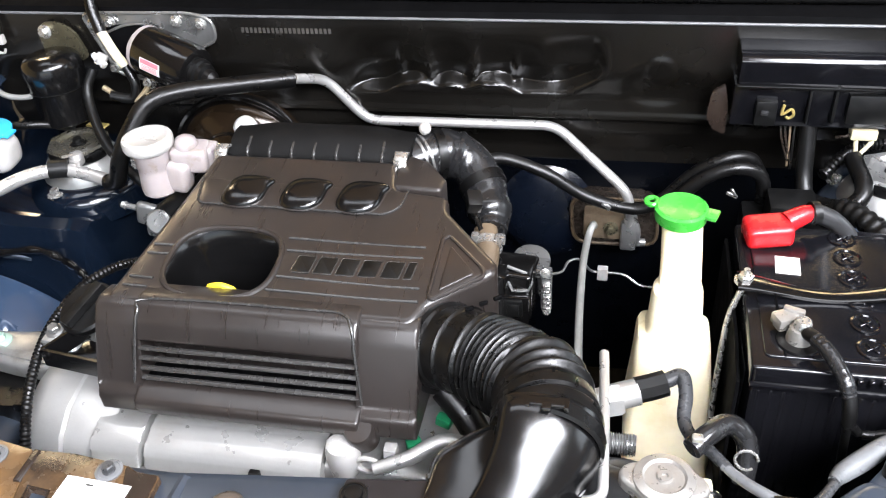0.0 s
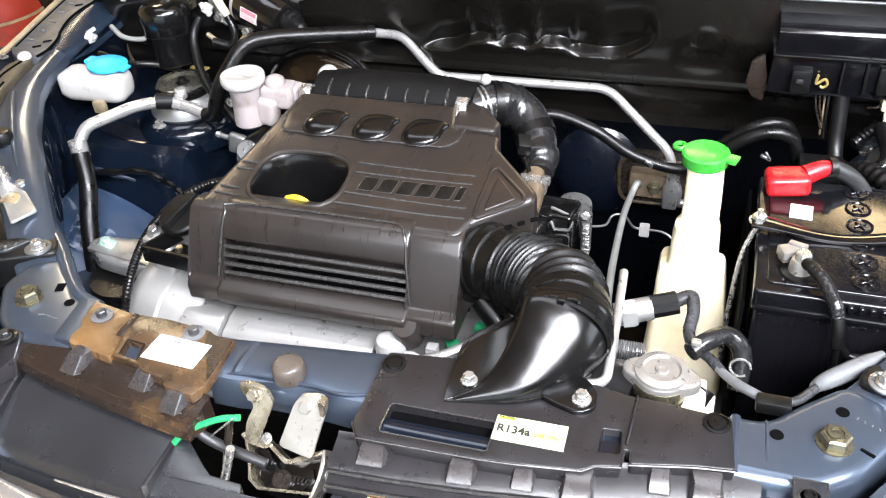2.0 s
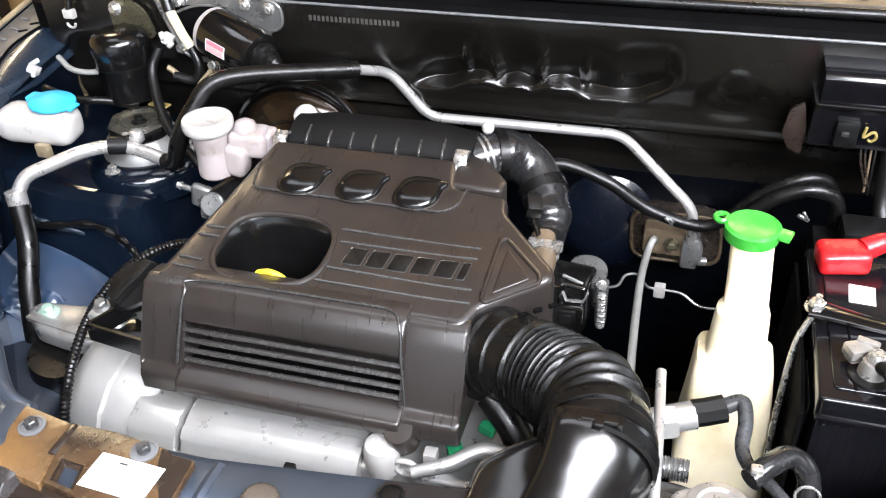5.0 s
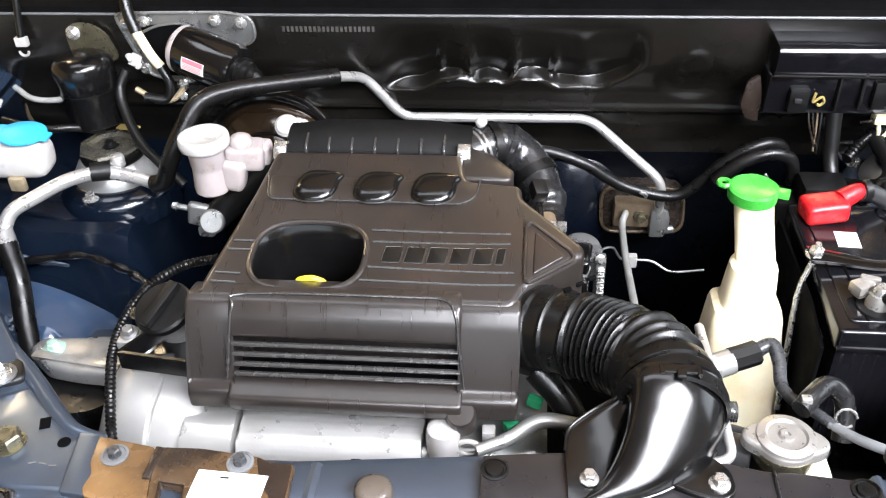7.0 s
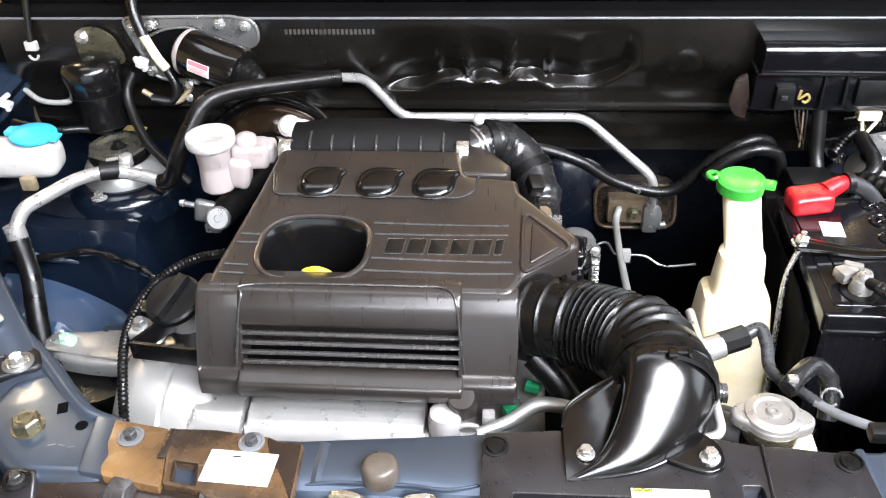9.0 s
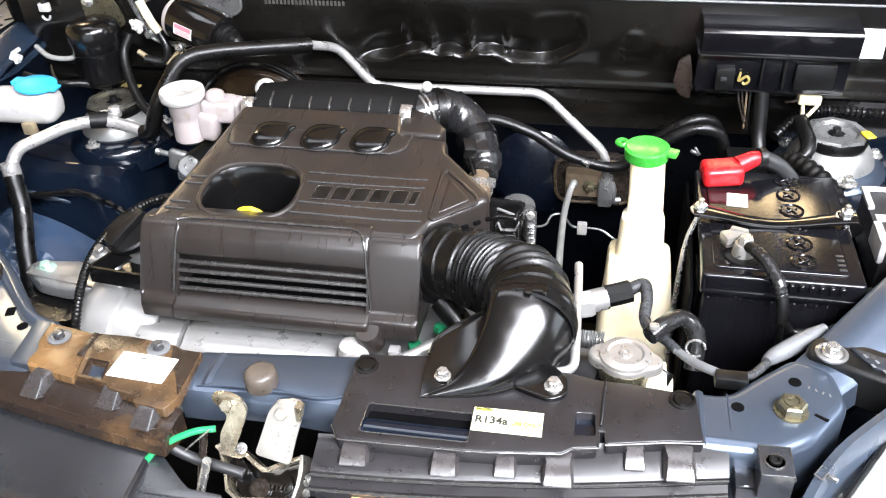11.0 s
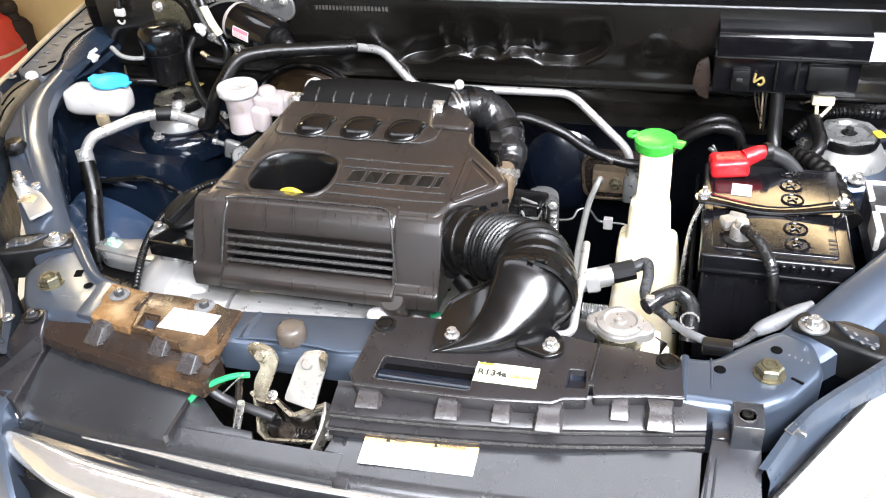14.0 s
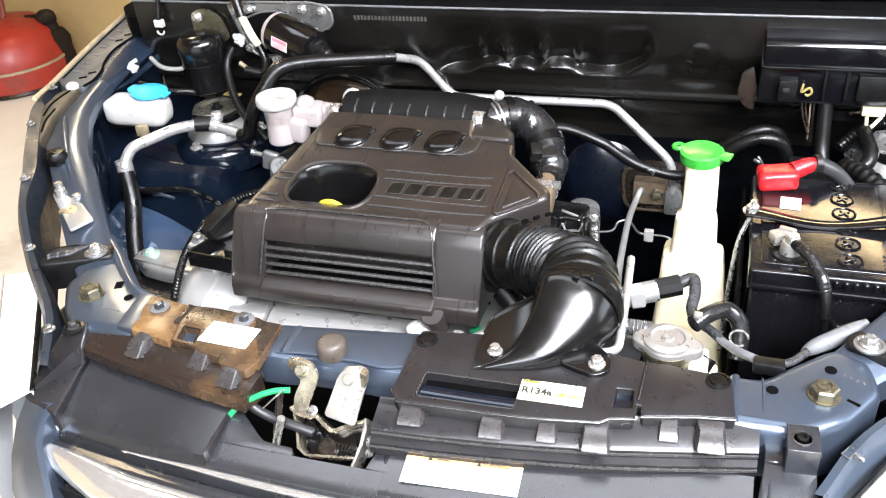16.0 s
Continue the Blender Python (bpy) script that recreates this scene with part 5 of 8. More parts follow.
part("claw", on_latch(prism(round_poly([(-0.032, 0.022), (-0.022, 0.026), (-0.014, 0.014), (0.010, 0.016), (0.022, 0.024), (0.028, 0.010), (0.014, -0.002), (-0.020, -0.004), (-0.034, 0.006)], 0.004), "z", -0.012, -0.007, 0.001)), M_GLOSS, latch, "greasy black claw")
part("lever", on_latch(prism(round_poly([(-0.040, 0.030), (-0.030, 0.033), (-0.018, 0.020), (-0.026, 0.014)], 0.003), "z", -0.007, -0.004, 0.0008)), M_GLOSS, latch)
part("pivot", on_latch(lathe([(0.0105, -0.006), (0.0105, -0.001), (0.008, 0.002), (0.007, 0.0005), (0, 0.0005)], (-0.006, 0.0055, 0), seg=24)), M_RIM, latch)
bolt(latch, tuple(LT @ Vector((-0.030, 0.0420, 0.004))), (0, -0.6, 0.8), 0.0042, M_STEEL, 1.4)
bolt(latch, tuple(LT @ Vector((0.0425, 0.0200, -0.006))), (0.8, -0.5, 0.4), 0.0050, M_STEEL, 1.4)
bolt(latch, tuple(LT @ Vector((0.0415, 0.0080, -0.008))), (0.8, -0.5, 0.4), 0.0036, M_STEEL, 1.4)
part("spring", on_latch(sweep([Vector((0.022 - 0.0007 * a, 0.009 + 0.0035 * math.cos(a), -0.004 + 0.0035 * math.sin(a))) for a in [i * 0.5 for i in range(60)]], 0.0008, 6)), M_RIM, latch)
bolt(latch, (-0.330, 0.386, 0.8790), (0, -0.85, 0.50), 0.0068, M_ZINC, 1.3)
bolt(latch, (-0.2725, 0.3855, 0.8765), (0, -0.85, 0.50), 0.0068, M_ZPLATE, 1.3)
part("rod", tube([(-0.350, 0.362, 0.862), (-0.353, 0.350, 0.83), (-0.358, 0.338, 0.79)], 0.0042), M_RIM, latch)
part("hook_rod", tube([(-0.338, 0.336, 0.850), (-0.348, 0.335, 0.820), (-0.360, 0.334, 0.785)], 0.0045), M_STEEL, latch)
part("stay_wire", tube([(-0.362, 0.341, 0.855), (-0.346, 0.341, 0.872), (-0.330, 0.341, 0.889)], 0.0009, 6), M_STEEL, latch)
part("housing", on_latch(prism(round_poly([(-0.046, 0.034), (-0.020, 0.028), (-0.004, 0.020), (0.012, 0.028), (0.031, 0.036), (0.029, -0.004), (-0.026, -0.006)], 0.004), "z", -0.020, -0.013, 0.0015)), M_GLOSS, latch, "greasy black inner plate")
solid("release_cable", tube([(-0.400, 0.330, 0.846), (-0.390, 0.336, 0.856), (-0.372, 0.344, 0.866), (-0.352, 0.352, 0.872), (-0.334, 0.358, 0.872)], 0.0035, 10), M_CABLE, "bright green sheathed bonnet release cable", "cable")
solid("lower_cable", tube([(-0.394, 0.352, 0.868), (-0.384, 0.350, 0.848), (-0.362, 0.350, 0.834), (-0.335, 0.348, 0.829), (-0.31, 0.348, 0.822)], 0.0055, 12), M_GREY, "black rubber sheathed cable beside the latch", "cable")


# ---- engine cover ----
def cover_z(x, y):
    return 0.9215 + 0.142 * (y - 0.625) + 0.004 * smooth01(-0.25, -0.14, x)


cover = thing("engine_cover", (-0.36, 0.72, 0.80), "brown-black moulded plastic engine cover with a slatted front", "engine cover")
outline = [(-0.532, 0.632), (-0.190, 0.632), (-0.180, 0.658), (-0.117, 0.708), (-0.116, 0.722), (-0.186, 0.802), (-0.186, 0.824), (-0.252, 0.834), (-0.262, 0.884), (-0.496, 0.884), (-0.506, 0.800)]
hole = superellipse(-0.419, 0.700, 0.061, 0.050, 2.8, 44)
part("top_shell", plate(round_poly(outline, 0.010), [hole], cover_z, 0.845, 0.008, 4), M_COVER, cover)
# well round the oil filler
part("filler_well", loft([[(-0.419 + (x + 0.419) * k, 0.700 + (y - 0.700) * k + dy, cover_z(x, y) - dz) for x, y in hole] for k, dz, dy in
                          ((1.06, -0.001, 0), (1.0, 0.004, 0), (0.95, 0.012, 0.0), (0.90, 0.026, 0.0), (0.86, 0.05, 0.0), (0.84, 0.085, 0.0))], True, False), M_SCOOP, cover)
part("well_rim", sweep([Vector((x, y, cover_z(x, y) - 0.001)) for x, y in superellipse(-0.419, 0.700, 0.064, 0.053, 2.8, 44)] + [Vector((-0.355, 0.7, cover_z(-0.355, 0.7) - 0.001))], 0.0035, 8), M_COVER, cover)
# Black floor carries the well's shade as colour.
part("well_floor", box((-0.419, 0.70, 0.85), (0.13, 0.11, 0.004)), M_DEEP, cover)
col_profile = [(0.665, 0.918), (0.640, 0.9235), (0.628, 0.920), (0.618, 0.905), (0.593, 0.838), (0.584, 0.834), (0.581, 0.826), (0.581, 0.808), (0.665, 0.808)]
part("front_column", prism(col_profile, "x", -0.539, -0.487, 0.005, 3), M_COVER, cover)
part("front_column", prism(col_profile, "x", -0.247, -0.183, 0.005, 3), M_COVER, cover)
part("front_brow", prism([(0.668, 0.922), (0.642, 0.9285), (0.626, 0.925), (0.615, 0.912), (0.608, 0.889), (0.618, 0.886), (0.668, 0.900)], "x", -0.490, -0.244, 0.0045, 3), M_COVER, cover)
part("front_lip", prism([(0.603, 0.841), (0.590, 0.839), (0.574, 0.834), (0.572, 0.826), (0.576, 0.812), (0.60, 0.806), (0.63, 0.81), (0.63, 0.838)], "x", -0.492, -0.242, 0.004, 3), M_COVER, cover)
# Black sheets behind the slats; cavity shade is their colour.
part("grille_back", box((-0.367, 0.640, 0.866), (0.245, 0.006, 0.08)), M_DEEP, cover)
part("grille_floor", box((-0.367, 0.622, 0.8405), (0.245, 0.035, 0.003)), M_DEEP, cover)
for i in range(4):
    f = (i + 0.72) / 4.55
    zc, yc = 0.887 - 0.049 * f, 0.6095 - 0.0175 * f
    part("slat", prism([(yc - 0.0010, zc - 0.0012), (yc - 0.0006, zc + 0.0006), (yc + 0.0018, zc + 0.0018), (yc + 0.0045, zc + 0.0020), (yc + 0.0045, zc - 0.0005), (yc + 0.0015, zc - 0.0018)], "x", -0.489, -0.245, 0.0005, 2), M_SLAT, cover, "grey slat, edge glint in its colour")
part("front_boss", lathe([(0.0165, -0.03), (0.0160, 0.0), (0.0140, 0.0035), (0, 0.004)], (-0.243, 0.577, 0.822), (0, -0.45, 0.9), 28), M_COVER, cover)
frame_line = [(-0.494, 0.590, 0.845), (-0.489, 0.606, 0.890), (-0.484, 0.620, 0.921), (-0.472, 0.634, 0.9275), (-0.30, 0.636, 0.9285), (-0.262, 0.634, 0.9275), (-0.250, 0.620, 0.921), (-0.246, 0.606, 0.890), (-0.240, 0.590, 0.845)]
# Brow outline in the glint colour, as a painted highlight.
part("brow_edge", sweep(spline(frame_line, 5), 0.0017, 8), M_SLAT, cover)


def ridge(a, b, r=0.0021):
    pts = [Vector(a).lerp(Vector(b), k / 6) for k in range(7)]
    return sweep([Vector((p.x, p.y, cover_z(p.x, p.y) + 0.0008)) for p in (Vector((*q[:2], 0)) for q in pts)], r, 8)


for a, b in (((-0.354, 0.741), (-0.197, 0.738)), ((-0.350, 0.722), (-0.197, 0.722)), ((-0.350, 0.683), (-0.192, 0.678)), ((-0.356, 0.663), (-0.190, 0.660)),
             ((-0.508, 0.718), (-0.479, 0.718)), ((-0.510, 0.704), (-0.483, 0.704)), ((-0.515, 0.668), (-0.487, 0.667)), ((-0.517, 0.655), (-0.489, 0.654))):
    # Ribs in the lighter colour, so their highlights are painted on.
    part("raised_rib", ridge((*a, 0), (*b, 0), 0.0016), M_SLAT, cover)
# raised maker's mark as six plain slanted blocks
for i in range(6):
    x0 = -0.337 + 0.0248 * i
    w = 0.0205 if i < 5 else 0.009
    sk = 0.003
    blk = [(x0, 0.690), (x0 + w, 0.690), (x0 + w + sk, 0.7145), (x0 + sk, 0.7145)]
    part("raised_mark", plate(round_poly(blk, 0.002), [], lambda x, y: cover_z(x, y) + 0.0018, lambda x, y: cover_z(x, y) - 0.001, 0.0010, 2), M_MATT, cover)
    edge = round_poly(blk, 0.002)
    part("mark_edge", sweep([Vector((x, y, cover_z(x, y) + 0.0012)) for x, y in edge + edge[:1]], 0.0007, 6), M_SLAT, cover)
tri_pts = [(-0.176, 0.664), (-0.128, 0.700), (-0.131, 0.711), (-0.174, 0.757), (-0.180, 0.752), (-0.181, 0.668)]
part("triangle_rim", sweep([Vector((x, y, cover_z(x, y) + 0.0005)) for x, y in round_poly(tri_pts, 0.006)] + [Vector((*round_poly(tri_pts, 0.006)[0], cover_z(-0.176, 0.664) + 0.0005))], 0.0024, 8), M_COVER, cover)
part("triangle_pad", plate(round_poly([(-0.172, 0.676), (-0.138, 0.703), (-0.170, 0.742)], 0.004), [], lambda x, y: cover_z(x, y) + 0.0015, 0.93, 0.0015), M_COVER, cover)
# rear pad with three bosses and a raised rim
pad = [(-0.484, 0.788), (-0.252, 0.786), (-0.238, 0.800), (-0.235, 0.826), (-0.492, 0.832)]
part("rear_pad", plate(round_poly(pad, 0.010), [], lambda x, y: cover_z(x, y) + 0.0025, lambda x, y: cover_z(x, y) - 0.002, 0.002, 2), M_COVER, cover)
part("pad_rim", sweep([Vector((x, y, cover_z(x, y) + 0.0022)) for x, y in [(p.x, p.y) for p in rounded([(-0.494, 0.834, 0), (-0.485, 0.788, 0), (-0.254, 0.786, 0), (-0.239, 0.801, 0), (-0.236, 0.830, 0)], 0.010)]], 0.0013, 8), M_SLAT, cover)
for bx in (-0.431, -0.3585, -0.2895):
    dome = [(x + 0.10 * (y - 0.811) + 0.009 * smooth01(0.818, 0.834, y) * smooth01(bx, bx + 0.02, x), y) for x, y in superellipse(bx, 0.811, 0.0265, 0.0265, 2.7, 44)]
    part("dome_rim", sweep([Vector((x, y, cover_z(x, y) + 0.0022)) for x, y in dome + dome[:1]], 0.0013, 6), M_COVER, cover)
    part("dome_boss", loft([[(bx + (x - bx) * k, 0.811 + (y - 0.811) * k, cover_z(bx + (x - bx) * k, 0.811 + (y - 0.811) * k) + 0.0022 + dz) for x, y in dome] for k, dz in [(1.0, -0.003)] + [(max(0.01, math.cos(i * math.pi / 18)) ** 0.75, 0.0115 * math.sin(i * math.pi / 18)) for i in range(10)]], True), M_SCOOP, cover)
def web(a, b, h, t=0.004):
    """An upright strip of height h hanging from the line a-b."""
    a, b = Vector(a), Vector(b)
    n = Vector((-(b - a).y, (b - a).x, 0)).normalized() * t / 2
    d = Vector((0, 0, -h))
    return loft([[p - n, p + n, p + n + d, p - n + d] for p in (a, a.lerp(b, 0.5), b)], True)


part("side_bracket", join(prism(round_poly([(-0.535, 0.612), (-0.628, 0.626), (-0.630, 0.634), (-0.600, 0.664), (-0.535, 0.70)], 0.005), "z", 0.820, 0.824, 0.001),
                          web((-0.632, 0.628, 0.842), (-0.535, 0.607, 0.852), 0.024), web((-0.632, 0.628, 0.842), (-0.535, 0.70, 0.884), 0.024)), M_SCOOP, cover, "dark triangular side bracket")
for cx in (-0.494, -0.260):
    part("spring_clip", join(prism([(0.880, 0.928), (0.877, 0.935), (0.886, 0.957), (0.898, 0.963), (0.908, 0.957), (0.904, 0.955), (0.898, 0.959), (0.889, 0.954), (0.882, 0.934)], "x", cx - 0.008, cx + 0.008, 0.0006, 1),
                             box((cx, 0.880, 0.934), (0.018, 0.007, 0.010), 0.002)), M_STEEL, cover, "bright spring steel clip")
dip = solid("dipstick_handle", join(sweep(rounded([(-0.424, 0.672, 0.900), (-0.427, 0.670, 0.919), (-0.410, 0.668, 0.925), (-0.395, 0.669, 0.918), (-0.396, 0.672, 0.900), (-0.424, 0.673, 0.899)], 0.006), 0.0034, 10),
                                    tube([(-0.412, 0.673, 0.902), (-0.412, 0.675, 0.86)], 0.005)), M_YELLOW, "yellow plastic dipstick loop in the filler well", "dipstick")

# ---- air filter box behind the cover ----
airbox = thing("air_filter_box", (-0.375, 0.92, 0.88), "black ribbed plastic air filter housing behind the cover", "air filter box")
arch = []
for k in range(25):
    x = -0.490 + 0.238 * k / 24
    up = 0.007 * smooth01(-0.49, -0.43, x) * (1 - smooth01(-0.31, -0.25, x))
    arch.append([(x, 0.900, 0.88), (x, 0.898, 0.9440), (x, 0.901, 0.9500 + 0.3 * up), (x, 0.918, 0.9600 + 0.7 * up), (x, 0.934, 0.9635 + up), (x, 0.948, 0.9620 + up), (x, 0.956, 0.950), (x, 0.950, 0.88)])
part("body", loft(arch, True), M_FLAT, airbox)
for i in range(7):
    x = -0.463 + 0.0295 * i
    part("rib", prism([(0.8945, 0.9400), (0.8960, 0.9530), (0.9020, 0.9570), (0.9200, 0.9640), (0.9200, 0.9560), (0.9020, 0.9440)], "x", x - 0.0017, x + 0.0017, 0.0006, 1), M_SLAT, airbox)
part("lip", box((-0.376, 0.8880, 0.9445), (0.236, 0.014, 0.006), 0.002), M_COVER, airbox)
part("lip", box((-0.376, 0.8955, 0.9400), (0.228, 0.006, 0.004), 0.001), M_DEEP, airbox)
part("outlet_neck", tube([(-0.262, 0.935, 0.925), (-0.235, 0.955, 0.928)], 0.030, 24), M_ELBOW, airbox, "grey outlet collar")
for k in range(3):
    part("collar_band", sweep(spline([(-0.252 + 0.006 * k, 0.9425 + 0.0045 * k, 0.926), (-0.2495 + 0.006 * k, 0.9445 + 0.0045 * k, 0.9262)], 3), 0.0312, 24), M_PLATE, airbox, "bright clamp band")
part("outlet_shoulder", prism([(-0.262, 0.84), (-0.20, 0.838), (-0.196, 0.86), (-0.225, 0.90), (-0.262, 0.92)], "z", 0.90, 0.950, 0.006, 3), M_COVER, airbox)
part("nipple", join(lathe([(0.004, 0), (0.004, 0.015), (0, 0.015)], (-0.243, 0.955, 0.945), seg=14), lathe([(0.008 * math.cos(i * math.pi / 8), 0.008 * math.sin(i * math.pi / 8)) for i in range(-4, 5)], (-0.242, 0.954, 0.965), seg=16)), M_WHITE, airbox, "white rubber plug")

elbow = thing("intake_elbow", (-0.18, 0.95, 0.86), "shiny black rubber elbow hose from the filter box", "hose")
part("hose", sweep(spline([(-0.244, 0.950, 0.927), (-0.215, 0.968, 0.922), (-0.184, 0.965, 0.903), (-0.160, 0.930, 0.878), (-0.150, 0.895, 0.860)], 8), lambda t: 0.031 - 0.004 * t - 0.010 * smooth01(0.6, 1.0, t) + 0.0015 * max(0.0, math.sin(t * 40)) * (1 - smooth01(0.3, 0.4, t)), 24), M_ELBOW, elbow)
part("clamp_ring", sweep(spline([(-0.236, 0.955, 0.926), (-0.226, 0.961, 0.9245)], 4), 0.034, 20), M_RUBBER, elbow)
part("clamp_ring", sweep(spline([(-0.173, 0.952, 0.893), (-0.166, 0.942, 0.886)], 4), 0.031, 20), M_RUBBER, elbow)
part("lower_bend", sweep(spline([(-0.170, 0.948, 0.889), (-0.161, 0.928, 0.877), (-0.153, 0.905, 0.864), (-0.151, 0.888, 0.859)], 8), lambda t: 0.0285 - 0.009 * smooth01(0.45, 1.0, t) + 0.0012 * math.sin(t * 15), 24), M_ELBOW, elbow, "dull black lower bend")
part("pleat", sweep(spline([(-0.212, 0.968, 0.921), (-0.204, 0.969, 0.917)], 4), lambda t: 0.0335 - 0.002 * abs(2 * t - 1), 24), M_ELBOW, elbow)
part("branch_hose", tube([(-0.157, 0.885, 0.862), (-0.150, 0.850, 0.852), (-0.150, 0.815, 0.842)], 0.015, 16), M_BROWNHOSE, elbow, "brown rubber branch hose")
part("hose_clip", join(tube([(-0.152, 0.868, 0.857), (-0.151, 0.858, 0.854)], 0.0185, 18), box((-0.135, 0.86, 0.868), (0.012, 0.010, 0.012), 0.002), box((-0.166, 0.862, 0.868), (0.010, 0.010, 0.010), 0.002)), M_STEEL, elbow, "bright hose clip")

throttle = thing("throttle_sensor", (-0.11, 0.88, 0.74), "black sensor block on a grey metal throttle body", "sensor")
part("housing", join(box((-0.124, 0.880, 0.782), (0.062, 0.050, 0.070), 0.006, 3, (0, 0, -8)), box((-0.150, 0.862, 0.800), (0.050, 0.030, 0.040), 0.004, 2, (0, 0, -8)), box((-0.118, 0.850, 0.770), (0.040, 0.018, 0.044), 0.004, 2)), M_GLOSS, throttle)
part("socket", join(box((-0.118, 0.8395, 0.776), (0.024, 0.004, 0.026), 0.002), box((-0.118, 0.8372, 0.776), (0.015, 0.003, 0.016), 0.001)), M_MATT, throttle)
part("clamp_frame", sweep([Vector(q) for q in ((-0.128, 0.866, 0.822), (-0.104, 0.862, 0.816), (-0.096, 0.856, 0.806), (-0.100, 0.852, 0.797), (-0.120, 0.850, 0.797), (-0.126, 0.856, 0.806))], 0.0024, 8), M_PLATE, throttle, "bright clamp frame")
body = part("body", join(lathe([(0.0245, -0.050), (0.0250, 0.0), (0.0240, 0.004), (0.019, 0.006), (0, 0.006)], (-0.103, 0.918, 0.796), (0.10, -0.12, 1), 32), box((-0.0800, 0.884, 0.775), (0.014, 0.012, 0.066), 0.003, 2), box((-0.088, 0.896, 0.800), (0.020, 0.030, 0.012), 0.003, 2)), M_PLATE, throttle, "grey metal body")
for i in range(5):
    part("ridge", box((-0.0795 + 0.0003 * i, 0.8755, 0.788 - 0.0092 * i), (0.0105, 0.008, 0.0042), 0.001, 1), M_STEEL, body)
bolt(throttle, (-0.0815, 0.877, 0.806), (0.1, -1, 0.3), 0.0046, M_STEEL, 1.5)
bolt(throttle, (-0.0790, 0.876, 0.744), (0.1, -1, 0.3), 0.0040, M_STEEL, 1.4)
for i in range(3):
    part("wire", tube([(-0.146 + 0.004 * i, 0.885, 0.815), (-0.158, 0.875, 0.865 - 0.003 * i), (-0.164 - 0.003 * i, 0.862, 0.912)], 0.0018, 6), (M_RUBBER, M_RIM, M_RUBBER)[i], throttle)
part("connector", box((-0.166, 0.862, 0.920), (0.018, 0.024, 0.018), 0.003, 2, (20, 10, 20)), M_MATT, throttle)

# ---- corrugated intake hose and scoop ----
bellows = thing("intake_hose", (-0.10, 0.58, 0.86), "black corrugated rubber intake hose", "hose")
bp = spline([(-0.178, 0.664, 0.872), (-0.145, 0.642, 0.886), (-0.099, 0.613, 0.896), (-0.063, 0.577, 0.908), (-0.048, 0.536, 0.914), (-0.045, 0.510, 0.914)], 60)


def bellow_r(t, way):
    core = 0.0435 + 0.0020 * smooth01(0.2, 0.6, t)
    out = max(0.0, way.dot(Vector((0.62, 0.25, 0.74))))
    core += 0.0030 * (1 - smooth01(0.13, 0.15, t)) + 0.0026 * math.exp(-((t - 0.215) / 0.007) ** 2) + 0.0030 * math.exp(-((t - 0.300) / 0.009) ** 2)
    ribs = smooth01(0.315, 0.335, t) * (1 - smooth01(0.57, 0.63, t + 0.08 * out))
    folds = out ** 1.3 * sum(math.exp(-((t - c) / 0.015) ** 2) for c in (0.592, 0.648, 0.704))
    core += 0.0072 * folds - 0.0012 * smooth01(0.58, 0.62, t) * (1 - smooth01(0.73, 0.75, t))
    core += 0.0034 * (smooth01(0.755, 0.77, t) - smooth01(0.825, 0.835, t)) + 0.0046 * (smooth01(0.85, 0.862, t) - smooth01(0.93, 0.94, t))
    return core + ribs * 0.0033 * math.sin(t * 2 * math.pi * 31)


def fluted(path, rad, seg):
    """A tube whose radius varies along it and round it."""
    total, secs = len(path) - 1, []
    side = (path[1] - path[0]).normalized().orthogonal().normalized()
    for i, p in enumerate(path):
        nt = (path[min(i + 1, total)] - path[max(i - 1, 0)]).normalized()
        side = (side - nt * side.dot(nt)).normalized()
        up = nt.cross(side)
        ways = [side * math.cos(2 * math.pi * k / seg) + up * math.sin(2 * math.pi * k / seg) for k in range(seg)]
        secs.append([p + w * rad(i / total, w) for w in ways])
    return loft(secs, True)


part("bellows", fluted(bp, bellow_r, 44), M_RUBBER, bellows)
part("collar", sweep(spline([(-0.185, 0.666, 0.862), (-0.168, 0.655, 0.870)], 5), 0.047, 30), M_RUBBER, bellows)
for i in range(3):
    part("notch", box((-0.136 + 0.013 * i, 0.655 + 0.009 * i, 0.930 + 0.001 * i), (0.009, 0.004, 0.005), 0.001, 1, (0, 0, 35)), M_DEEP, bellows)

scoop = thing("intake_scoop", (-0.07, 0.46, 0.88), "glossy black air intake scoop bolted on the cover", "air duct")


def duct_ring(c, ax, rx, ry, lift=0.0, n=36, e=2.0):
    """A ring round c across the axis ax; its lower half flattens with lift."""
    z = Vector(ax).normalized()
    xdir = Vector((0, 0, 1)).cross(z).normalized()
    ydir = z.cross(xdir)
    out = []
    for i in range(n):
        a = 2 * math.pi * i / n
        ca, sa = math.cos(a), math.sin(a)
        ca, sa = math.copysign(abs(ca) ** (2 / e), ca), math.copysign(abs(sa) ** (2 / e), sa)
        out.append(Vector(c) + xdir * rx * ca + ydir * ry * (sa if sa > 0 else sa * (1 - lift)))
    return out


edge_l = spline([(-0.088, 0.514, 0.930), (-0.084, 0.496, 0.932), (-0.089, 0.470, 0.919), (-0.102, 0.443, 0.905), (-0.119, 0.422, 0.897), (-0.137, 0.411, 0.894)], 8)
edge_t = spline([(-0.044, 0.516, 0.964), (-0.045, 0.496, 0.961), (-0.050, 0.474, 0.947), (-0.062, 0.450, 0.928), (-0.086, 0.428, 0.910), (-0.1365, 0.4105, 0.8945)], 8)
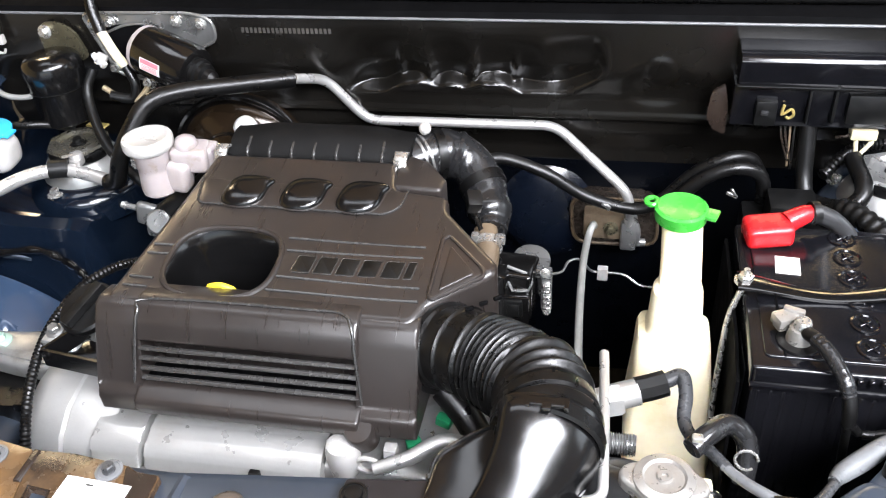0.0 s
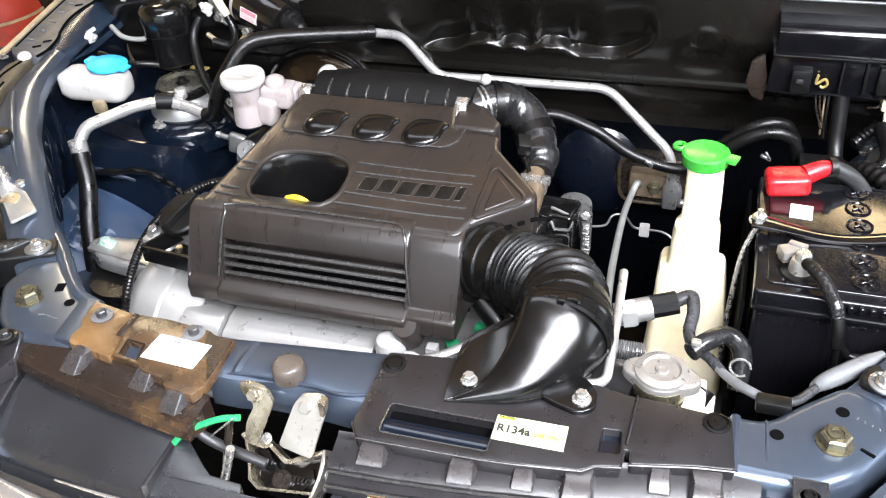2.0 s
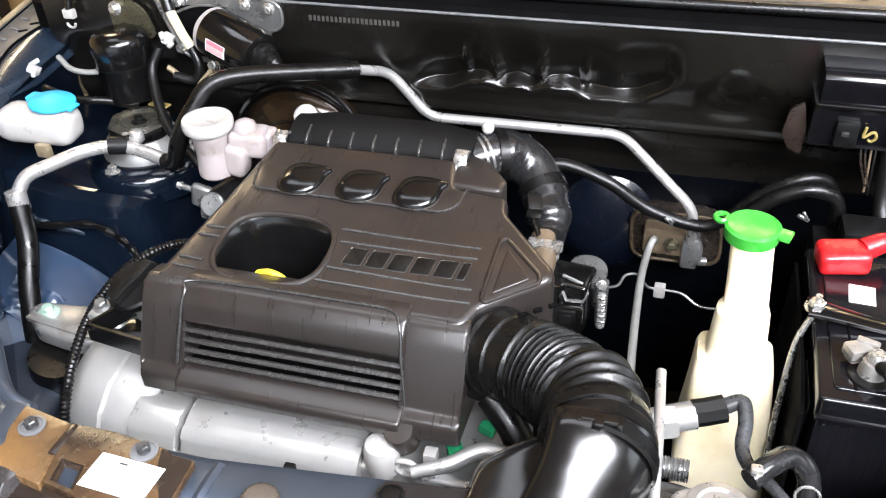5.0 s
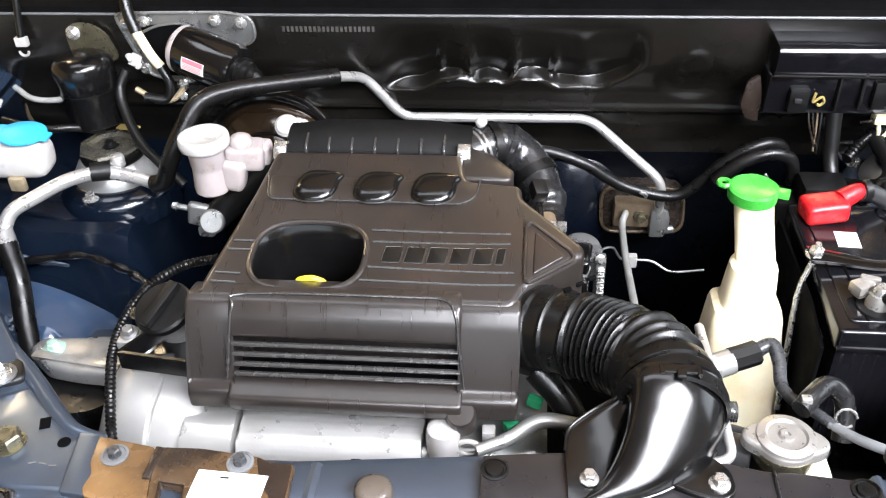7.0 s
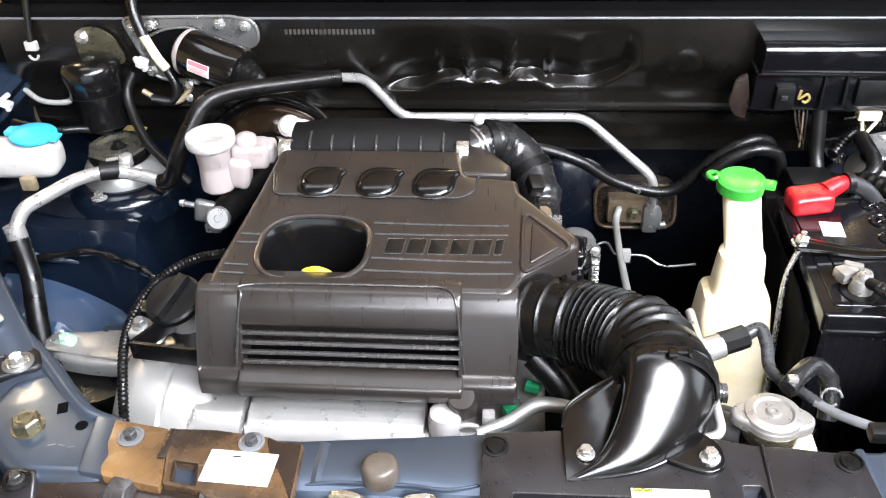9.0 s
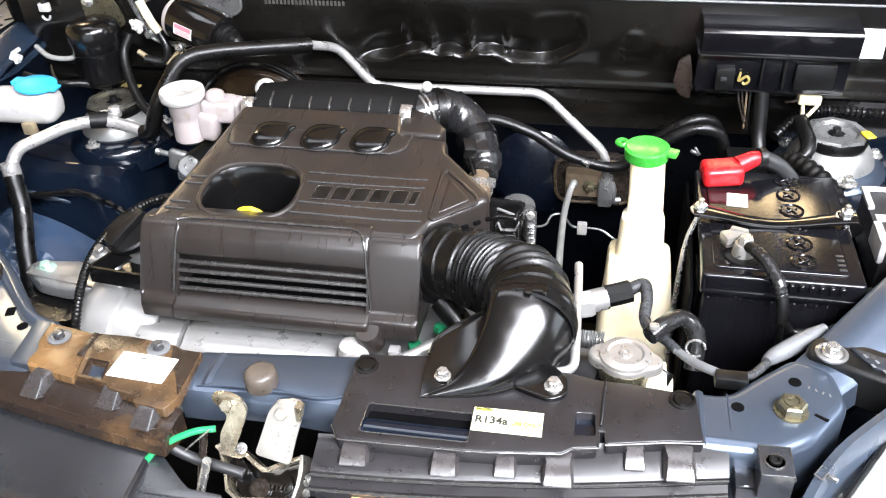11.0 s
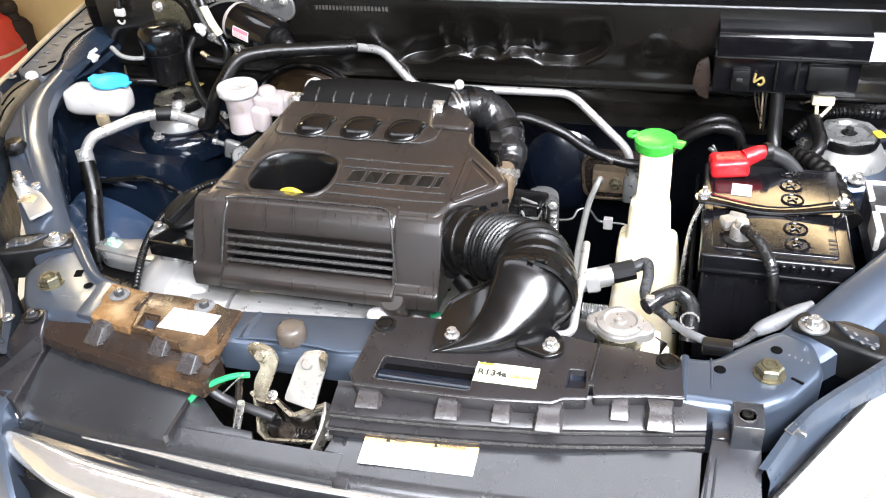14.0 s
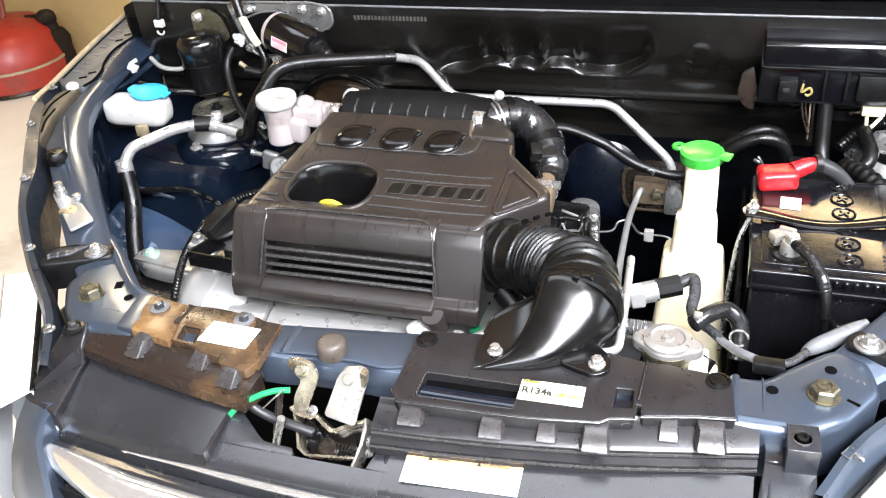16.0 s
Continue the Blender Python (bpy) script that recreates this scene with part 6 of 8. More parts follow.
edge_r = spline([(0.004, 0.520, 0.912), (0.000, 0.494, 0.903), (-0.014, 0.467, 0.898), (-0.040, 0.442, 0.897), (-0.078, 0.421, 0.896), (-0.136, 0.4095, 0.894)], 8)
rows = []
for l, t, r in zip(edge_l, edge_t, edge_r):
    mid = (l + r) / 2
    half, rise = (r - l) / 2, t - mid
    rows.append([mid + half * (-math.cos(math.pi * k / 22)) + rise * math.sin(math.pi * k / 22) ** 0.6 for k in range(23)])
sk = loft(rows)
bmesh.ops.recalc_face_normals(sk, faces=sk.faces)
bmesh.ops.solidify(sk, geom=list(sk.faces), thickness=0.0022)
part("duct", sk, M_SCOOP, scoop)
under = loft([[l, l.lerp(r, 0.5) - Vector((0, 0, 0.03 * (1 - i / 40))), r] for i, (l, r) in enumerate(zip(edge_l, edge_r))])
part("duct_floor", under, M_MATT, scoop)
part("duct_lip", sweep([p + Vector((0, 0, -0.0005)) for p in edge_r[14:]] + [edge_l[-1]], 0.0018, 8), M_SCOOP, scoop)
part("duct_lip", sweep([p for p in edge_l], 0.0020, 8), M_SCOOP, scoop)
part("joint_band", loft([duct_ring((-0.044, 0.519, 0.914), (-0.1, -1, -0.1), 0.0505, 0.0505), duct_ring((-0.045, 0.506, 0.9135), (-0.1, -1, -0.1), 0.0505, 0.0505),
                         duct_ring((-0.045, 0.504, 0.9135), (-0.1, -1, -0.1), 0.047, 0.047), duct_ring((-0.044, 0.521, 0.914), (-0.1, -1, -0.1), 0.047, 0.047)], True, False), M_RUBBER, scoop)
part("snap_catch", join(box((-0.044, 0.506, 0.9655), (0.030, 0.010, 0.004), 0.0015), box((-0.044, 0.500, 0.9665), (0.008, 0.010, 0.005), 0.0015), box((-0.060, 0.505, 0.964), (0.004, 0.012, 0.006), 0.001), box((-0.028, 0.505, 0.964), (0.004, 0.012, 0.006), 0.001)), M_SCOOP, scoop)
part("foot", plate(round_poly([(-0.045, 0.475), (-0.018, 0.472), (0.001, 0.455), (0.002, 0.430), (-0.012, 0.420), (-0.038, 0.428), (-0.055, 0.436)], 0.010), [], 0.8995, 0.894, 0.002), M_SCOOP, scoop)
bolt(scoop, (-0.012, 0.4376, 0.8995), (0, 0, 1), 0.0066, M_STEEL, 1.4)
top_e = spline([(-0.1410, 0.466, 0.8990), (-0.1370, 0.488, 0.9030), (-0.122, 0.501, 0.9090), (-0.104, 0.509, 0.9170), (-0.086, 0.512, 0.9270)], 7)
low_e = spline([(-0.1385, 0.409, 0.8955), (-0.122, 0.411, 0.8955), (-0.108, 0.428, 0.8955), (-0.098, 0.448, 0.8960), (-0.086, 0.474, 0.8975)], 7)
flap_rows = []
for i, (a, b) in enumerate(zip(top_e, low_e)):
    flap_rows.append([b.lerp(a, k / 8) + Vector((0, 0, 0.0035 * math.sin(math.pi * k / 8) - 0.006 * (i / 28) * math.sin(math.pi * k / 8))) for k in range(9)] + [a + Vector((-0.001, 0.004, -0.003))])
fb = loft(flap_rows)
bmesh.ops.recalc_face_normals(fb, faces=fb.faces)
bmesh.ops.solidify(fb, geom=list(fb.faces), thickness=0.0022)
part("side_flap", fb, M_SCOOP, scoop, smooth=60)
part("flap_edge", sweep([p + Vector((0, 0, 0.0004)) for p in top_e], 0.0016, 8), M_SCOOP, scoop)
bolt(scoop, (-0.121, 0.436, 0.8995), (0, 0, 1), 0.0060, M_STEEL, 1.4)

# ---- engine block, head and front parts ----
engine = thing("engine_block", (-0.36, 0.66, 0.40), "pale cast aluminium engine head under the cover", "engine")
part("head", box((-0.37, 0.70, 0.66), (0.44, 0.27, 0.22), 0.015, 3), M_CAST, engine)
part("crankcase", box((-0.36, 0.72, 0.48), (0.40, 0.30, 0.2), 0.02, 2), M_DEEP, engine)
part("cam_bar", prism([(0.583 + 0.036 * math.cos(radians(q)), 0.750 + 0.036 * math.sin(radians(q))) for q in range(75, 216, 10)] + [(0.61, 0.72), (0.61, 0.785)], "x", -0.552, -0.494, 0.004, 2), M_HEAD, engine)
part("cam_bar", prism([(0.583 + 0.036 * math.cos(radians(q)), 0.750 + 0.036 * math.sin(radians(q))) for q in range(75, 216, 10)] + [(0.61, 0.72), (0.61, 0.785)], "x", -0.487, -0.285, 0.004, 2), M_HEAD, engine)
part("lower_flange", join(box((-0.385, 0.530, 0.742), (0.30, 0.046, 0.024), 0.005, 3), box((-0.30, 0.520, 0.752), (0.05, 0.03, 0.016), 0.004)), M_CAST, engine)
for fx in (-0.52, -0.45, -0.38, -0.31, -0.25):
    bolt(engine, (fx, 0.528, 0.754), (0, 0, 1), 0.0055, M_STEEL, 1.3)
part("timing_cover", loft([[(x, 0.532 + dy, 0.60), (x, 0.535 + dy, 0.70), (x, 0.545 + dy, 0.742 - dz), (x, 0.562 + dy, 0.770 - dz), (x, 0.590 + dy, 0.788 - dz), (x, 0.630, 0.796 - dz), (x, 0.680, 0.798 - dz), (x, 0.735, 0.780 - dz)]
                          for x, dy, dz in ((-0.672, 0.05, 0.06), (-0.664, 0.028, 0.022), (-0.652, 0.014, 0.006), (-0.630, 0.006, 0.0), (-0.597, 0.002, 0.0), (-0.594, 0.005, 0.003), (-0.591, 0.003, 0.003), (-0.588, 0.0, -0.002), (-0.56, 0.0, -0.002), (-0.535, 0.002, 0.004))]), M_HEAD, engine)
part("stud", box((-0.352, 0.541, 0.772), (0.012, 0.008, 0.018), 0.002), M_RUBBER, engine)
cap = thing("plug_cap", (-0.268, 0.575, 0.78), "white rubber plug cap with a ring tail", "cap")
part("cap", lathe([(0.0165, -0.012), (0.0185, 0.004), (0.0185, 0.018), (0.0165, 0.026), (0.010, 0.030), (0, 0.031)], (-0.262, 0.572, 0.778), seg=26), M_WHITE, cap)
part("ring", sweep([Vector((-0.235 + 0.012 * math.cos(a), 0.566, 0.782 + 0.010 * math.sin(a))) for a in [i * math.pi / 10 for i in range(21)]], 0.003, 8), M_WHITE, cap)
solid("coolant_tube", tube([(-0.225, 0.555, 0.79), (-0.19, 0.57, 0.796), (-0.16, 0.592, 0.80), (-0.125, 0.590, 0.80), (-0.10, 0.585, 0.795)], lambda t: 0.0065 + 0.002 * math.sin(3 * t), 14), M_HEAD, "white plastic tube beside the head", "tube")
solid("wiring_connector", box((-0.190, 0.592, 0.79), (0.016, 0.012, 0.014), 0.002, 2, (0, 0, 30)), M_TEAL, "small green wiring connector beside the head", "connector")
solid("wiring_connector", box((-0.165, 0.63, 0.79), (0.018, 0.012, 0.012), 0.003, 2, (0, 10, -15)), M_TEAL, "green wiring connector under the intake hose", "connector")
solid("wiring_connector", box((-0.214, 0.585, 0.785), (0.014, 0.014, 0.014), 0.002), M_WHITE, "small white wiring connector beside the head", "connector")
solid("lower_hose", tube([(-0.165, 0.64, 0.83), (-0.135, 0.62, 0.805), (-0.115, 0.60, 0.77), (-0.11, 0.59, 0.72)], 0.016, 16), M_RUBBER, "black hose beneath the corrugated intake", "hose")
solid("lower_hose", tube([(-0.03, 0.53, 0.83), (0.01, 0.535, 0.835), (0.04, 0.54, 0.82), (0.05, 0.54, 0.76)], 0.024, 16), M_GREY, "grey radiator hose below the filler cap", "hose")


# ---- left of the engine ----
mount = thing("engine_mount", (-0.70, 0.69, 0.70), "silver cast engine mount arm with a green marked bolt", "engine mount")
part("arm", plate(round_poly([(-0.802, 0.708), (-0.792, 0.730), (-0.745, 0.733), (-0.718, 0.738), (-0.685, 0.738), (-0.645, 0.712), (-0.648, 0.680), (-0.685, 0.667), (-0.725, 0.670), (-0.765, 0.677)], 0.010), [], 0.765, 0.745, 0.006), M_CAST, mount)
part("web", prism(round_poly([(-0.79, 0.690), (-0.66, 0.672), (-0.655, 0.682), (-0.785, 0.702)], 0.004), "z", 0.763, 0.7685, 0.0015), M_CAST, mount)
part("rubber_bush", lathe([(0.055, 0), (0.058, 0.01), (0.055, 0.035), (0, 0.035)], (-0.72, 0.68, 0.705), seg=28), M_RUBBER, mount)
bolt(mount, (-0.767, 0.708, 0.765), (0, 0, 1), 0.008, M_GREENISH, 1.8, label="green paint-marked bolt")
bolt(mount, (-0.655, 0.668, 0.766), (0, 0, 1), 0.010, M_GOLD, 1.6)
pump = thing("oil_filler", (-0.59, 0.675, 0.84), "oil filler neck with round black grip cap", "oil filler")
part("neck", lathe([(0.024, -0.06), (0.024, 0.0), (0, 0.0)], (-0.588, 0.676, 0.862), (-0.15, -0.35, 1), 26), M_CAST, pump)
part("cap", lathe([(0.033, 0), (0.0345, 0.004), (0.0345, 0.009), (0.032, 0.012), (0.0, 0.012)], (-0.588, 0.676, 0.862), (-0.15, -0.35, 1), 36), M_MATT, pump)
part("grip", moved(box((0, 0, 0.0165), (0.014, 0.060, 0.010), 0.002), Matrix.Translation((-0.588, 0.676, 0.862)) @ turn_to((-0.15, -0.35, 1)) @ pose(0, 0, 0, 0, 0, -25)), M_MATT, pump)
part("casting", join(box((-0.620, 0.668, 0.805), (0.036, 0.05, 0.05), 0.012, 3), box((-0.628, 0.655, 0.838), (0.024, 0.03, 0.012), 0.004)), M_CAST, pump, "cast aluminium body")
bolt(pump, (-0.628, 0.655, 0.845), (0, -0.2, 1), 0.007, M_PLATE, 1.5)
bolt(pump, (-0.634, 0.69, 0.842), (0, 0, 1), 0.006, M_GOLD, 1.3)
solid("wiring_loom", sweep(spline([(-0.555, 0.772, 0.868), (-0.598, 0.756, 0.865), (-0.636, 0.727, 0.850), (-0.650, 0.680, 0.835), (-0.646, 0.635, 0.825), (-0.628, 0.58, 0.815), (-0.616, 0.54, 0.79), (-0.610, 0.515, 0.75)], 40), lambda t: 0.0056 + 0.0007 * math.sin(t * 420), 12), M_RUBBER, "black corrugated wiring loom beside the engine", "wiring")
solid("wiring_loom", tube([(-0.90, 0.835, 0.80), (-0.84, 0.838, 0.805), (-0.78, 0.842, 0.812), (-0.73, 0.825, 0.812), (-0.685, 0.795, 0.82), (-0.650, 0.765, 0.825), (-0.60, 0.74, 0.80)], lambda t: 0.0056 + 0.0010 * math.sin(t * 47), 10, 14), M_GLOSS, "taped black loom crossing the wheel arch", "wiring")
solid("foil_wrap", sheet(lambda u, v: (-0.86 + 0.07 * u, 0.715 + 0.05 * v, 0.786 - 2.65 * (0.045 + 0.07 * u) ** 2 - 1.58 * (0.145 - 0.05 * v) ** 2 + 0.005 * noise.noise(Vector((u * 5, v * 4, 1.3)))), 48, 32, 0.001), M_MIDBLUE, "crumpled blue plastic film on the rail", "film", smooth=80)

# silver hose to the left
acl = thing("suction_pipe", (-0.78, 0.87, 0.86), "silver aluminium pipe running into a black hose", "pipe")
part("pipe", sweep(rounded([(-0.845, 0.802, 0.878), (-0.835, 0.815, 0.900), (-0.790, 0.885, 0.905), (-0.755, 0.913, 0.903), (-0.700, 0.912, 0.893), (-0.672, 0.905, 0.886)], 0.022), 0.0092, 16), M_ALU, acl)
part("ferrule", tube([(-0.846, 0.800, 0.884), (-0.842, 0.795, 0.858)], 0.0135, 18), M_ALU, acl)
part("hose", tube([(-0.843, 0.796, 0.865), (-0.830, 0.775, 0.82), (-0.815, 0.735, 0.77), (-0.80, 0.70, 0.70), (-0.79, 0.68, 0.60)], 0.0135, 16), M_RUBBER, acl, "black rubber hose")
part("clamp", tube([(-0.766, 0.906, 0.904), (-0.742, 0.916, 0.902)], 0.0130, 18), M_MATT, acl, "black rubber clamp")
part("clamp_block", join(box((-0.738, 0.928, 0.905), (0.020, 0.014, 0.010), 0.003), lathe([(0.0095, -0.008), (0.0098, 0.004), (0.0085, 0.007), (0.006, 0.008), (0, 0.008)], (-0.738, 0.932, 0.909), seg=18)), M_ALU, acl, "bright metal clamp block")

washer = thing("washer_filler", (-0.88, 0.93, 0.90), "white washer bottle neck with a sky blue cap", "washer bottle")
part("bottle", join(box((-0.884, 0.922, 0.917), (0.112, 0.056, 0.050), 0.022, 5, (0, 2, 6)), box((-0.925, 0.916, 0.920), (0.030, 0.050, 0.042), 0.014, 4, (0, 0, 6)), lathe([(0.021, 0), (0.021, 0.03), (0, 0.03)], (-0.862, 0.931, 0.918), seg=26)), M_WHITE, washer)
part("cap", join(lathe([(0.029, 0), (0.0315, 0.002), (0.0315, 0.005), (0.028, 0.007), (0.012, 0.010), (0, 0.0105)], (-0.862, 0.932, 0.944), (0.1, 0, 1), seg=34), box((-0.832, 0.930, 0.9445), (0.016, 0.022, 0.004), 0.0018, 2, (0, 8, 0)), box((-0.895, 0.938, 0.949), (0.016, 0.02, 0.007), 0.002)), M_BLUE, washer)
part("strap", box((-0.868, 0.895, 0.89), (0.022, 0.01, 0.02), 0.003), M_VALVE, washer)
solid("pale_tube", tube([(-0.915, 1.03, 0.968), (-0.885, 1.015, 0.958), (-0.85, 1.015, 0.956), (-0.825, 1.03, 0.960)], 0.0042, 10), M_LTGREY, "pale grey washer tube by the inner wing", "tube")
solid("dark_tube", tube([(-0.93, 1.00, 0.93), (-0.87, 0.985, 0.925), (-0.83, 1.0, 0.92), (-0.80, 1.03, 0.90)], 0.006, 10), M_RUBBER, "black tube under the washer neck", "tube")
dropper = thing("hanging_wire", (-0.911, 1.07, 1.01), "black wire with a white end clip", "wire")
part("wire", tube([(-0.905, 1.10, 1.12), (-0.909, 1.085, 1.06), (-0.911, 1.075, 1.02)], 0.0052, 10), M_RUBBER, dropper)
part("clip", join(box((-0.911, 1.075, 1.018), (0.018, 0.01, 0.014), 0.002), sweep([Vector((-0.911 + 0.007 * math.cos(a), 1.073, 1.004 + 0.007 * math.sin(a))) for a in [math.pi + i * math.pi / 8 for i in range(9)]], 0.002, 6)), M_WHITE, dropper)

# canister, wiper motor, mounting plate
can = thing("canister", (-0.80, 1.06, 0.89), "glossy black cylindrical canister with a domed top", "canister")
part("body", lathe([(0.0375, 0.0), (0.0395, 0.0015), (0.0398, 0.010), (0.0408, 0.050), (0.0412, 0.0505), (0.0420, 0.0515), (0.0428, 0.078), (0.0424, 0.086), (0.0405, 0.0925), (0.0355, 0.0980), (0.027, 0.1015), (0.014, 0.1030), (0, 0.1032)], (-0.808, 1.040, 0.911), (-0.06, 0.05, 1), 48), M_SCOOP, can)
part("band", lathe([(0.0410, 0.0), (0.0422, 0.0006), (0.0422, 0.0016), (0.0412, 0.0022)], (-0.8111, 1.0426, 0.9615), (-0.06, 0.05, 1), 48), M_RUBBER, can)
part("bracket", prism(round_poly([(-0.84, 0.97), (-0.846, 1.03), (-0.832, 1.044), (-0.806, 1.044), (-0.785, 1.03), (-0.772, 0.99)], 0.012), "y", 1.080, 1.084, 0.001), M_GOLD, can, "tarnished mounting bracket")
bolt(can, (-0.832, 1.079, 1.030), (0, -1, 0.1), 0.0065, M_STEEL, 1.6)
plate_t = thing("wiper_mount", (-0.67, 1.085, 0.98), "bare steel wiper motor mounting plate with bolts", "mounting plate")
ring_o = round_poly([(-0.768, 1.058), (-0.60, 1.060), (-0.568, 1.052), (-0.566, 1.020), (-0.60, 1.005), (-0.64, 0.975), (-0.69, 0.955), (-0.735, 0.965), (-0.752, 1.01)], 0.014)
part("plate", prism(ring_o, "y", 1.084, 1.089, 0.0015), M_PLATE, plate_t)
part("rim", sweep([Vector((x, 1.083, z)) for x, z in ring_o] + [Vector((ring_o[0][0], 1.083, ring_o[0][1]))], 0.0024, 8), M_PLATE, plate_t)
part("opening", prism(round_poly([(-0.735, 1.040), (-0.655, 1.045), (-0.635, 1.01), (-0.655, 0.965), (-0.71, 0.965), (-0.738, 1.0)], 0.012), "y", 1.0805, 1.0835), M_DEEP, plate_t)
part("opening_rim", sweep(spline([(-0.738, 1.0805, 1.028), (-0.70, 1.0805, 1.042), (-0.66, 1.0805, 1.042), (-0.638, 1.0805, 1.022)], 6), 0.002, 8), M_PLATE, plate_t)
for bx, bz in ((-0.752, 1.042), (-0.725, 1.045), (-0.585, 1.045), (-0.622, 1.048), (-0.738, 0.975), (-0.688, 0.95), (-0.668, 0.973)):
    bolt(plate_t, (bx, 1.083, bz), (0, -1, 0), 0.0055, M_STEEL, 1.6)
wm = thing("wiper_motor", (-0.62, 1.04, 0.95), "glossy black wiper motor with a white and pink label", "motor")
A0, A1 = Vector((-0.667, 1.062, 1.014)), Vector((-0.560, 1.022, 0.992))
ax = (A1 - A0).normalized()
part("body", lathe([(0.030, 0.0), (0.0345, 0.004), (0.0365, 0.02), (0.0365, 0.085), (0.033, 0.095), (0.024, 0.098), (0.0, 0.098)], A0, ax, 40), M_GLOSS, wm)
part("end_plate", lathe([(0.020, -0.012), (0.028, -0.009), (0.034, -0.003), (0.034, 0.004), (0.0, 0.004)], A0, ax, 30), M_PINKW, wm, "pale cast gear housing")
part("boot", lathe([(0.022, 0.096), (0.022, 0.104), (0.018, 0.106), (0.018, 0.113), (0.013, 0.115), (0.012, 0.124), (0.006, 0.13), (0, 0.13)], A0, ax, 26), M_RUBBER, wm)
upv = Vector((0, -0.80, 0.60))
upv = (upv - ax * upv.dot(ax)).normalized()
sidev = ax.cross(upv)


def on_motor(s, a, r=0.0371):
    return A0 + ax * s + (upv * math.cos(a) + sidev * math.sin(a)) * r


lab = part("label", sheet(lambda u, v: on_motor(0.025 + 0.037 * u, 0.35 + 0.48 * v), 4, 8, 0.0003), M_PAPER, wm, "white paper label")
part("print", sheet(lambda u, v: on_motor(0.027 + 0.033 * u, 0.37 + 0.17 * v, 0.0376), 3, 4, 0.0002), M_PINK, lab)
for k in range(4):
    part("print", sheet(lambda u, v: on_motor(0.028 + 0.030 * u, 0.58 + 0.06 * k + 0.02 * v, 0.0376), 3, 1, 0.0002), M_PINK, lab)
for bx, bz in ((-0.672, 0.968), (-0.660, 0.975), (-0.676, 0.948)):
    bolt(wm, (bx, 1.05, bz), (0, -1, 0.2), 0.0045, M_STEEL, 1.4)
cable = thing("wiper_cable", (-0.72, 1.06, 0.99), "black cable with a white sleeve and a white plug", "cable")
part("sheath", tube([(-0.745, 1.10, 1.13), (-0.742, 1.075, 1.075), (-0.730, 1.062, 1.038)], 0.0085, 12), M_RUBBER, cable)
part("sleeve", tube([(-0.733, 1.064, 1.044), (-0.715, 1.058, 1.008), (-0.703, 1.056, 0.990)], 0.007, 14), M_MILK, cable, "milky white sleeve")
part("tail", tube([(-0.703, 1.056, 0.990), (-0.692, 1.05, 0.965), (-0.70, 1.045, 0.945), (-0.73, 1.04, 0.95)], 0.007, 12), M_RUBBER, cable)
part("plug", join(box((-0.738, 1.055, 1.000), (0.016, 0.012, 0.016), 0.003, 2, (0, 30, 10)), box((-0.743, 1.05, 1.006), (0.008, 0.008, 0.012), 0.002, 1, (0, -20, 0)), box((-0.733, 1.05, 0.994), (0.008, 0.009, 0.010), 0.002, 1, (0, 40, 0))), M_WHITE, cable, "white wiring plug")
solid("strut_loom", tube([(-0.755, 1.055, 0.985), (-0.765, 1.04, 0.96), (-0.755, 1.02, 0.935), (-0.725, 0.985, 0.905), (-0.69, 0.96, 0.885), (-0.66, 0.95, 0.86)], 0.0072, 12), M_MATT, "black taped wiring loom beside the strut tower", "wiring")
solid("gold_lever", tube([(-0.745, 1.05, 0.958), (-0.715, 1.045, 0.943), (-0.69, 1.045, 0.945), (-0.672, 1.05, 0.962)], 0.0042, 10), M_VALVE, "dull gold steel lever under the wiper mount", "lever")

# brake booster and reservoir
booster = thing("brake_booster", (-0.55, 1.08, 0.84), "shiny black round brake booster on the bulkhead", "brake booster")
part("shell", lathe([(0.105, 0.0), (0.108, 0.016), (0.100, 0.020), (0.096, 0.024), (0.094, 0.030), (0.086, 0.036), (0.070, 0.046), (0.058, 0.050), (0.052, 0.056), (0.040, 0.060), (0.0, 0.061)], (-0.567, 1.108, 0.824), (0.03, -1, -0.01), 64), M_BOOST, booster)
part("rim", lathe([(0.1065, 0.012), (0.1105, 0.015), (0.1115, 0.020), (0.1090, 0.025), (0.1045, 0.026), (0.100, 0.023)], (-0.567, 1.108, 0.824), (0.03, -1, -0.01), 64), M_GLOSS, booster)
part("front_ring", sweep([Vector((-0.567 + 0.060 * math.cos(a), 1.059, 0.824 + 0.060 * math.sin(a))) for a in [i * math.pi / 24 for i in range(49)]], 0.0028, 8), M_GLOSS, booster)
part("vacuum_valve", join(lathe([(0.014, 0), (0.017, 0.006), (0.017, 0.018), (0.013, 0.022), (0, 0.023)], (-0.526, 1.040, 0.902), (0.1, -0.7, 0.7), 24), lathe([(0.007, -0.01), (0.007, 0.004), (0, 0.004)], (-0.526, 1.040, 0.902), (0.1, -0.7, 0.7), 14)), M_WHITE, booster, "white plastic valve")
res = thing("brake_reservoir", (-0.59, 0.885, 0.86), "milky white brake fluid reservoir with a broad white cap", "reservoir")
part("tank", lathe([(0.010, -0.072), (0.019, -0.071), (0.0232, -0.067), (0.0236, -0.060), (0.0228, -0.050), (0.0218, -0.036), (0.0214, -0.031), (0.0226, -0.029), (0.0232, -0.014), (0.0245, -0.010), (0.023, -0.004), (0, -0.004)], (-0.590, 0.885, 0.965), seg=32), M_PINKW, res)
